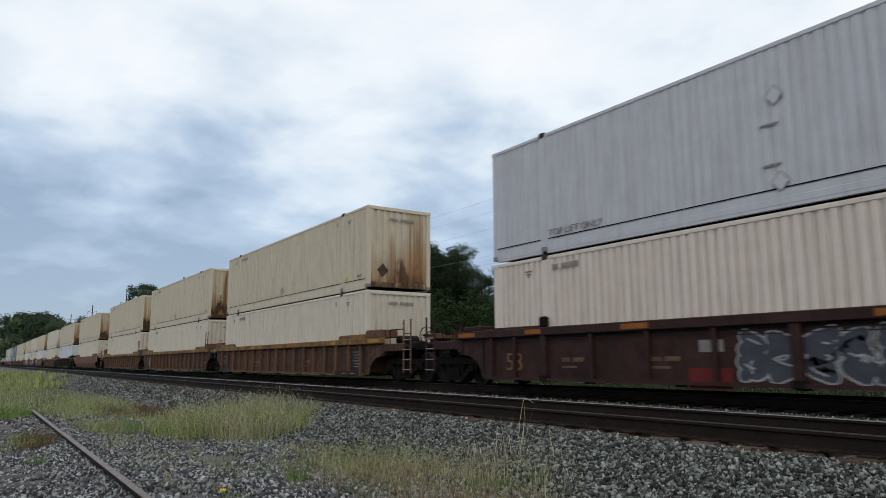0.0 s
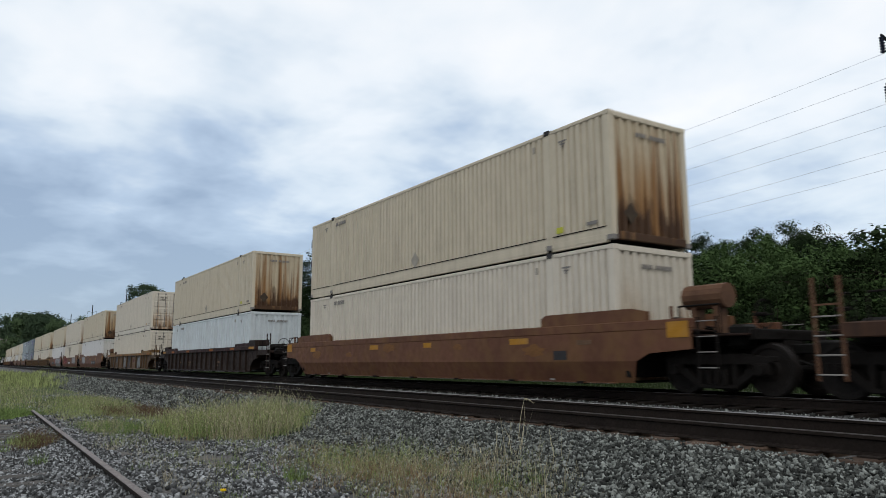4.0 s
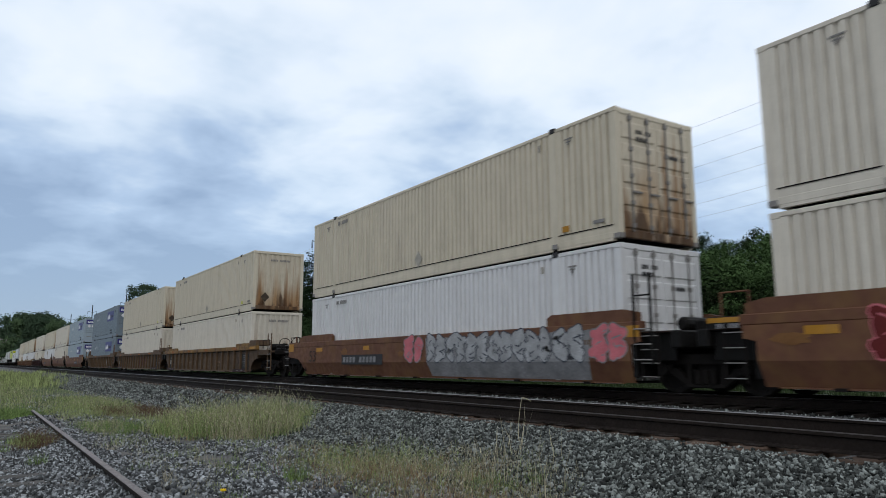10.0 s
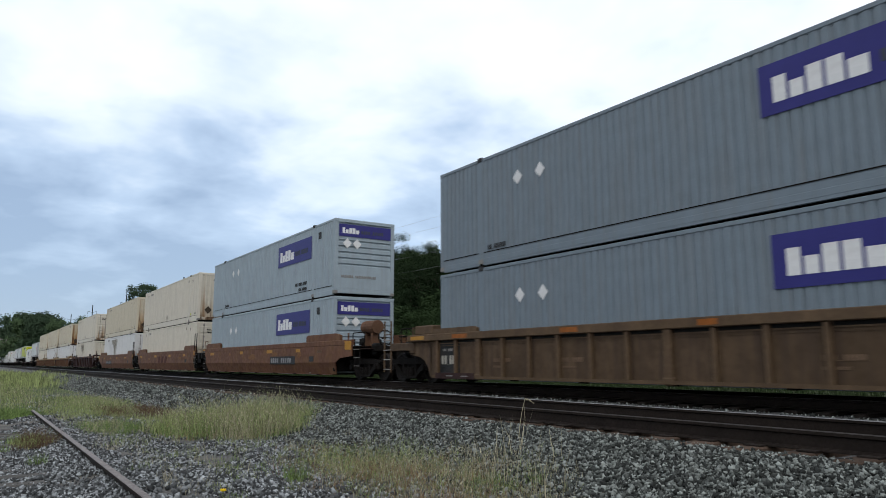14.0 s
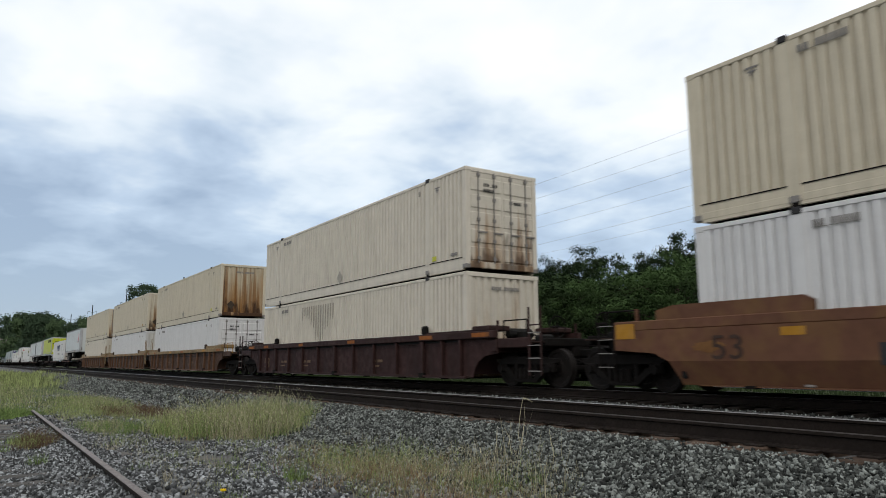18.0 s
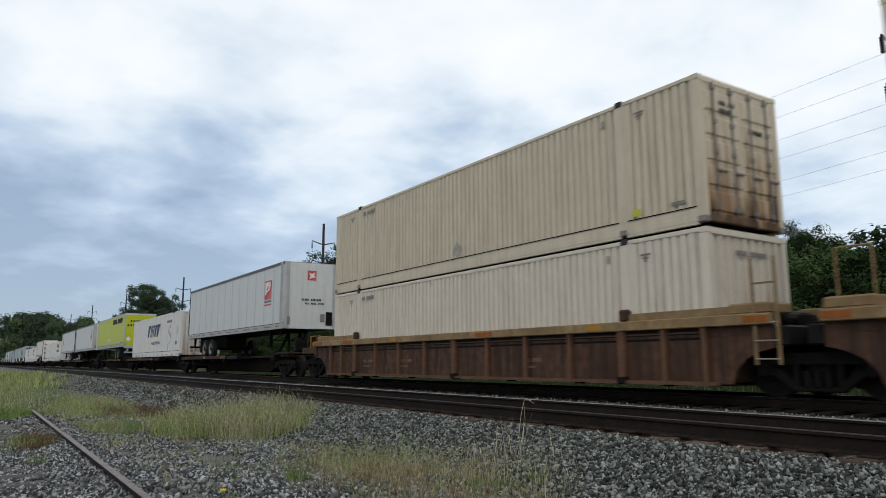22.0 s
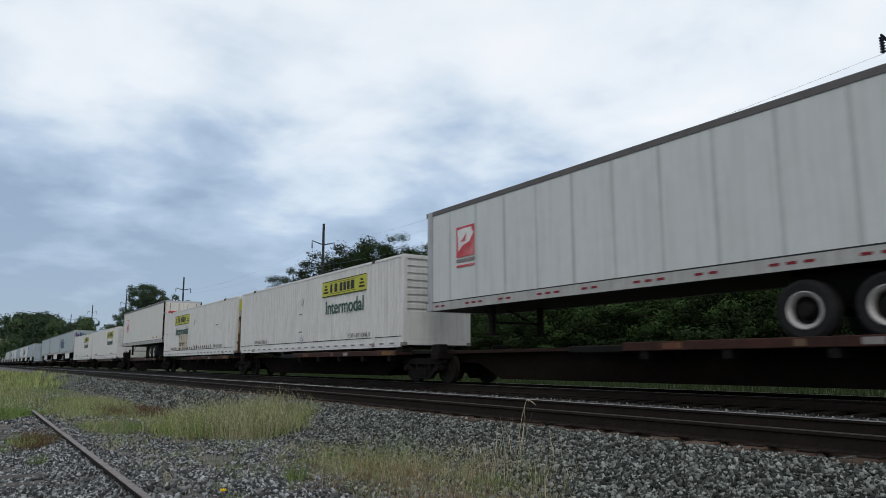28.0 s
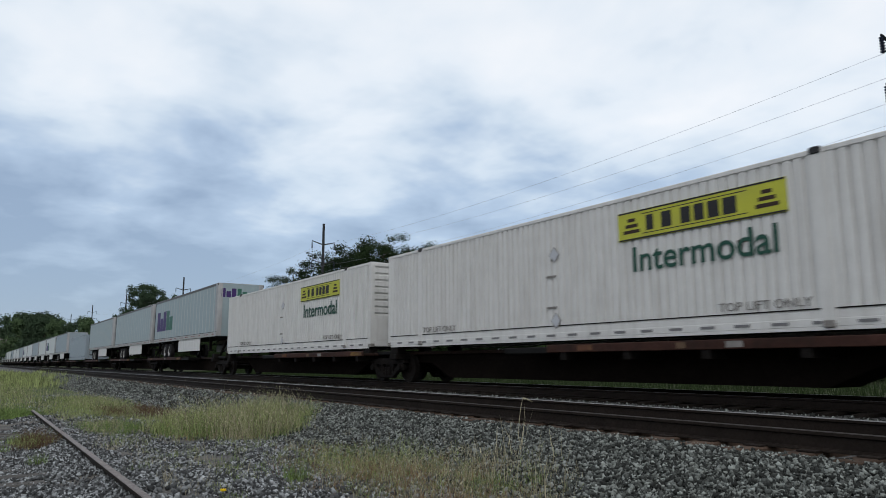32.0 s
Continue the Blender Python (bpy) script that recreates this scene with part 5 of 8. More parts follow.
def spine_car(x0, length, bogies="r", edge=(0.82, 0.97), hitch=None, label="long dark spine car with rusty side decks", tray="left", inset=0.0):
    c = thing("spine_car", label, "rail car", "cars of the freight train")
    part("spine_sill", spine_sill(round(length, 2)), c)
    slab("deck_plate", DECK, c, -length + 0.2, -0.2, -0.75, 0.75, 0.86, 0.95, 0.01)
    far = Shape()
    for k in range(7):
        x = -length + 1.2 + k * (length - 2.4) / 6
        far.box(x - 0.09, x + 0.09, 0.5, 1.6, 0.66, 0.84)
    part("far_outriggers", far.mesh("far_outriggers", DARK_STEEL), c)
    for sgn in (-1, 1):
        y = 1.22 * sgn
        # the long tray for trailer wheels, and a plain bracket past its end
        a, b = (-length + 0.05, -6.2) if tray == "left" else (-8.2, 0.1 - inset)
        slab("wheel_tray", DECK, c, a, b, y - 0.38, y + 0.38, 0.84, 0.92, 0.01)
        slab("tray_edge", DECK_EDGE, c, a, b, y - 0.41 if sgn < 0 else y + 0.36, y - 0.36 if sgn < 0 else y + 0.41, edge[0], edge[1], 0.012)
        xa, xb = (b + 0.02, b + 1.8) if tray == "left" else (a - 1.6, a - 0.02)
        slab("tray_bracket", NEAR_BLACK, c, xa, xb, y - 0.36, y + 0.30, 0.80, 0.95, 0.02)
        if sgn < 0:
            for k in range(5):
                x = a + 0.5 + k * (b - a - 1.0) / 4
                slab("outrigger", DARK_STEEL, c, x - 0.09, x + 0.09, -1.6, -0.5, 0.66, 0.84)
            for k, x in enumerate((b - 0.5, (a + b) / 2 + 0.6, (a + b) / 2 - 0.5, a + 1.2)):
                w = (0.40, 0.16, 0.10, 0.22)[k]
                slab("tray_mark", (CHORD, PALE_STEEL, WORN_MARK, ORANGE)[k], c, x - w, x + w, y - 0.418, y - 0.41, edge[0] + 0.03, edge[1] - 0.03)
    for x in (-0.35, -length + 0.35):
        for y in (-1.1, 1.1):
            slab("pedestal", DARK_STEEL, c, x - 0.22, x + 0.22, y - 0.16, y + 0.16, 0.86, 1.13, 0.03)
        slab("bolster_arm", DARK_STEEL, c, x - 0.2, x + 0.2, -1.3, 1.3, 0.70, 0.88, 0.02)
    if hitch is not None:
        s = Shape()
        for y in (-0.45, 0.45):
            s.tube((hitch - 0.9, y, 0.95), (hitch, y * 0.6, 2.0), 0.07, n=6)
            s.tube((hitch + 0.5, y, 0.95), (hitch, y * 0.6, 2.0), 0.06, n=6)
        s.box(hitch - 0.5, hitch + 0.5, -0.48, 0.48, 1.98, 2.08, 0.03)
        part("hitch", s.mesh("hitch", DARK_STEEL), c)
    if "r" in bogies:
        bogie(c, 0.75)
        if "R" not in bogies:
            slab("joint_plate", NEAR_BLACK, c, -0.3, 1.3, -1.05, 1.05, 0.86, 0.98, 0.02)
    if "l" in bogies:
        bogie(c, -length - 0.75)
    for sgn, key in ((1, "R"), (-1, "L")):
        if key in bogies:
            x = 0 if sgn > 0 else -length
            cp = part("coupler", coupler_mesh(1.3), c)
            cp.matrix_basis = pose(x + sgn * 1.0, 0, 0, 0, 0, 0 if sgn > 0 else 180)
            slab("end_platform", DECK, c, min(x, x + sgn * 1.6), max(x, x + sgn * 1.6), -1.3, 1.3, 0.98, 1.06, 0.02)
            bw = part("brake_wheel", brake_wheel_mesh(), c)
            bw.matrix_basis = pose(x + sgn * 1.55, -0.7, 1.42)
            slab("brake_box", NEAR_BLACK, c, x + sgn * 1.35 - 0.12, x + sgn * 1.35 + 0.12, -0.9, -0.5, 1.06, 1.60, 0.04)
            slab("brake_stand", DARK_STEEL, c, x + sgn * 1.35 - 0.05, x + sgn * 1.35 + 0.05, -0.45, -0.35, 1.06, 1.85, 0.02)
    MOVERS.append((c, x0, TRAIN_Y, RAIL))
    return c


@lru_cache(maxsize=None)
def trailer_wheel(rim):
    s = Shape()
    s.lathe([(-0.14, 0.30), (-0.15, 0.44), (-0.10, 0.505), (0.10, 0.505), (0.15, 0.44), (0.14, 0.30)], (0, 0, 0), 22)
    s.lathe([(-0.13, 0.30), (-0.06, 0.27), (-0.02, 0.16), (-0.10, 0.13), (-0.14, 0.10), (-0.14, 0.0)], (0, 0, 0), 22, 2)
    s.lathe([(-0.145, 0.315), (-0.150, 0.300), (-0.115, 0.245), (-0.06, 0.225)], (0, 0, 0), 22, 1)
    s.lathe([(0.13, 0.30), (0.06, 0.27), (0.06, 0.0)], (0, 0, 0), 22, 1)
    return s.mesh("wheel", RUBBER, rim, NEAR_BLACK)


@lru_cache(maxsize=None)
def riveted_side(mat, length, z0, z1, panels):
    s = Shape()
    y = -1.295
    cols = [(-length + 0.05, 0.0)]
    for k in range(1, panels):
        x = -length + k * length / panels
        cols += [(x - 0.05, 0.0), (x - 0.045, 0.004), (x + 0.045, 0.004), (x + 0.05, 0.0)]
    cols.append((-0.05, 0.0))
    s.prism([(x, z0) for x, d in cols] + [(x, z1) for x, d in reversed(cols)], y, y + 0.04) if panels < 2 else None
    if panels >= 2:
        vs = []
        for x, d in cols:
            vs += [(x, y - d, z0), (x, y - d, z1), (x, y + 0.04, z1), (x, y + 0.04, z0)]
        n = len(cols)
        s.add(vs, [(4 * i + j, 4 * i + 4 + j, 4 * i + 4 + (j + 1) % 4, 4 * i + (j + 1) % 4) for i in range(n - 1) for j in range(4)] + [(0, 1, 2, 3), (4 * n - 1, 4 * n - 2, 4 * n - 3, 4 * n - 4)])
        s.mi = [1 if k < 4 * (n - 1) and (k // 4) % 4 in (1, 2, 3) else 0 for k in range(len(s.f))]
    return s.mesh("side_wall", mat, TRAILER_SEAM)


def trailer(label, x0, length=16.15, paint=None, nose="right", axle=4.3, logo=None, skirt=False, panels=13, rims=None, end_logo=None, seed=0, far=False):
    """A road trailer on the train. The body's right end is at x = 0; its tyres stand on the wheel trays."""
    paint = paint or TRAILER_WHITE
    c = thing("semi_trailer", label, "trailer", "trailers on spine cars")
    z0, z1 = 1.17, 4.14     # over the tyres' foot
    for sgn in (1, -1):
        ob = part("side_wall", riveted_side(paint, length, z0 + 0.22, z1 - 0.14, panels), c)
        ob.matrix_basis = Matrix.Diagonal((1, sgn, 1, 1))
        y = -1.297 * sgn
        slab("top_rail", GALV if paint is LIME else RAIL_TRIM, c, -length, 0, y - 0.015, y + 0.015, z1 - 0.15, z1 - 0.02)
        slab("rail_seam", BLACK_PAINT, c, -length, 0, y - 0.019, y + 0.019, z0 + 0.232, z0 + 0.256)
        slab("bottom_rail", GALV if paint is LIME else DIRTY_WHITE, c, -length, 0, y - 0.015, y + 0.015, z0, z0 + 0.23)
    for k in range(0 if far else 11):
        x = -length + 0.5 + k * (length - 1.3) / 10
        for q in range(2 + k % 2):
            slab("reflector", REFLECTOR if paint is not LIME else DARK_STEEL, c, x + 0.30 * q, x + 0.30 * q + 0.18, -1.319, -1.312, z0 + 0.095, z0 + 0.145)
    slab("roof", GALV, c, -length + 0.02, -0.02, -1.28, 1.28, z1 - 0.03, z1 + 0.005, 0.01)
    slab("floor", NEAR_BLACK, c, -length + 0.05, -0.05, -1.27, 1.27, z0 + 0.02, z0 + 0.16)
    rear = -length if nose == "right" else 0.0
    front = 0.0 if nose == "right" else -length
    sf, sr = (1, -1) if nose == "right" else (-1, 1)
    slab("nose_wall", paint, c, min(front, front - sf * 0.05), max(front, front - sf * 0.05), -1.18, 1.18, z0, z1 - 0.04, 0.02)
    for y in (-1.27, 1.27):
        cp = Shape()
        cp.prism([(-0.34, 0.0), (-0.14, 0.0), (-0.06, 0.022), (-0.015, 0.075), (0.006, 0.15), (0.012, 0.30), (-0.03, 0.30), (-0.04, 0.08), (-0.34, 0.035)], z0 + 0.02, z1 - 0.03)
        sg = 1 if y > 0 else -1
        cp.v = [(front + sf * a, sg * (1.328 - q), zz) for a, zz, q in cp.v]
        part("corner_post", cp.mesh("corner_post", GALV if paint is LIME else NOSE_METAL), c, "rounded metal nose corner")
        part("rear_post", frame_piece("rear_post", GALV if paint is LIME else DARK_STEEL, 0.12, 0.08, z1 - z0 - 0.05), c, at=(rear - sr * 0.06, y, z0 + 0.02))
    for k in (0, 1):
        y0, y1 = (-1.21, -0.006) if k == 0 else (0.006, 1.21)
        d = slab("rear_door", paint, c, min(rear, rear - sr * 0.05), max(rear, rear - sr * 0.05), y0, y1, z0 + 0.12, z1 - 0.14, 0.015)
        if paint is not LIME and not far:
            for q in (0.30, 0.90):
                slab("lock_rod", RAIL_TRIM if nose == "left" else GALV, d, 0.05 if sr > 0 else -0.03, 0.08 if sr > 0 else 0.0, q, q + 0.03, 0.0, z1 - z0 - 0.3)
    for k in range(0 if far or nose == "right" else 5):
        z = z0 + 0.35 + 0.56 * k
        slab("hinge", GALV, c, 0.0, 0.022, -1.29, -1.10, z, z + 0.075, 0.006)
    slab("rear_header", GALV, c, min(rear, rear - sr * 0.06), max(rear, rear - sr * 0.06), -1.25, 1.25, z1 - 0.14, z1 - 0.02)
    slab("rear_sill", GALV, c, min(rear, rear - sr * 0.06), max(rear, rear - sr * 0.06), -1.27, 1.27, z0 - 0.02, z0 + 0.12)
    # underride guard
    g = Shape()
    for y in (-0.9, -0.45, 0.45, 0.9):
        g.prism([(rear - sr * 0.1, z0 - 0.45), (rear - sr * 0.2, z0 - 0.45), (rear - sr * 0.35, z0), (rear - sr * 0.05, z0)][::(1 if sr > 0 else -1)], y - 0.04, y + 0.04)
    g.box(min(rear - sr * 0.06, rear - sr * 0.16), max(rear - sr * 0.06, rear - sr * 0.16), -1.2, 1.2, z0 - 0.56, z0 - 0.44)
    if paint is LIME:
        g.box(min(rear, rear - sr * 0.06), max(rear, rear - sr * 0.06), -1.27, 1.27, z0 - 0.14, z0 - 0.02)
        for sg in (-1, 1):
            g.tube((rear - sr * 0.1, sg * 0.42, z0 - 0.12), (rear - sr * 0.1, sg * 0.12, z0 - 0.50), 0.035, n=6)
            g.tube((rear - sr * 0.1, sg * 0.88, z0 - 0.12), (rear - sr * 0.1, sg * 1.14, z0 - 0.50), 0.035, n=6)
    part("bumper_guard", g.mesh("bumper_guard", GALV if paint is LIME else DARK_STEEL), c)
    # running gear
    ax = rear - sr * axle
    slab("axle_frame", NEAR_BLACK, c, ax - 1.3, ax + 1.3, -0.55, 0.55, 0.55, z0 + 0.03, 0.03)
    for dx in (-0.64, 0.64):
        slab("axle", DARK_STEEL, c, ax + dx - 0.06, ax + dx + 0.06, -1.0, 1.0, 0.44, 0.56)
        for y, turn in ((-1.12, 0), (1.12, 180)):
            w = part("wheel", trailer_wheel(rims or ALLOY), c)
            w.matrix_basis = pose(ax + dx, y, 0.505, 0, 0, turn)
    slab("mud_flap", RUBBER, c, ax + sr * 1.55 - 0.01, ax + sr * 1.55 + 0.01, -1.25, -0.65, 0.30, z0)
    slab("mud_flap", RUBBER, c, ax + sr * 1.55 - 0.01, ax + sr * 1.55 + 0.01, 0.65, 1.25, 0.30, z0)
    lg = front - sf * 2.6
    for y in (-0.85, 0.85):
        slab("landing_leg", DARK_STEEL, c, lg - 0.07, lg + 0.07, y - 0.07, y + 0.07, 0.45, z0 + 0.02, 0.01)
        slab("leg_foot", DARK_STEEL, c, lg - 0.14, lg + 0.14, y - 0.12, y + 0.12, 0.40, 0.45)
    br = Shape().tube((lg, -0.85, 0.75), (lg, 0.85, 0.75), 0.03, n=6).tube((lg, -0.85, 0.65), (lg + sf * 0.9, -0.4, z0), 0.025, n=6).tube((lg, 0.85, 0.65), (lg + sf * 0.9, 0.4, z0), 0.025, n=6)
    part("leg_brace", br.mesh("leg_brace", DARK_STEEL), c)
    if skirt:
        a, b = sorted((ax + sf * 1.5, lg - sf * 0.9))
        a, b = max(a, b - 5.2), b
        for y in (-1.24, 1.24):
            slab("side_skirt", OFFWHITE, c, a, b, y - 0.02, y + 0.02, 0.42, z0, 0.01)
    face = -1.306
    if paint is DUSTY_WHITE:
        for x in (-3.3, -2.1):
            slab("marker_lamp", YELLOW, c, x, x + 0.26, face - 0.02, face + 0.008, z0 + 0.36, z0 + 0.48, 0.01, "worn amber side marker")
    if logo is not None:
        kind, lx = logo
        if kind == "red":
            slab("logo_panel", RED, c, lx, lx + 0.86, face - 0.006, face + 0.01, 2.58, 3.44, label="red square logo with a white shape")
            s = Shape().prism([(lx + 0.36, 3.38), (lx + 0.06, 3.36), (lx + 0.10, 2.76), (lx + 0.30, 2.90), (lx + 0.62, 2.98), (lx + 0.82, 3.20), (lx + 0.70, 3.38)], face - 0.009, face - 0.005)
            part("logo_shape", s.mesh("logo_shape", WHITE_MARK), c)
            s = Shape().prism([(lx + 0.20, 3.02), (lx + 0.34, 3.10), (lx + 0.50, 3.24), (lx + 0.44, 3.00)], face - 0.013, face - 0.008)
            part("logo_shape", s.mesh("logo_shape", RED), c)
            slab("logo_shape", GREY_MARK, c, lx, lx + 0.86, face - 0.006, face + 0.01, 2.44, 2.53)
            slab("logo_shape", RED, c, lx, lx + 0.86, face - 0.006, face + 0.01, 2.30, 2.36)
        elif kind == "purple":
            for k, (a, b, h) in enumerate(((0, 0.80, 1.35), (0.95, 1.75, 0.90), (1.9, 2.7, 1.35))):
                slab("logo_shape", PURPLE, c, lx + a, lx + b, face - 0.006, face + 0.008, 1.95, 1.95 + h, label="dark purple logo block" if k == 0 else "")
            for k, (a, b, h) in enumerate(((2.85, 3.6, 1.35), (3.75, 4.6, 0.90))):
                slab("logo_shape", GREEN_MARK, c, lx + a, lx + b, face - 0.006, face + 0.008, 1.95, 1.95 + h, label="green logo block" if k == 0 else "")
    if end_logo == "red":
        y, w, zt = (-0.20, 0.42, 3.78) if nose == "right" else (-1.0, 0.75, 3.40 if paint is DUSTY_WHITE else 3.70)
        slab("logo_panel", RED, c, -0.004, 0.008, y, y + w, zt - w * 1.05, zt, label="red logo panel")
        s = Shape()
        s.add([(0.012, y + w * a, zt - w * b) for a, b in ((0.15, 0.2), (0.45, 0.35), (0.85, 0.15), (0.7, 0.5), (0.9, 0.7), (0.5, 0.75), (0.2, 0.92), (0.3, 0.55))], [tuple(range(8))])
        part("logo_shape", s.mesh("logo_shape", WHITE_MARK), c)
        code_bars(c, BLACK_PAINT, -0.45, 0.004, 2.42, (0.35, 0.5), 0.10, turn=90)
        code_bars(c, BLACK_PAINT, -0.30, 0.004, 2.26, (0.2, 0.25, 0.3), 0.08, turn=90)
        if nose == "right":
            slab("connector_box", DARK_STEEL, c, 0.0, 0.04, 0.72, 1.02, 1.35, 1.95, 0.02)
            slab("connector_box", GREY_MARK, c, 0.0, 0.03, 0.45, 0.66, 1.5, 1.85, 0.02)
            slab("document_box", GREY_MARK, c, 0.0, 0.03, -1.12, -0.98, 1.35, 1.70, 0.02)
    elif end_logo == "purple":
        for k, (a, b, h) in enumerate(((-1.1, -0.88, 0.50), (-0.83, -0.58, 0.34), (-0.53, -0.28, 0.50))):
            slab("logo_shape", PURPLE, c, 0.0, 0.010, a, b, 3.35, 3.35 + h)
        for k, (a, b, h) in enumerate(((-0.20, 0.02, 0.50), (0.08, 0.34, 0.34))):
            slab("logo_shape", GREEN_MARK, c, 0.0, 0.010, a, b, 3.35, 3.35 + h)
    elif end_logo == "dark":
        for row, (z, n) in enumerate(((3.35, 7), (2.98, 9))):
            for k in range(n):
                slab("logo_shape", BLACK_PAINT, c, 0.0, 0.010, -0.12 * n + k * 0.24, -0.12 * n + k * 0.24 + 0.14, z, z + 0.19)
        for y in (-0.95, 0.85):
            part("placard", diamond(WHITE_MARK, 0.24), c, "white diamond placard").matrix_basis = pose(0.006, y, 1.85, 0, 0, 90)
        slab("door_bar", GALV, c, 0.0, 0.03, -0.55, 0.55, 1.62, 1.66)
    if paint is LIME:
        # a dark company name, as a row of leaning blocks
        x = -6.55
        for k in range(16):
            if k == 7:
                x += 0.02
            s = Shape().prism([(x, 3.36), (x + 0.20, 3.36), (x + 0.30, 3.80), (x + 0.08, 3.80)], face - 0.007, face + 0.008)
            if k != 7:
                part("logo_shape", s.mesh("logo_shape", BLACK_PAINT), c)
            x += 0.325
        slab("side_stripe", GALV, c, -12.2, -2.0, face - 0.02, face + 0.008, 1.55, 1.63, 0.008, label="bright metal rub rail")
        for k in (0, 1):
            part("placard", diamond(WHITE_MARK, 0.20), c, "white diamond placard").matrix_basis = pose(-8.45 + 0.70 * k, face - 0.003, 1.92)
            slab("marker_lamp", ORANGE, c, -1.65 + 0.75 * k, -1.40 + 0.75 * k, face - 0.02, face + 0.005, 1.50, 1.60)
    MOVERS.append((c, x0, TRAIN_Y, RAIL + 0.92))
    return c

# ---------------------------------------------------------------- the ground


def ground_height(x, y):
    """Flat gravel by the spur, a ballast shoulder, the two tracks, and a low bank behind them."""
    top = RAIL - 0.235
    if y < 4.5:
        z = 0.05 + (0.07 * math.exp(-((y - SPUR_Y) / 0.42) ** 2) if x > -19 else 0.0)
    elif y < 5.75:
        z = 0.05 + (y - 4.5) / 1.25 * (top - 0.042)
    elif y < 6.2:
        z = top + 0.008
    elif y < 8.5:
        z = top
    elif y < 11.0:
        z = top - 0.10 * math.sin(math.pi * (y - 8.5) / 2.5)
    elif y < 14.4:
        z = top
    elif y < 16.2:
        z = top - (y - 14.4) / 1.8 * 0.30
    else:
        z = top - 0.30 + min(1.2, (y - 16.2) * 0.05)
    if -60 < x < 8 and -4 < y < 5.9:
        z += 0.035 * noise.noise(Vector((x * 0.7, y * 0.7, 3.1))) + 0.015 * noise.noise(Vector((x * 2.6, y * 2.6, 7.7)))
    return z


def spread(points):
    out = []
    for a, b, step in points:
        n = max(1, round((b - a) / step))
        out += [a + (b - a) * i / n for i in range(n)]
    return out + [points[-1][1]]


GX = spread([(-3000, -600, 400), (-600, -100, 50), (-100, -40, 6), (-40, 4, 0.5), (4, 60, 8), (60, 800, 250)])
GY = spread([(-2500, -100, 600), (-100, -10, 15), (-10, -1, 1.0), (-1, 4.5, 0.35), (4.5, 5.75, 0.25), (5.75, 6.2, 0.15), (6.2, 6.3, 0.1), (6.3, 8.5, 0.75), (8.5, 11.0, 0.42), (11.0, 14.4, 1.7), (14.4, 16.2, 0.45), (16.2, 40.2, 3), (40.2, 100, 20), (100, 3000, 500)])
gs = Shape()
nx, ny = len(GX), len(GY)
gs.v = [(x, y, ground_height(x, y)) for y in GY for x in GX]
gs.f = [(j * nx + i, j * nx + i + 1, (j + 1) * nx + i + 1, (j + 1) * nx + i) for j in range(ny - 1) for i in range(nx - 1)]


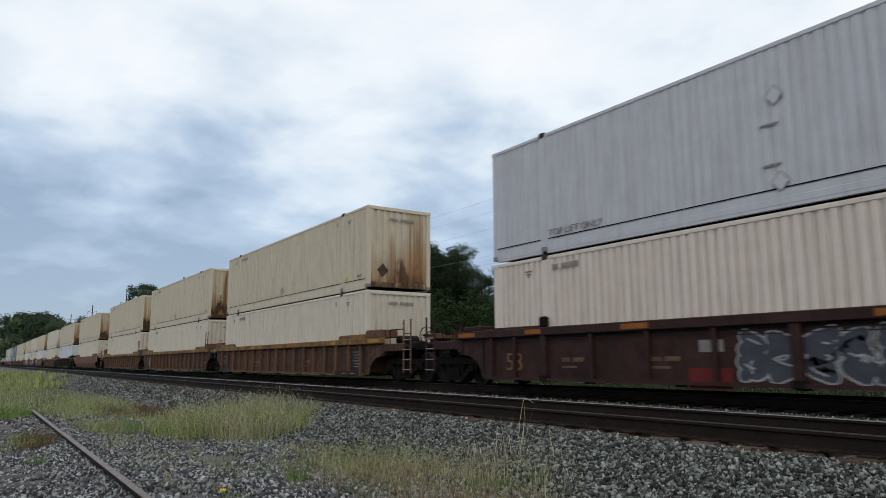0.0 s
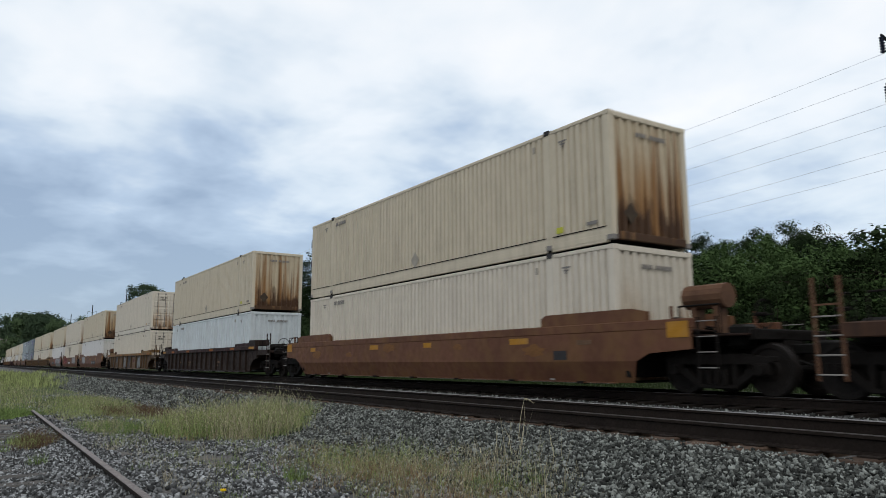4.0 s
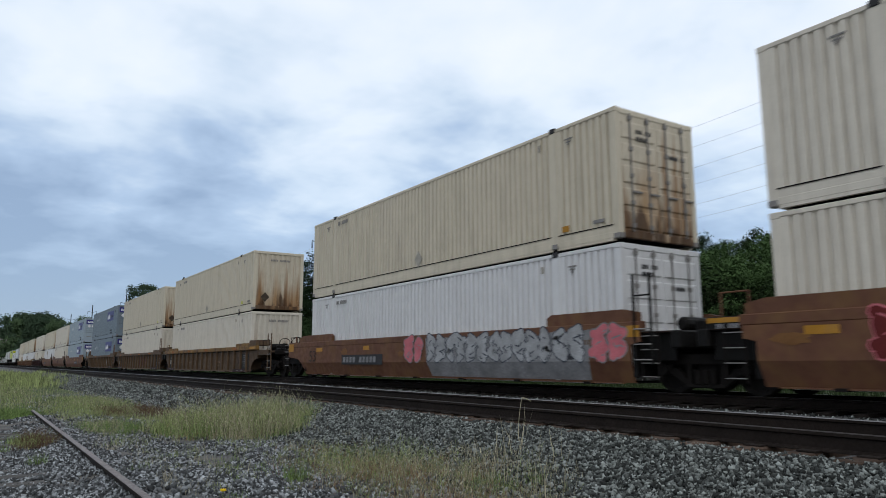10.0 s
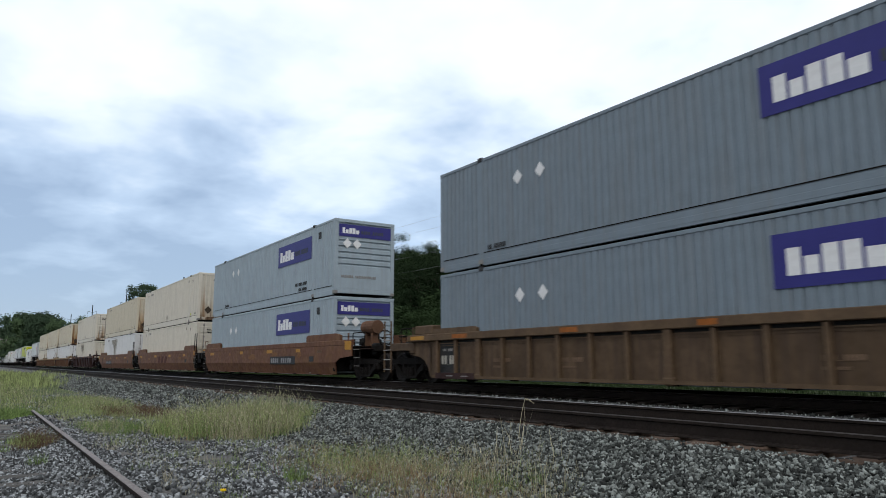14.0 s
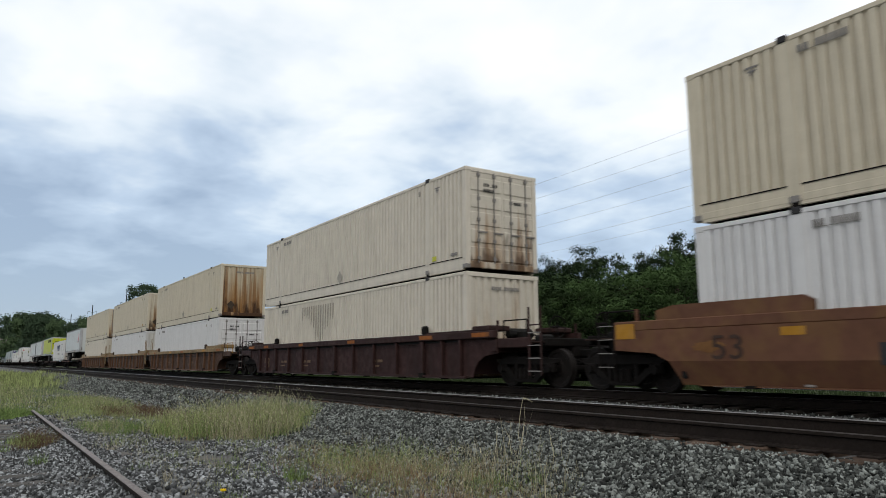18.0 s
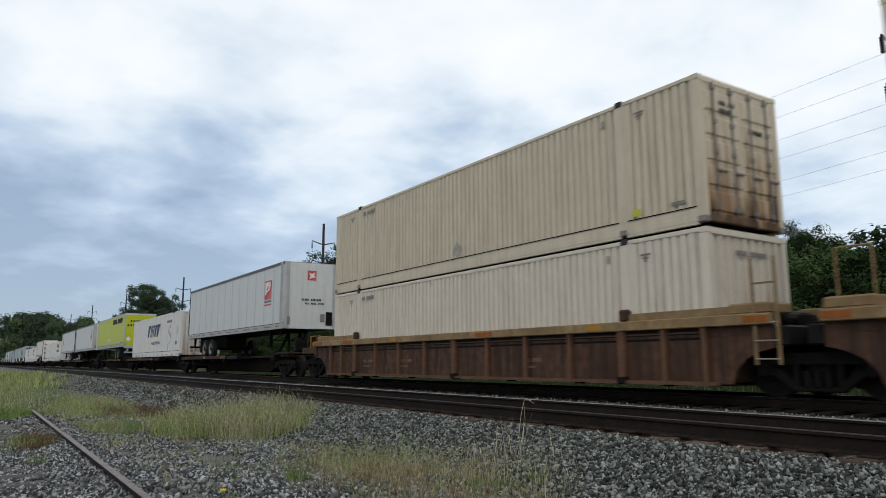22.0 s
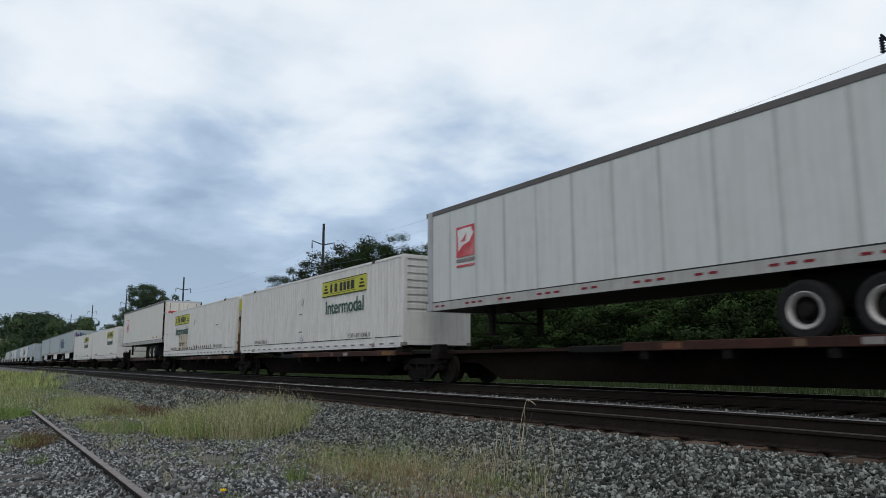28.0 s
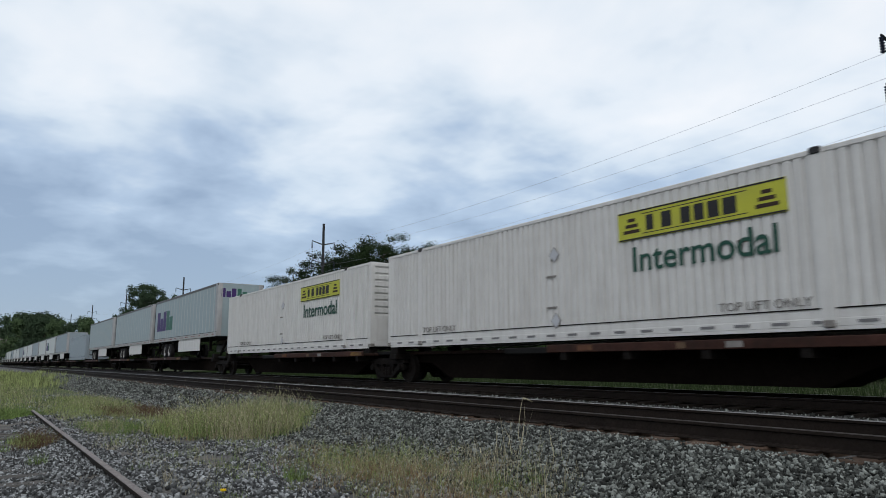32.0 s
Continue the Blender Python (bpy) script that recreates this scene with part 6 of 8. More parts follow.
def ground_material():
    m = bpy.data.materials.new("gravel_and_grass_ground")
    m.use_nodes = True
    n, l = m.node_tree.nodes, m.node_tree.links
    bsdf = n["Principled BSDF"]
    bsdf.inputs["Roughness"].default_value = 0.95
    tc, sep = n.new("ShaderNodeTexCoord"), n.new("ShaderNodeSeparateXYZ")
    l.new(tc.outputs["Object"], sep.inputs["Vector"])

    def nz(s, d=5):
        t = n.new("ShaderNodeTexNoise")
        t.inputs["Scale"].default_value, t.inputs["Detail"].default_value = s, d
        l.new(tc.outputs["Object"], t.inputs["Vector"])
        return t.outputs["Fac"]

    def rng(v, a, b, c=0.0, d=1.0):
        r = n.new("ShaderNodeMapRange")
        for key, val in zip(("From Min", "From Max", "To Min", "To Max"), (a, b, c, d)):
            r.inputs[key].default_value = val
        l.new(v, r.inputs["Value"])
        return r.outputs["Result"]

    def op(kind, a, b):
        x = n.new("ShaderNodeMath")
        x.operation = kind
        for i, v in enumerate((a, b)):
            if isinstance(v, (int, float)):
                x.inputs[i].default_value = v
            else:
                l.new(v, x.inputs[i])
        return x.outputs[0]

    def mix(f, a, b):
        x = n.new("ShaderNodeMix")
        x.data_type = "RGBA"
        for key, v in (("Factor", f), ("A", a), ("B", b)):
            if isinstance(v, (int, float)):
                x.inputs[key].default_value = v
            elif isinstance(v, tuple):
                x.inputs[key].default_value = (*v, 1)
            else:
                l.new(v, x.inputs[key])
        return x.outputs["Result"]

    vor = n.new("ShaderNodeTexVoronoi")
    vor.inputs["Scale"].default_value = 30
    l.new(tc.outputs["Object"], vor.inputs["Vector"])
    bright = n.new("ShaderNodeSeparateColor")
    l.new(vor.outputs["Color"], bright.inputs["Color"])
    stones = mix(rng(bright.outputs[0], 0, 1), (0.085, 0.088, 0.089), (0.235, 0.245, 0.25))
    # shade in the gaps between the stones is painted near-black
    stones = mix(rng(vor.outputs["Distance"], 0.02, 0.5, 0.0, 0.75), stones, (0.03, 0.028, 0.027))
    dirt = mix(nz(7), (0.066, 0.060, 0.053), (0.150, 0.138, 0.120))
    near = mix(rng(nz(2.3), 0.36, 0.52), dirt, stones)
    green = mix(nz(2.0), (0.024, 0.040, 0.014), (0.060, 0.072, 0.027))
    low = mix(rng(op("ADD", op("MULTIPLY", sep.outputs["X"], -1), op("MULTIPLY", nz(0.9), 14)), 30, 42), near, green)
    ball = mix(rng(op("ADD", sep.outputs["Y"], nz(2)), 4.7, 5.3), low, stones)
    back = mix(rng(op("ADD", sep.outputs["Y"], nz(1.5)), 15.0, 16.0), ball, green)
    l.new(back, bsdf.inputs["Base Color"])
    b = n.new("ShaderNodeBump")
    b.inputs["Strength"].default_value, b.inputs["Distance"].default_value = 0.8, 0.03
    l.new(vor.outputs["Distance"], b.inputs["Height"])
    l.new(b.outputs["Normal"], bsdf.inputs["Normal"])
    return m


ground_me = gs.mesh("ground", ground_material())
ground = tagged(new("ground", ground_me), "grey gravel and weedy earth beside the railway tracks", "ground", kind="structure")


def bulk(name, co, tris, mats, label, category, kind="stuff"):
    """One object out of many small loose pieces."""
    me = bpy.data.meshes.new(name)
    co, tris = np.asarray(co, np.float32), np.asarray(tris, np.int32)
    me.vertices.add(len(co))
    me.vertices.foreach_set("co", co.ravel())
    me.loops.add(tris.size)
    me.loops.foreach_set("vertex_index", tris.ravel())
    me.polygons.add(len(tris))
    me.polygons.foreach_set("loop_start", np.arange(0, tris.size, 3, dtype=np.int32))
    me.update(calc_edges=True)
    me.validate()
    for m in mats if isinstance(mats, (list, tuple)) else [mats]:
        me.materials.append(m)
    return tagged(new(name, me), label, category, kind=kind)


OCT_V = np.array([(1, 0, 0), (-1, 0, 0), (0, 1, 0), (0, -1, 0), (0, 0, 1), (0, 0, -1)], float)
OCT_F = np.array([(0, 2, 4), (2, 1, 4), (1, 3, 4), (3, 0, 4), (2, 0, 5), (1, 2, 5), (3, 1, 5), (0, 3, 5)])


def stones(name, mat, n, area, size, label, seed=1, sink=0.25, pile=0.0, bare=0.0):
    rs = np.random.RandomState(seed)
    x, y = rs.uniform(area[0], area[1], n), rs.uniform(area[2], area[3], n)
    if bare:
        # patches of plain earth with few stones
        keep = np.array([noise.noise(Vector((a * 0.55, b * 0.9, 5.0))) + 0.5 * noise.noise(Vector((a * 1.7, b * 2.4, 9.0))) for a, b in zip(x, y)]) > rs.uniform(-0.45, 0.35, n) + bare
        x, y, n = x[keep], y[keep], int(keep.sum())
    z = np.array([ground_height(a, b) for a, b in zip(x, y)])
    base, faces = OCT_V, OCT_F
    s = rs.uniform(size[0], size[1], (n, 1, 1)) * rs.uniform(0.55, 1.35, (n, 1, 3))
    v = base[None] * (1 + rs.uniform(-0.42, 0.42, (n, len(base), 1))) * s
    q = rs.normal(size=(n, 4))
    q /= np.linalg.norm(q, axis=1, keepdims=True)
    w, a, b, c = q.T
    R = np.stack([1 - 2 * (b * b + c * c), 2 * (a * b - w * c), 2 * (a * c + w * b), 2 * (a * b + w * c), 1 - 2 * (a * a + c * c), 2 * (b * c - w * a),
                  2 * (a * c - w * b), 2 * (b * c + w * a), 1 - 2 * (a * a + b * b)], -1).reshape(n, 3, 3)
    v = np.einsum("nij,nkj->nki", R, v)
    v += np.stack([x, y, z + s[:, 0].mean(-1) * sink * 2 + pile * rs.uniform(0, 1, n)], -1)[:, None]
    f = faces[None] + (np.arange(n) * len(base))[:, None, None]
    return bulk(name, v.reshape(-1, 3), f.reshape(-1, 3), mat, label, "gravel")


stones("ballast", STONE, 105000, (-17, -2.2, 4.2, 6.02), (0.010, 0.028), "loose grey crushed-stone ballast on the track shoulder", seed=2, pile=0.028)
stones("ballast", STONE, 24000, (-60, -17, 3.9, 6.2), (0.018, 0.045), "loose grey crushed-stone ballast on the track shoulder", seed=3)
stones("ballast", STONE, 16000, (-40, -3, 8.3, 11.2), (0.012, 0.028), "dark ballast between the two tracks", seed=4)
stones("gravel", PALE_STONE, 110000, (-16, -2.2, 0.1, 4.9), (0.008, 0.024), "pale loose gravel by the spur rail", seed=5, pile=0.008, bare=-0.16)
stones("gravel", PALE_STONE, 20000, (-32, -16, 0.1, 4.9), (0.012, 0.034), "pale loose gravel past the spur rail", seed=7, bare=-0.1)
stones("gravel", PALE_STONE, 20000, (-19, -5, -1.2, 1.25), (0.008, 0.024), "loose gravel between the spur ties", seed=6, bare=-0.05)
stones("ballast", STONE, 16000, (-2.4, 10, 4.2, 6.2), (0.02, 0.045), "loose grey crushed-stone ballast on the track shoulder", seed=8)
stones("gravel", PALE_STONE, 26000, (-8, 9, -5, 4.6), (0.012, 0.036), "pale loose gravel round the spur", seed=9)


def rail_profile(x0, x1, top, y, name, head, label):
    """A flat-bottomed rail: foot, web and a head with a worn top."""
    outline = [(-0.070, 0), (0.070, 0), (0.070, 0.012), (0.012, 0.030), (0.010, 0.125), (0.036, 0.140), (0.036, 0.166), (0.028, 0.172), (-0.028, 0.172), (-0.036, 0.166), (-0.036, 0.140), (-0.010, 0.125), (-0.012, 0.030), (-0.070, 0.012)]
    s = Shape()
    n = len(outline)
    vs = [(x, y + a, top - 0.172 + b) for x in (x0, x1) for a, b in outline]
    for i in range(n):
        s.add([vs[i], vs[(i + 1) % n], vs[(i + 1) % n + n], vs[i + n]], [(0, 1, 2, 3)], 1 if i in (6, 7, 8) else 0)
    s.add(vs, [tuple(range(n)), tuple(range(n, 2 * n))], 0)
    me = s.mesh(name, RAIL_SIDE, head)
    return tagged(new(name, me), label, "rail", kind="structure")


for y, head, what in ((NEAR_Y - 0.755, OLD_RAIL_TOP, "rusty rail of the empty near track"), (NEAR_Y + 0.755, RAIL_TOP, "rail with a polished head on the near track"),
                      (TRAIN_Y - 0.755, RAIL_TOP, "rail with a polished head under the train"), (TRAIN_Y + 0.755, RAIL_TOP, "rail with a polished head under the train")):
    rail_profile(-1500, 900, RAIL, y, "rail", head, what)
rail_profile(-19.6, 6, 0.215, SPUR_Y, "spur_rail", SPUR_TOP, "rusty rail of an old spur ending in weeds")


@lru_cache(maxsize=None)
def tie_mesh(length, mat):
    s = Shape().box(-0.115, 0.115, -length / 2, length / 2, 0, 0.18, 0.015)
    return s.mesh("tie", mat)


near_ties = tagged(new("track_bed_near"), "creosoted wooden ties of the near track", "railway ties", kind="structure")
r_tie = random.Random(8)
for k in range(-22, 95):
    t = part("tie", tie_mesh(2.6, TIE), near_ties)
    t.matrix_basis = pose(-2.0 - k * 0.52 + r_tie.uniform(-0.03, 0.03), NEAR_Y + 0.06 + r_tie.uniform(-0.04, 0.04), RAIL - 0.172 - 0.185 + r_tie.uniform(-0.006, 0.004), 0, 0, r_tie.uniform(-1.5, 1.5))
far_ties = tagged(new("track_bed_far"), "creosoted wooden ties under the train", "railway ties", kind="structure")
for k in range(-22, 70):
    t = part("tie", tie_mesh(2.6, DARK_TIE), far_ties)
    t.matrix_basis = pose(-3.0 - k * 0.52, TRAIN_Y + r_tie.uniform(-0.04, 0.04), RAIL - 0.172 - 0.185, 0, 0, r_tie.uniform(-1, 1))
plate_me = Shape().box(-0.09, 0.09, -0.17, 0.17, 0, 0.018, 0.004).mesh("tie_plate", RAIL_SIDE)
for k in range(60):
    x = -2.0 - k * 0.52
    part("tie_plate", plate_me, near_ties, at=(x, NEAR_Y - 0.755, RAIL - 0.177))
spur_ties = tagged(new("track_bed_spur"), "half-buried weathered ties of the old spur", "railway ties", kind="structure")
for k in range(-14, 24):
    t = part("tie", tie_mesh(1.75, TIE_GREY), spur_ties)
    t.matrix_basis = pose(-3.5 - k * 0.58 + r_tie.uniform(-0.05, 0.05), SPUR_Y - 0.85 + r_tie.uniform(-0.05, 0.05), -0.104 + r_tie.uniform(-0.025, 0.018), 0, 0, r_tie.uniform(-3, 3))

# ---------------------------------------------------------------- grass and weeds


def blades(name, mat, n, where, height, label, width=0.006, lean=0.35, seed=1, category="grass", heads=0.0, fine=True):
    """Bent blades, each three triangles. where(rs, n) gives x, y and a height factor."""
    rs = np.random.RandomState(seed)
    if fine:
        n, width = int(n * 1.8), width * 0.60
    x, y, k = where(rs, n)
    n = len(x)
    z = np.array([ground_height(a, b) for a, b in zip(x, y)]) - 0.02
    h = rs.uniform(height[0], height[1], n) * k
    az, tw = rs.uniform(0, 2 * np.pi, n), rs.uniform(0, 2 * np.pi, n)
    ln = rs.uniform(0.05, lean, n) * h
    side = np.stack([np.cos(tw), np.sin(tw), 0 * tw], -1) * (width * rs.uniform(0.6, 1.4, n))[:, None] * 0.5
    root = np.stack([x, y, z], -1)
    bend = np.stack([np.cos(az) * ln, np.sin(az) * ln, 0 * az], -1)
    up = np.stack([0 * h, 0 * h, h], -1)
    mid, tip = root + up * 0.55 + bend * 0.3 + np.stack([rs.normal(0, 0.06, n) * h, rs.normal(0, 0.06, n) * h, 0 * h], -1), root + up + bend
    v = np.stack([root - side, root + side, mid - side * 0.8, mid + side * 0.8, tip], 1)
    f = np.array([(0, 1, 2), (1, 3, 2), (2, 3, 4)])[None] + (np.arange(n) * 5)[:, None, None]
    v, f = v.reshape(-1, 3), f.reshape(-1, 3)
    if heads:
        # loose seed heads at some of the tips
        k = int(n * heads)
        t = tip[:k]
        drop = np.stack([rs.normal(0, 0.02, k), rs.normal(0, 0.02, k), -rs.uniform(0.01, 0.04, k)], -1)
        wide = np.stack([rs.normal(0, 1, k), rs.normal(0, 1, k), 0 * drop[:, 0]], -1) * 0.0032
        hv = np.stack([t + np.array((0, 0, 0.012)), t + drop * 0.5 + wide, t + drop, t + drop * 0.5 - wide], 1)
        hf = np.array([(0, 1, 2), (0, 2, 3)])[None] + (np.arange(k) * 4)[:, None, None] + len(v)
        v, f = np.concatenate([v, hv.reshape(-1, 3)]), np.concatenate([f, hf.reshape(-1, 3)])
    return bulk(name, v, f, mat, label, category)


def clumps(cx, cy, rx, ry, count, tight):
    """Blades gathered in tufts inside an oval."""
    def where(rs, n):
        a, q = rs.uniform(0, 2 * np.pi, count), np.sqrt(rs.uniform(0, 1, count))
        tx, ty = cx + rx * q * np.cos(a), cy + ry * q * np.sin(a)
        edge = (1.0 - 0.45 * q ** 2) * rs.uniform(0.62, 1.12, count)
        i = rs.randint(0, count, n)
        return tx[i] + rs.normal(0, tight, n), ty[i] + rs.normal(0, tight, n), edge[i] * rs.uniform(0.7, 1.1, n)
    return where


def beyond_spur(rs, n):
    """A wedge of rank grass past the spur's end, taller away from the tracks."""
    tx = -20.5 - 36 * rs.uniform(0, 1, 420) ** 1.4
    ty = -3.0 + (np.minimum(4.3, -0.2 * tx - 2.0) + 3.0) * rs.uniform(0, 1, 420)
    i = rs.randint(0, 420, n)
    x, y = tx[i] + rs.normal(0, 0.30, n), ty[i] + rs.normal(0, 0.22, n)
    return x, y, np.clip(1.30 - 0.34 * y, 0.24, 0.95) * np.clip((-18.5 - x) / 8, 0.30, 0.9) * rs.uniform(0.35, 1.05, n)


def tufts(x0, x1, y0, y1, count, tight):
    """Loose tufts anywhere in an oblong."""
    def where(rs, n):
        tx, ty = rs.uniform(x0, x1, count), rs.uniform(y0, y1, count)
        i = rs.randint(0, count, n)
        return tx[i] + rs.normal(0, tight, n), ty[i] + rs.normal(0, tight, n), rs.uniform(0.5, 1.1, n)
    return where


# the tall clump beside the ballast
blades("grass", GRASS_GREEN, 4600, clumps(-13.4, 4.15, 1.9, 1.30, 120, 0.15), (0.12, 0.50), "green undergrowth of the tall grass", width=0.011, lean=0.9, seed=10)
blades("grass", GRASS_TALL, 3400, clumps(-13.5, 4.15, 1.9, 1.25, 110, 0.15), (0.25, 0.78), "tall yellow-green grass seeding beside the ballast", width=0.010, lean=0.9, seed=11, heads=0.4)
blades("grass", GRASS_DRY, 1700, clumps(-13.4, 4.15, 2.0, 1.30, 110, 0.15), (0.25, 0.86), "dry straw stalks among the tall grass", width=0.008, lean=0.9, seed=12, heads=0.7)
blades("grass", GRASS_DRY, 380, clumps(-13.4, 4.2, 2.1, 1.0, 60, 0.22), (0.55, 0.95), "dry seed stalks standing over the tall grass", width=0.006, lean=0.25, seed=31, heads=0.6)
# the dry patch on the gravel
blades("grass", GRASS_DRY, 1700, clumps(-6.8, 4.2, 2.0, 0.9, 210, 0.10), (0.10, 0.36), "sparse dry straw-coloured grass on gravel", width=0.005, lean=0.8, seed=13, heads=0.12)
blades("grass", GRASS_TALL, 2200, clumps(-6.8, 4.2, 2.05, 0.95, 190, 0.10), (0.08, 0.32), "yellowing grass among dry stalks on gravel", width=0.005, lean=0.8, seed=32)
blades("grass", GRASS_GREEN, 1300, clumps(-6.9, 4.15, 2.1, 0.9, 80, 0.09), (0.06, 0.24), "short green grass among dry stalks on gravel", width=0.006, lean=0.7, seed=14)
blades("grass", WEED_TAN, 2200, clumps(-6.7, 4.1, 1.8, 0.85, 120, 0.10), (0.06, 0.26), "tan dead grass among the dry stalks", width=0.006, lean=0.9, seed=42)
blades("grass", WEED_TAN, 1500, clumps(-13.5, 4.1, 1.9, 1.25, 110, 0.15), (0.10, 0.45), "tan dead grass under the tall clump", width=0.008, lean=0.9, seed=43)
blades("grass", GRASS_TALL, 900, clumps(-8.2, 4.25, 1.1, 0.85, 90, 0.11), (0.08, 0.34), "thin yellowing grass reaching towards the tall clump", width=0.006, lean=0.8, seed=44)
blades("grass", GRASS_GREEN, 700, clumps(-8.4, 4.2, 1.0, 0.8, 60, 0.09), (0.06, 0.26), "thin green grass reaching towards the tall clump", width=0.006, lean=0.7, seed=45)
blades("grass", GRASS_GREEN, 2600, clumps(-7.3, 3.95, 2.6, 1.05, 150, 0.12), (0.03, 0.13), "low green undergrowth of the dry grass", width=0.006, lean=0.9, seed=51)
blades("grass", WEED_TAN, 1300, clumps(-7.3, 3.95, 2.6, 1.0, 120, 0.13), (0.10, 0.34), "tan stalks lying through the dry grass", width=0.005, lean=1.0, seed=52)
blades("grass", GRASS_DRY, 60, tufts(-6.4, -5.0, 4.3, 5.1, 14, 0.10), (0.35, 0.62), "tall pale stalks at the edge of the ballast", width=0.007, lean=0.3, seed=33)
blades("grass", GRASS_GREEN, 260, tufts(-5.9, -5.3, 4.3, 4.7, 4, 0.06), (0.08, 0.22), "low green tufts among the pale stalks", width=0.007, lean=0.6, seed=34)
blades("grass", GRASS_GREEN, 200, tufts(-7.7, -7.3, 2.9, 3.2, 3, 0.05), (0.10, 0.28), "small green tuft on gravel", width=0.006, seed=23)
# past the spur
blades("grass", GRASS_TALL, 7000, beyond_spur, (0.36, 0.80), "tall yellow-green grass past the end of the spur", width=0.011, lean=0.8, seed=15)
blades("grass", GRASS_GREEN, 7000, beyond_spur, (0.25, 0.68), "green grass past the end of the spur", width=0.012, lean=0.9, seed=35)
blades("grass", GRASS_DRY, 3500, beyond_spur, (0.40, 0.85), "dry stalks past the end of the spur", width=0.008, lean=0.8, seed=36)
blades("grass", GRASS_TALL, 2600, clumps(-24.0, 3.2, 5.5, 0.95, 120, 0.20), (0.10, 0.38), "low yellow-green grass running out on the gravel", width=0.010, lean=0.9, seed=53)
blades("grass", GRASS_GREEN, 2200, clumps(-24.0, 3.1, 5.5, 0.95, 120, 0.20), (0.08, 0.32), "low green grass running out on the gravel", width=0.010, lean=0.9, seed=54)
blades("grass", GRASS_DRY, 800, clumps(-23.5, 3.2, 5.5, 0.9, 90, 0.20), (0.12, 0.44), "dry stalks running out on the gravel", width=0.008, lean=0.8, seed=55, heads=0.4)
blades("grass", GRASS_GREEN, 2600, clumps(-20.0, 0.75, 1.3, 0.7, 60, 0.14), (0.12, 0.36), "bright green weeds at the end of the spur", width=0.012, lean=0.7, seed=16)
blades("grass", GRASS_TALL, 2000, clumps(-21.0, 2.6, 2.4, 1.1, 50, 0.16), (0.08, 0.34), "low ragged grass past the gravel", width=0.009, lean=0.8, seed=37)
blades("weeds", WEED_RED, 2400, tufts(-21.5, -17.0, 2.9, 4.2, 26, 0.15), (0.06, 0.30), "dead reddish-brown weeds", width=0.009, lean=0.9, seed=17, category="weeds")
blades("weeds", WEED_RED, 1100, clumps(-12.7, 0.92, 0.8, 0.20, 9, 0.10), (0.10, 0.38), "dead brown weeds beside the spur rail", width=0.006, lean=0.9, seed=18, category="weeds")
blades("weeds", GRASS_TALL, 500, clumps(-12.5, 0.85, 0.7, 0.20, 8, 0.09), (0.08, 0.30), "yellowing weeds beside the spur rail", width=0.006, lean=0.9, seed=38, category="weeds")
blades("grass", GRASS_GREEN, 420, tufts(-13.5, -9.2, 0.3, 0.9, 6, 0.06), (0.08, 0.24), "small green tufts between the spur ties", width=0.007, seed=19)
blades("weeds", GRASS_GREEN, 1000, clumps(-14.9, 2.35, 1.2, 0.45, 16, 0.12), (0.12, 0.40), "light green weeds on gravel", width=0.010, lean=0.8, seed=22, category="weeds")
blades("weeds", GRASS_DRY, 400, clumps(-14.9, 2.35, 1.4, 0.5, 16, 0.14), (0.12, 0.40), "dry stems among the green weeds", width=0.006, lean=0.8, seed=39, category="weeds")
blades("weeds", GRASS_GREEN, 1300, tufts(-18, -4, 1.6, 4.6, 90, 0.05), (0.04, 0.15), "small scattered weeds in the gravel", width=0.008, lean=0.9, seed=24, category="weeds")
blades("weeds", GRASS_DRY, 1600, tufts(-19, -3, 1.6, 4.9, 130, 0.06), (0.05, 0.24), "small scattered dry weeds in the gravel", width=0.005, lean=0.9, seed=25, category="weeds")
blades("weeds", GRASS_TALL, 2200, tufts(-20, -15, 1.8, 4.4, 90, 0.10), (0.05, 0.24), "ragged low grass in the gravel", width=0.008, lean=0.9, seed=40, category="weeds")
blades("weeds", GRASS_TALL, 2200, tufts(-15, -7, 1.9, 4.6, 150, 0.07), (0.04, 0.20), "sparse yellowing grass in the gravel", width=0.006, lean=0.9, seed=41, category="weeds")
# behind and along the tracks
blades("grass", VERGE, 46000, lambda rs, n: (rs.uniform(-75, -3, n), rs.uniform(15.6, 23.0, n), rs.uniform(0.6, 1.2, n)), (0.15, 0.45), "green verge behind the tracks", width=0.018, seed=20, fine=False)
blades("grass", GRASS_TALL, 9000, clumps(-70, 2.4, 30, 2.6, 200, 0.6), (0.4, 0.9), "rank grass along the far track side", width=0.03, seed=21, fine=False)


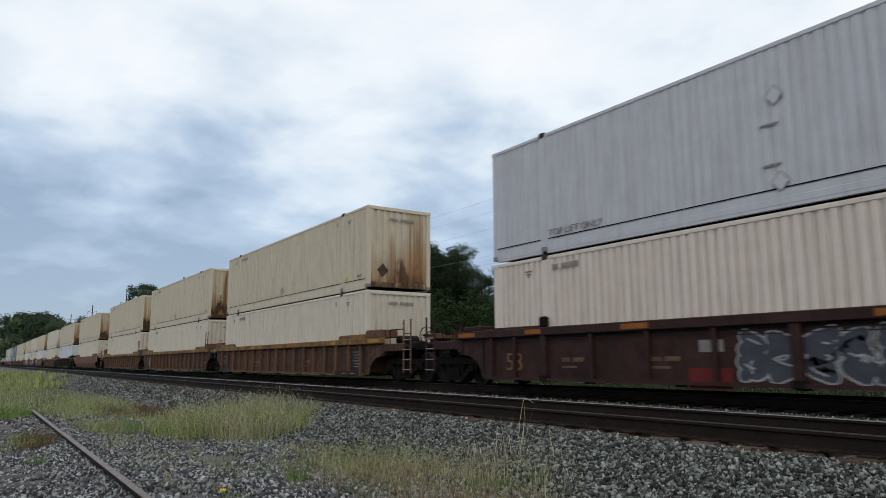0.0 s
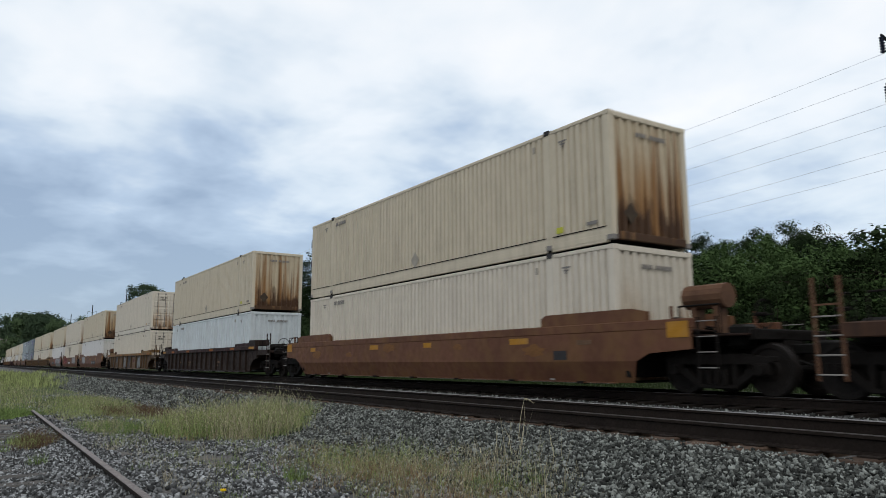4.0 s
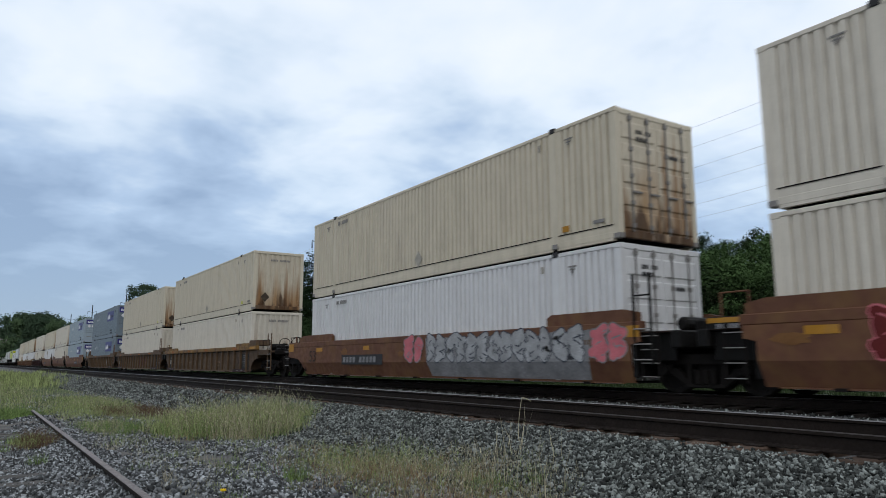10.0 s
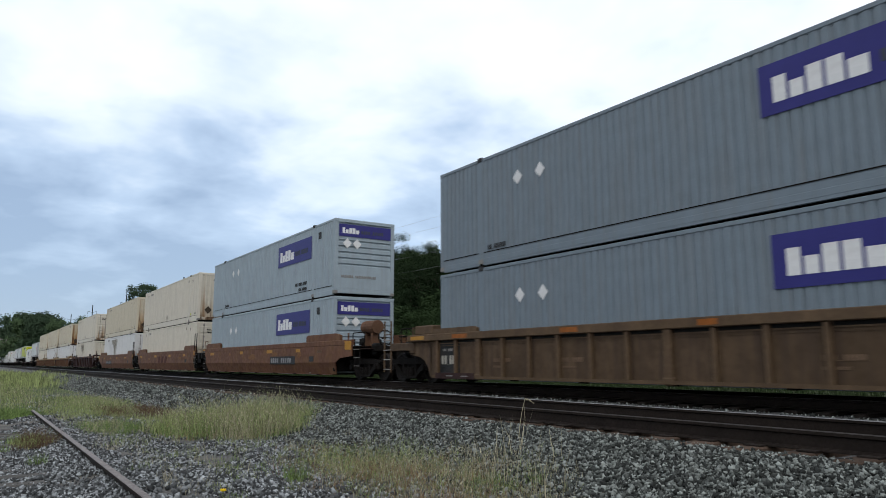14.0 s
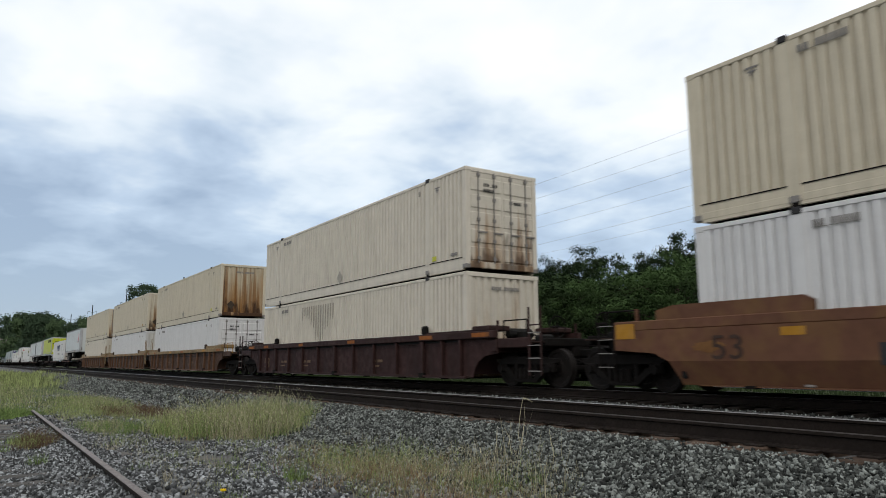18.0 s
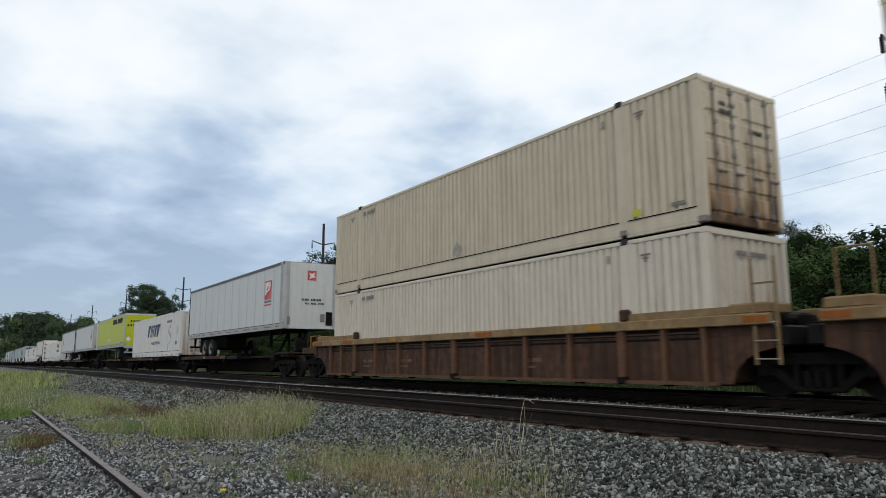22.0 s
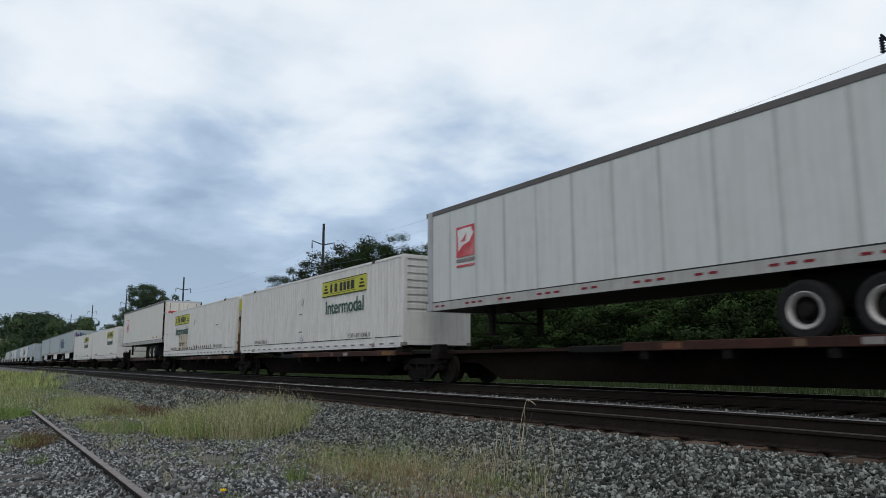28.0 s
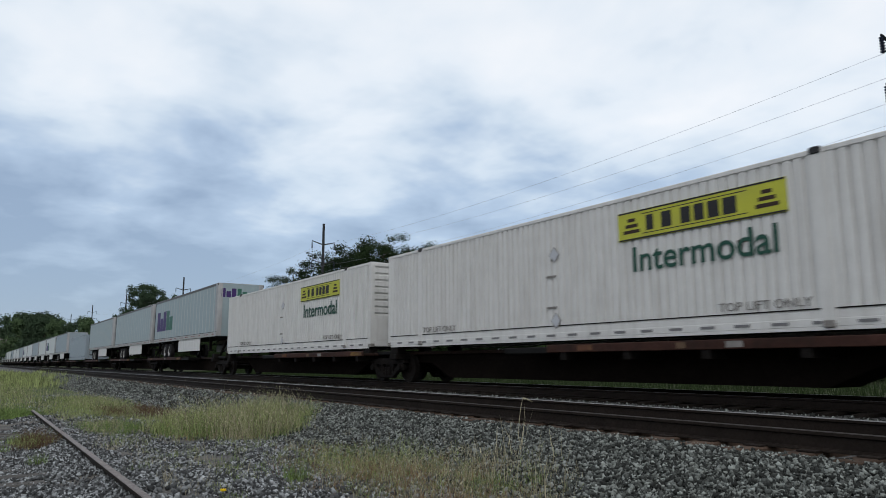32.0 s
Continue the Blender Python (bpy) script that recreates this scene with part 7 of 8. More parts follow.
def seed_stalk(name, h, head, label, mat):
    """A thin stalk with a nodding, feathered head. It sways from its root."""
    c = thing(name, label, "weed")
    s = Shape()
    pts = [Vector((0.16 * (k / 6) ** 2 * h, 0, h * k / 6)) for k in range(7)]
    ring = [[(p.x + 0.0035 * math.cos(a * 1.2566), p.y + 0.0035 * math.sin(a * 1.2566), p.z) for a in range(5)] for p in pts]
    s.add([q for one in ring for q in one], [(5 * k + i, 5 * k + (i + 1) % 5, 5 * k + 5 + (i + 1) % 5, 5 * k + 5 + i) for k in range(6) for i in range(5)])
    part("stalk", s.mesh("stalk", mat), c)
    q = Shape()
    r = random.Random(4)
    for k in range(head):
        a = pts[-1] + Vector((0.010 * k, 0, -0.0035 * k * k * 0.12))
        d = Vector((0.03 + 0.02 * r.random(), (r.random() - 0.5) * 0.05, -0.01 - 0.03 * r.random()))
        q.tube(a, a + d, 0.004, 0.0015, n=4)
    part("seed_head", q.mesh("seed_head", mat), c)
    return c


stalk = seed_stalk("weed_stalk", 0.52, 10, "pale seed-headed weed stalk swaying on the ballast edge", GRASS_DRY)
STALK_AT = (-6.63, 5.45)
flower = thing("yellow_flower", "tiny yellow flower on the gravel", "flower")
fs_ = Shape().tube((0, 0, 0), (0, 0, 0.07), 0.003, n=5)
part("stem", fs_.mesh("stem", GRASS_GREEN), flower)
fq = Shape()
for k in range(7):
    a = k * 2 * math.pi / 7
    fq.tube((0, 0, 0.07), (0.028 * math.cos(a), 0.028 * math.sin(a), 0.082), 0.008, 0.010, n=5)
part("petals", fq.mesh("petals", FLOWER), flower)
flower.matrix_basis = pose(-6.85, 2.06, 0.05)

# ---------------------------------------------------------------- trees


def leaves(centres, per, spread_r, size, rs):
    """Small leaf faces scattered round clump centres."""
    m = len(centres) * per
    c = np.repeat(np.asarray(centres), per, 0)
    d = rs.normal(size=(m, 3))
    d /= np.linalg.norm(d, axis=1, keepdims=True)
    p = c + d * (spread_r * rs.uniform(0.3, 1.0, (m, 1))) * np.array([1, 1, 0.75])
    lie = d + np.array([0, 0, 0.25]) + rs.normal(size=(m, 3)) * 0.22
    lie /= np.linalg.norm(lie, axis=1, keepdims=True)
    u = np.cross(lie, rs.normal(size=(m, 3)))
    u /= np.linalg.norm(u, axis=1, keepdims=True) + 1e-6
    w = np.cross(u, lie)
    w /= np.linalg.norm(w, axis=1, keepdims=True) + 1e-6
    s = size * rs.uniform(0.75, 1.65, (m, 1))
    v = np.stack([p - u * s, p + w * s * 0.6, p + u * s, p - w * s * 0.6], 1)
    f = np.array([(0, 1, 2), (0, 2, 3)])[None] + (np.arange(m) * 4)[:, None, None]
    return v.reshape(-1, 3), f.reshape(-1, 3)


def bulk_mesh(name, co, tris, mat):
    ob = bulk(name, co, tris, mat, "", "")
    me = ob.data
    bpy.data.objects.remove(ob)
    return me


def tree(seed, high, wide, mat, label, low=0.15, clump=1.0, n_clumps=150, per=34, leaf=0.16, name="tree", category="tree"):
    rs, r = np.random.RandomState(seed), random.Random(seed)
    c = thing(name, label, category)
    s = Shape()
    joints = [Vector((0, 0, -0.3))]
    for k in range(1, 6):
        joints.append(Vector((r.uniform(-0.25, 0.25), r.uniform(-0.25, 0.25), high * 0.8 * k / 5)))
    for k, (a, b) in enumerate(zip(joints, joints[1:])):
        s.tube(a, b, high * 0.018 * (1 - k / 6), high * 0.018 * (1 - (k + 1) / 6), n=8, caps=False)
    centres = []
    lobes = [(Vector((r.uniform(-0.45, 0.45) * wide, r.uniform(-0.45, 0.45) * wide, high * r.uniform(low + 0.2, 0.86))), wide * r.uniform(0.28, 0.5)) for _ in range(9)]
    lobes.append((Vector((0, 0, high * 0.80)), wide * 0.36))
    for q, rad in lobes:
        at = joints[min(4, 1 + int(4 * q.z / high))]
        s.tube(at * 0.95, q, high * 0.006, high * 0.002, n=6, caps=False)
        for _ in range(n_clumps // 10):
            d = Vector((r.gauss(0, 1), r.gauss(0, 1), r.gauss(0, 1))).normalized()
            p = q + Vector((d.x, d.y, d.z * 0.85)) * rad * r.uniform(0.55, 1.12)
            if p.z > high * 0.93:
                # the top thins out into single sprays
                p = q + (p - q) * 0.75
                p.z = high * (0.99 - 0.22 * r.random())
            p.z = max(p.z, high * low)
            centres.append(p)
            if r.random() < 0.25:
                s.tube(q, p, high * 0.0022, high * 0.001, n=4, caps=False)
    part("trunk", s.mesh("trunk", BARK), c)
    co, f = leaves([tuple(p) for p in centres], per, clump, leaf, rs)
    part("crown", bulk_mesh("crown", co, f, mat), c)
    return c


TREE_A = tree(1, 11.0, 7.5, LEAF_DARK, "dark green broadleaf tree behind the tracks", 0.10, 0.80, 220, 150, 0.070)
TREE_B = tree(2, 10.0, 8.5, LEAF_DARK, "dark green spreading tree behind the tracks", 0.06, 0.85, 220, 150, 0.070)
TREE_C = tree(3, 12.0, 6.5, LEAF_MID, "mid-green tree with an uneven crown", 0.10, 0.75, 220, 150, 0.070)
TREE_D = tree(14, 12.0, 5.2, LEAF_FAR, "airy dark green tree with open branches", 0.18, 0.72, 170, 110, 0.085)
SHRUB_A = tree(4, 5.0, 5.0, LEAF_BRIGHT, "bright green bushy shrub behind the tracks", 0.04, 0.50, 200, 110, 0.046, "shrub", "shrub")
SHRUB_B = tree(5, 4.5, 6.5, LEAF_MID, "dense green shrub behind the tracks", 0.04, 0.54, 200, 110, 0.050, "shrub", "shrub")
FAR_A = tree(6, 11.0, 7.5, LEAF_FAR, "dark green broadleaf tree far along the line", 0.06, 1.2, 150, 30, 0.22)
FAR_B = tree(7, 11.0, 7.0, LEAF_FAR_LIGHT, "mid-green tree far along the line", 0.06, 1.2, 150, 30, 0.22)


def plant(kind, x, y, top, base, turn, widen=1.0, high=11.0):
    k = (top - base) / high
    return copy_thing(kind, pose(x, y, base, 0, 0, turn) @ Matrix.Diagonal((k * widen, k * widen, k, 1)))


r_tree = random.Random(21)
WOOD = ((-50.5, 34, 10.3), (-56, 37, 10.9), (-45.5, 35, 7.0), (-37.2, 38, 9.7), (-43.5, 41, 8.7), (-33.5, 41, 9.0), (-29.3, 38, 9.6), (-25.6, 40, 9.0), (-22.6, 38, 8.9),
        (-19.6, 41, 8.2), (-16.5, 40, 6.9), (-94, 39, 14.4), (-77, 39, 16.0), (-68.5, 38, 14.2), (-63.5, 38, 14.2), (-83, 42, 15.5))
for i, (x, y, top) in enumerate(WOOD):
    kind, hh = ((TREE_A, 11.0), (TREE_B, 10.0), (TREE_C, 12.0))[i % 3]
    plant(kind, x, y, top, 0.9, r_tree.uniform(0, 360), r_tree.uniform(0.95, 1.25), hh)
FAR_WOOD = ((-172, 35, 13.5, 0.9), (-200, 34, 13.0, 0.7), (-222, 32, 13.0, 0.7), (-250, 29.5, 16.6, 0.62), (-259, 31, 17.0, 0.55), (-287, 29, 16.6, 0.45),
            (-298, 25, 18.3, 0.7), (-305, 22, 20.3, 0.8))
LEFT_WOOD = ((-318, 20, 22.0, 0.9), (-335, 18, 22.5, 1.1), (-345, 21, 23.0, 1.1), (-360, 19, 23.5, 1.1), (-380, 16, 21.5, 0.9), (-400, 11, 15.5, 0.9), (-430, 17, 23.0, 1.2),
            (-420, 7, 16.0, 1.0), (-450, 2, 15.0, 1.2), (-470, 18, 22, 1.2), (-520, 19, 21, 1.3), (-570, 21, 23, 1.3), (-640, 21, 24, 1.3), (-720, 22, 26, 1.3), (-280, 22, 11, 0.9), (-245, 25, 9, 1.0), (-215, 25, 8.5, 1.0), (-185, 25, 8, 1.0))
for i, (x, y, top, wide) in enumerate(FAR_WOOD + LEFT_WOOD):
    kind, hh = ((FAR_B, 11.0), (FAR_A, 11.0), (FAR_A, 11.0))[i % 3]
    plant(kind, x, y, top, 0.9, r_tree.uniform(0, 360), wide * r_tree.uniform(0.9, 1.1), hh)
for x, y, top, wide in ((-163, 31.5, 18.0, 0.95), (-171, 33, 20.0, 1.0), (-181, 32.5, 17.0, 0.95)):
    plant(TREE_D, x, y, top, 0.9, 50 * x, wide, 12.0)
for i in range(26):
    x = -6 - i * 2.9 + r_tree.uniform(-1, 1)
    kind, hh = ((SHRUB_A, 5.0), (SHRUB_B, 4.5), (SHRUB_B, 4.5))[i % 3]
    plant(kind, x, r_tree.uniform(25.5, 31), r_tree.uniform(3.6, 5.4), 0.8, r_tree.uniform(0, 360), r_tree.uniform(1.0, 1.4), hh)
for i in range(13):
    plant(SHRUB_B, -4 - i * 5.6, r_tree.uniform(33, 35.5), r_tree.uniform(5.5, 6.8), 0.8, r_tree.uniform(0, 360), 1.7, 4.5)
for i in range(22):
    plant(SHRUB_B, -84 - i * 5.5, r_tree.uniform(24, 30), r_tree.uniform(3.6, 6.5), 0.8, r_tree.uniform(0, 360), 1.6, 4.5)
for t_, (x, y, top, w) in zip((SHRUB_A, SHRUB_A, SHRUB_A, SHRUB_A, TREE_C), ((-27.4, 28, 5.6, 1.1), (-21.8, 28, 5.8, 1.2), (-20.3, 31, 6.9, 1.1), (-14.1, 28, 5.5, 1.2), (-33, 30, 6.2, 1.2))):
    plant(t_, x, y, top, 0.8, 40 * x, w, 5.0 if t_ is SHRUB_A else 12.0)
for o, home in ((TREE_A, (-80, 47)), (TREE_B, (-90, 48)), (TREE_C, (-84, 44)), (TREE_D, (-176, 36)), (FAR_A, (-540, 26)), (FAR_B, (-600, 28)), (SHRUB_A, (-3, 30)), (SHRUB_B, (-1, 27))):
    o.matrix_basis = pose(home[0], home[1], 0.9)

# ---------------------------------------------------------------- the pole line
POLE_Y = 31.0
POLES = (46.0, -12.55, -70.6, -132.6, -191.0, -252.0, -312.0)
FOOT = (1.2, 1.2, 1.2, 1.6, 3.2, 4.7, 5.3)     # the ground under each pole
ARMS = (13.1, 11.0, 9.1)


def utility_pole(x, foot):
    c = thing("utility_pole", "tall dark pole with three pairs of raised crossarms", "utility pole", "poles of the power line")
    s = Shape().tube((0, 0, 0.2 - foot), (0, 0, 15.2), 0.20, 0.13, n=12)
    part("pole", s.mesh("pole", POLE_STEEL), c)
    for z in ARMS:
        for sgn in (-1, 1):
            a = Shape().tube((0, 0, z - 0.25), (0, sgn * 1.32, z + 0.10), 0.075, 0.05, n=6)
            arm = part("crossarm", a.mesh("crossarm", POLE_STEEL), c)
            q = Shape()
            for k in range(6):
                q.tube((0, sgn * 1.30, z - 0.02 - 0.12 * k), (0, sgn * 1.30, z - 0.09 - 0.12 * k), 0.12, 0.05, n=8)
            part("insulator", q.mesh("insulator", INSULATOR), arm)
    c.matrix_basis = pose(x, POLE_Y, foot)
    return c


for x, foot in zip(POLES, FOOT):
    utility_pole(x, foot)


def wire(y, z, label):
    """One conductor along all the poles, sagging between them."""
    s = Shape()
    for xa, xb, fa, fb in zip(POLES, POLES[1:], FOOT, FOOT[1:]):
        n = 14
        pts = [Vector((xa + (xb - xa) * i / n, y, z + fa + (fb - fa) * i / n - 4 * 0.9 * (i / n) * (1 - i / n))) for i in range(n + 1)]
        for a, b in zip(pts, pts[1:]):
            s.tube(a, b, 0.0065, n=4, caps=False)
    return tagged(new("power_line", s.mesh("power_line", WIRE)), label, "wire", "wires of the power line")


for z in ARMS:
    for sgn in (-1, 1):
        wire(POLE_Y + sgn * 1.30, z - 0.72, "thin sagging power line on insulators")

# a road bridge far down the line
bridge = thing("road_bridge", "distant grey concrete road bridge over the tracks", "bridge")
slab("deck", CONCRETE, bridge, -356, -344, -60, 46, 8.9, 10.6, 0.1)
slab("parapet", CONCRETE, bridge, -344.2, -343.9, -60, 46, 10.6, 11.5, 0.05)
slab("pier", CONCRETE, bridge, -353, -347, 2.0, 3.2, -0.2, 8.9, 0.1)
slab("pier", CONCRETE, bridge, -353, -347, 18.6, 19.8, -0.2, 8.9, 0.1)

# ---------------------------------------------------------------- the train
# each load's right end along the track at the start, and what it is
N53 = ("number", -15.65, FADED_BLACK)


def stack(x0, top, bottom, seed):
    """Two containers, one in the well and one on it. Each: paint, end paint, end kind, rust, style, wording."""
    for (paint, end_paint, end, rust, style, wording, pitch), z in ((bottom, UNDER), (top, STACK)):
        container(wording, paint, end_paint, x0, z, end, pitch, rust=rust, style=style, seed=seed + int(z * 3))


T = 0.205
tan_f1 = (TAN, TAN_RUST, "front", 1, "plain", "tan ribbed container with a rust-streaked end", T)
tan_f2 = (TAN, TAN_RUST_DARK, "front", 2, "plain", "tan ribbed container with a heavily rusted end", T)
tan_d = (TAN, TAN_RUST, "door", 1, "plain", "tan ribbed container with rusted double doors", T)
cream_f = (CREAM, CREAM_RUST, "front", 0, "plain", "cream ribbed container in the well", T)
pink_f = (PINK_CREAM, PINK_CREAM, "front", 0, "plain", "pinkish cream ribbed container in the well", T)
cream_f0 = (CREAM, CREAM_RUST, "front", 1, "plain", "pale cream ribbed container with a stained end", T)
cream_d = (CREAM, CREAM_RUST, "door", 0, "plain", "cream ribbed container with double doors", T)
cream_dr = (CREAM, CREAM_RUST, "door", 1, "plain", "cream ribbed container with rusted double doors", T)
cream_m = (CREAM, CREAM_RUST, "front", 0, "marked", "cream ribbed container with vertical scrape marks", T)
cream_dm = (CREAM, CREAM_RUST, "door", 0, "marked", "cream ribbed container with scrape marks and doors", T)
white_f = (WHITE, WHITE_RUST, "front", 0, "plain", "white ribbed container in the well", T)
white_d = (WHITE, WHITE, "door", 0, "plain", "white ribbed container with double doors in the well", T)
white_dm = (WHITE, WHITE, "door", 0, "marked", "white ribbed container with scrape marks and doors", T)
white_w = (COOL_WHITE, COOL_WHITE, "front", 0, "wide", "cool white container with broad ribs in the well", 0.46)
grey_y = (LILAC_GREY, LILAC_GREY, "front", 0, "yellow_right", "pale lilac-grey ribbed container on top of the stack", T)
blue_d = (GREY, GREY, "ribs", 0, "blue", "blue-grey container with purple-blue logo panels", T)
blue_l = (LIGHT_GREY, LIGHT_GREY, "ribs", 0, "blue", "light grey-blue container with purple-blue logo panels", T)

LOADS = ((1.74, grey_y, pink_f), (-21.57, tan_f1, cream_f), (-41.37, tan_f2, cream_f), (-61.06, tan_f2, cream_f), (-84.57, tan_f2, cream_f), (-108.05, tan_f2, white_w), (-131.60, cream_dr, cream_d),
         (-155.12, tan_f2, white_f), (-174.61, cream_f0, cream_dm), (-194.11, tan_d, white_d), (-217.66, tan_f1, cream_f), (-237.18, tan_f1, cream_f), (-256.85, blue_d, blue_d), (-280.33, blue_l, blue_l),
         (-299.81, cream_f0, cream_d), (-319.27, tan_f1, white_dm), (-342.85, cream_dr, cream_m), (-366.35, tan_f2, white_d), (-385.91, tan_f1, white_f), (-405.38, tan_d, cream_f))
for i, (x, top, bottom) in enumerate(LOADS):
    stack(x, top, bottom, i * 7)

gf = lambda x, w, seed, mat=SPRAY_GREY, edge=SPRAY_DARK: ("graffiti", x, w, seed, mat, edge)
B_LABEL = "brown ribbed well car with a worn yellow top chord"
O_LABEL = "smooth orange-brown well car with graffiti"
WELLS = (
    (1.74, MAROON, MAROON, "bracket", "coupler", "coupler", "rl", "dark maroon well car with graffiti", (("number", -15.25, CHORD), gf(-9.2, 7.5, 3, SPRAY_DARK, SPRAY_SILVER), ("patch", -10.2, 0.9, DARK_RED, 0.12, 0.5), ("patch", -9.95, 0.5, GREY_MARK, 0.78, 1.0))),
    (-21.57, BROWN, CHORD, "ribbed", "joint", "coupler", "r", B_LABEL, ()),
    (-41.37, BROWN, CHORD, "ribbed", "joint", "joint", "r", B_LABEL, (("patch", -15.0, 0.78, GREY_PANEL, 0.28, 1.12), gf(-14.95, 0.65, 51, SPRAY_GREY, GREEN_MARK))),
    (-61.06, BROWN, CHORD, "ribbed", "coupler", "joint", "rl", B_LABEL, (gf(-13.0, 6.9, 9, BROWN, GREY_MARK), gf(-2.8, 0.8, 10, BROWN, GREY_MARK))),
    (-84.57, ORANGE, ORANGE, "smooth", "coupler", "coupler", "rl", "smooth orange-brown well car", ()),
    (-108.05, BLACKBROWN, MAROON, "ribbed", "coupler", "coupler", "rl", "blackened brown ribbed well car", ()),
    (-131.60, DUSTY_BROWN, CHORD, "open", "coupler", "coupler", "rl", "tan-brown ribbed well car with graffiti panels",
     (("patch", -16.0, 0.75, GREY_PANEL, 0.28, 1.12), ("patch", -15.1, 0.85, GREY_PANEL, 0.28, 1.12), ("patch", -13.95, 1.75, GREY_PANEL, 0.62, 1.12), ("patch", -11.95, 1.75, TAN_PANEL, 0.26, 1.13), ("patch", -9.95, 1.75, GREY_PANEL, 0.26, 1.12),
      ("patch", -7.85, 1.70, BLUE_PANEL, 0.26, 1.13), ("patch", -5.88, 1.72, TAN_PANEL, 0.26, 1.13), ("patch", -3.86, 1.70, GREY_PANEL, 0.26, 1.13), gf(-9.7, 1.3, 21, GREY_MARK, SPRAY_DARK), gf(-3.6, 1.2, 22, SPRAY_GREY, GREEN_MARK), ("redmark", -5.45, 0.36))),
    (-155.12, ORANGE, ORANGE, "smooth", "joint", "coupler", "r", O_LABEL, (("plate", -6.1, 3.1), gf(-13.9, 2.7, 31, SPRAY_SILVER, SPRAY_GREY), ("number", -15.7, FADED_BLACK))),
    (-174.61, ORANGE, ORANGE, "smooth", "joint", "joint", "r", O_LABEL, (gf(-14.6, 4.4, 33, DARK_RED, SPRAY_PINK), ("plate", -9.3, 2.5), gf(-4.9, 3.3, 34, SPRAY_SILVER, SPRAY_GREY))),
    (-194.11, ORANGE, ORANGE, "smooth", "coupler", "joint", "rl", O_LABEL, (("plate", -13.0, 3.0), ("spray", -7.4, 6.6, SPRAY_GREY), gf(-7.3, 6.3, 36, SPRAY_SILVER, SPRAY_DARK), gf(-8.6, 1.1, 38, SPRAY_PINK, SPRAY_GREY), gf(-0.8, 1.0, 37, SPRAY_PINK, SPRAY_GREY), ("number", -15.6, FADED_BLACK))),
    (-217.66, DUSTY_BROWN, CHORD, "ribbed", "joint", "coupler", "r", "brown ribbed well car", ()),
    (-237.18, DUSTY_BROWN, DUSTY_RIB, "ribbed", "joint", "joint", "r", "dusty tan-brown ribbed well car with black end panels", (("redmark", -7.1),)),
    (-256.85, DUSTY_BROWN, DUSTY_RIB, "ribbed", "coupler", "joint", "rl", "dusty tan-brown ribbed well car with black end panels", (("patch", -4.0, 1.0, GREY_MARK, 0.45, 0.9),)),
    (-280.33, ORANGE, ORANGE, "smooth", "joint", "coupler", "r", "smooth orange well car with a black number plate", (("plate", -6.1, 2.9),)),
    (-299.81, ORANGE, ORANGE, "smooth", "joint", "joint", "r", "smooth orange well car with a faded red mark", (("redmark", -9.4), N53)),
    (-319.27, ORANGE, ORANGE, "smooth", "coupler", "joint", "rl", "smooth orange well car with a black number plate", (("plate", -13.0, 3.0), ("number", -15.5, FADED_BLACK))),
    (-342.85, MAROON, MAROON, "bracket", "coupler", "coupler", "rl", "dark maroon ribbed well car with latch blocks", (("number", -15.25, WORN_MARK),)),
    (-366.35, BROWN, TAN_CHORD, "bracket", "joint", "coupler", "r", "brown ribbed well car with latch blocks", ()),
    (-385.91, BROWN, TAN_CHORD, "bracket", "joint", "joint", "r", "brown ribbed well car with a tan top chord", ()),
    (-405.38, BROWN, TAN_CHORD, "bracket", "coupler", "joint", "rl", "brown ribbed well car with a tan top chord", ()),
)
for i, (x, mat, chord, style, lf, rt, bg, label, extras) in enumerate(WELLS):
    well_car(label, mat, chord, x, style, lf, rt, bg, i, extras)

WT = "white road trailer with a red logo, riding a spine car"
trailer(WT, -426.86, logo=("red", -2.4), end_logo="red", seed=1, rims=PALE_STEEL)
container("white ribbed container with a dark blue slanted mark", OFFWHITE, WHITE_RUST, -445.17, 1.13, "front", style="slanted", seed=2, group="containers on spine cars")
trailer("bright lime-yellow road trailer with dark lettering blocks", -465.78, paint=LIME, nose="left", axle=3.42, end_logo="dark", rims=RAIL_TRIM, panels=1)
trailer(WT, -485.21, logo=("red", -2.4), end_logo="red", seed=3)
trailer("white road trailer with a red logo on its doors", -502.56, nose="left", axle=4.1, logo=("red", -14.57), end_logo="red", seed=4)
JL = "white ribbed container with a yellow sign and green lettering"
container(JL, OFFWHITE, OFFWHITE, -520.11, 1.13, "ribs", style="yellow_right", seed=5, group="containers on spine cars")
container("stained white container with a yellow sign and doors", OFFWHITE, DOOR_RUST, -537.17, 1.13, "door", style="yellow_left", seed=6, rust=1, group="containers on spine cars")
trailer("dusty white road trailer with a red logo on its doors", -553.90, nose="left", axle=3.4, logo=("red", -14.4), end_logo="red", paint=DUSTY_WHITE, panels=1)
container(JL, OFFWHITE, OFFWHITE, -572.86, 1.13, "ribs", style="yellow_right", seed=7, group="containers on spine cars")
container(JL, OFFWHITE, OFFWHITE, -590.23, 1.13, "ribs", style="yellow_right", seed=8, group="containers on spine cars")
PL = "pale grey road trailer with skirts and purple-green logo blocks"
trailer(PL, -608.53, paint=PALE_BLUE_GREY, logo=("purple", -15.2), skirt=True, end_logo="purple", panels=22)
trailer("pale grey road trailer with white side skirts", -625.93, paint=PALE_BLUE_GREY, skirt=True, panels=22)
trailer("pale grey road trailer with white side skirts", -643.73, paint=PALE_BLUE_GREY, skirt=True, panels=22)
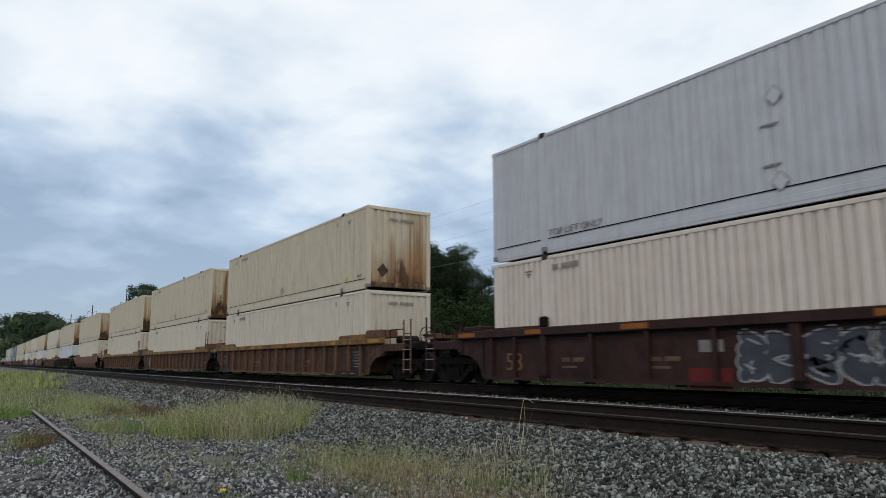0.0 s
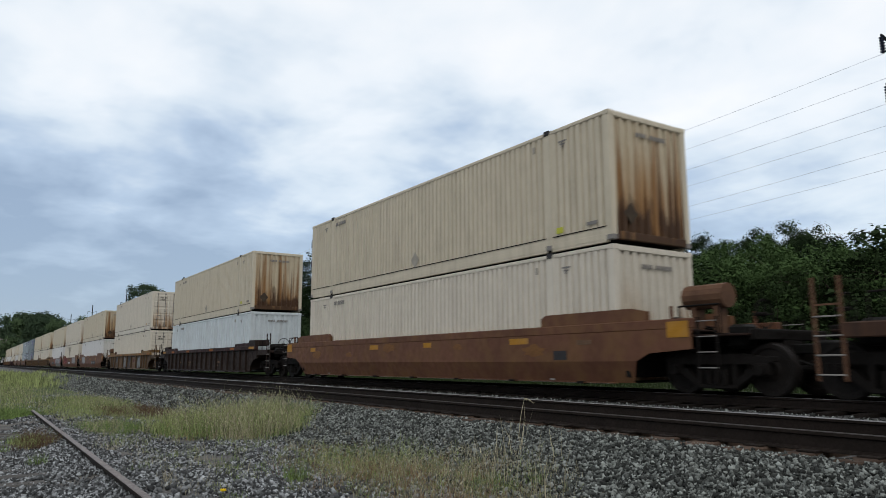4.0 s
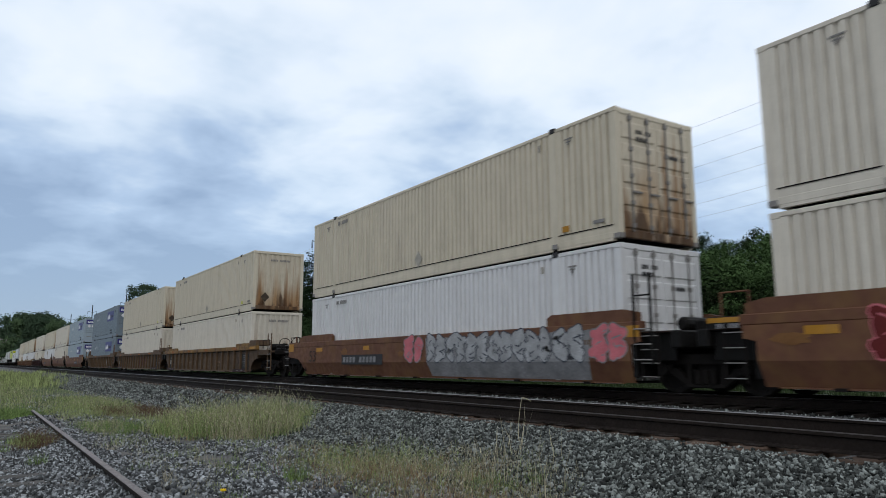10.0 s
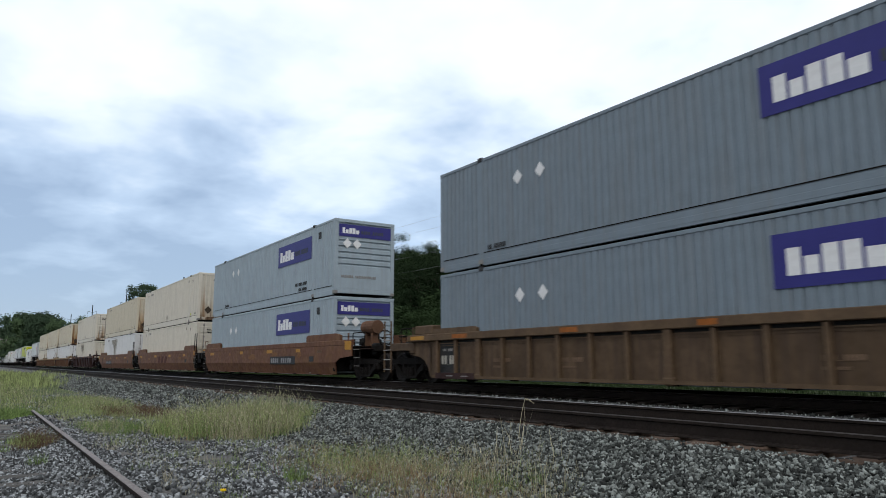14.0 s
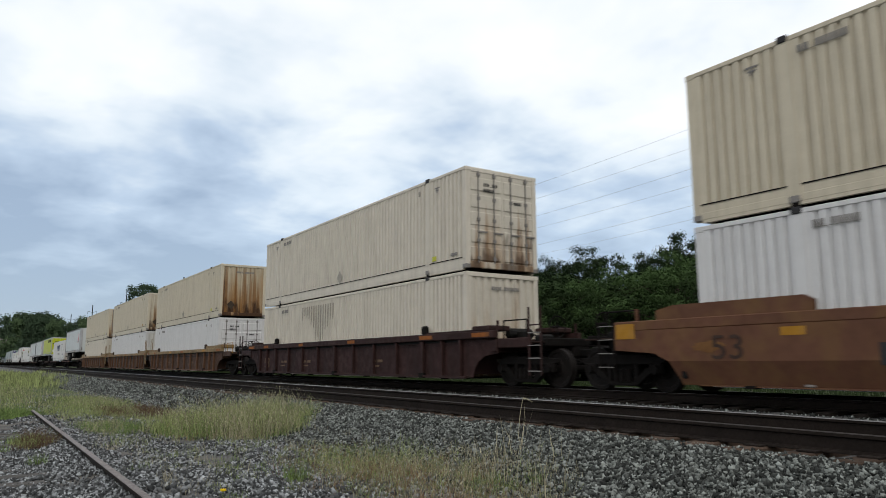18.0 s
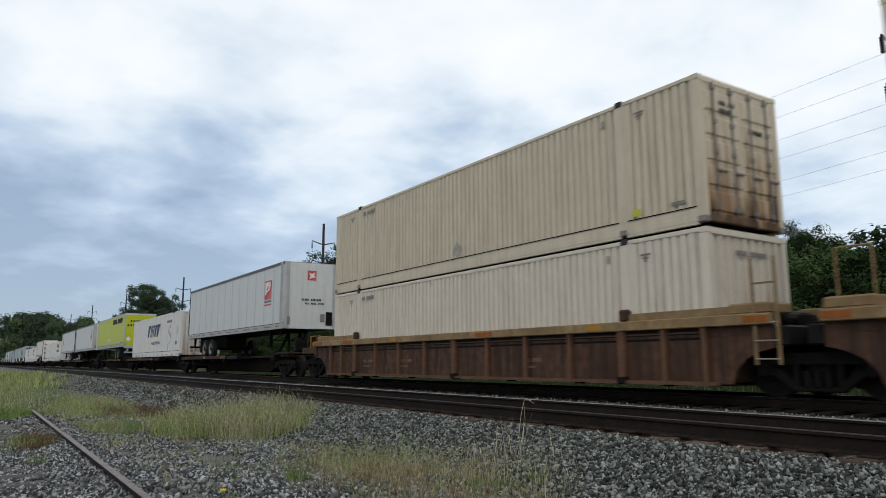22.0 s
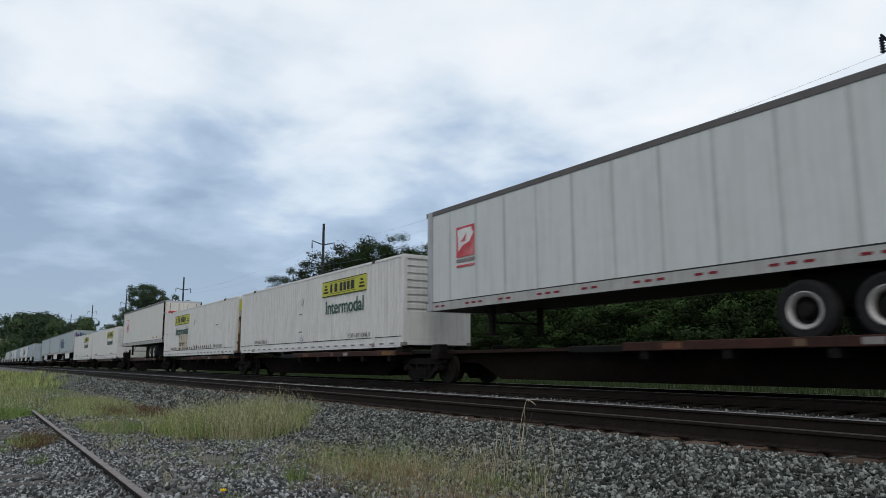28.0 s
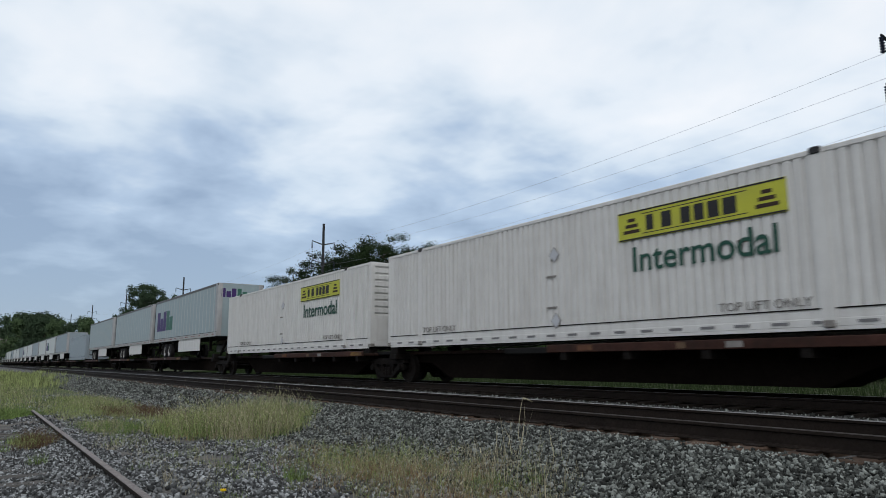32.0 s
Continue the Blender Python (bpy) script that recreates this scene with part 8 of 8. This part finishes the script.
container("small grey container with a dark mark", LIGHT_GREY, LIGHT_GREY, -662.93, 1.13, "door", style="plain", seed=9, group="containers on spine cars")
SPINES = [(-427.72, 15.4, "rR", None), (-445.28, 16.6, "r", None), (-463.92, 17.96, "rlL", None), (-485.96, 15.6, "rR", -1.0), (-502.66, 16.0, "r", None), (-520.06, 16.2, "r", None), (-537.14, 16.2, "r", None),
          (-554.30, 15.6, "rlL", None), (-572.86, 16.2, "rR", None), (-590.23, 16.2, "r", None), (-608.73, 16.0, "r", -1.0), (-626.13, 16.0, "r", -1.0), (-643.93, 16.0, "r", -1.0), (-662.93, 16.2, "r", None)]
for x, n, bg, hitch in SPINES:
    spine_car(x, n, bg, edge=(0.82, 0.99), hitch=hitch if hitch is not None else (-1.0 if x == -427.72 else None),
              tray="right" if x in (-463.92, -502.66, -520.06, -537.14, -554.30, -572.86, -590.23) else "left", inset=1.2 if x == -463.92 else 0.0)
for k in range(16):
    x = -683.53 - k * 17.7
    trailer("pale grey road trailer with white side skirts", x, skirt=True, panels=1, paint=TRAILER_WHITE if k % 3 else LIGHT_GREY, logo=("purple", -15.2) if k % 4 == 1 else None, far=True)
    spine_car(x - 0.2, 16.0, "r", hitch=-1.0)


# ---------------------------------------------------------------- what moves
TIMES = (0.0, 4.0, 8.0, 12.0, 16.0, 20.0, 24.0, 28.0, 32.0)


def motions():
    """The train rolls past; one stalk sways in its wind."""
    for ob, x, y, z in MOVERS:
        walk(ob, [(t, pose(x + run(t), y, z)) for t in TIMES])
    # every wheel turns as far as the train has rolled
    for dx, sets in WHEELSETS.items():
        first = sets[0]
        walk(first, [(k / FPS, pose(dx, 0, 0.46, 0, math.degrees(run(k / FPS) / 0.46) % 360, 0)) for k in range(32 * FPS + 1)])
        for ob in sets[1:]:
            ob.rotation_mode = "QUATERNION"
            ob.animation_data_create()
            ob.animation_data.action = first.animation_data.action
            ob.animation_data.action_slot = first.animation_data.action_slot
    sway = [(0.5 * k, 6.0 * math.sin(0.5 * k * 2.3) * (0.6 + 0.4 * math.sin(0.5 * k * 0.7))) for k in range(65)]
    walk(stalk, [(t, pose(STALK_AT[0], STALK_AT[1], ground_height(*STALK_AT), 0.4 * a, a, 20)) for t, a in sway])


motions()
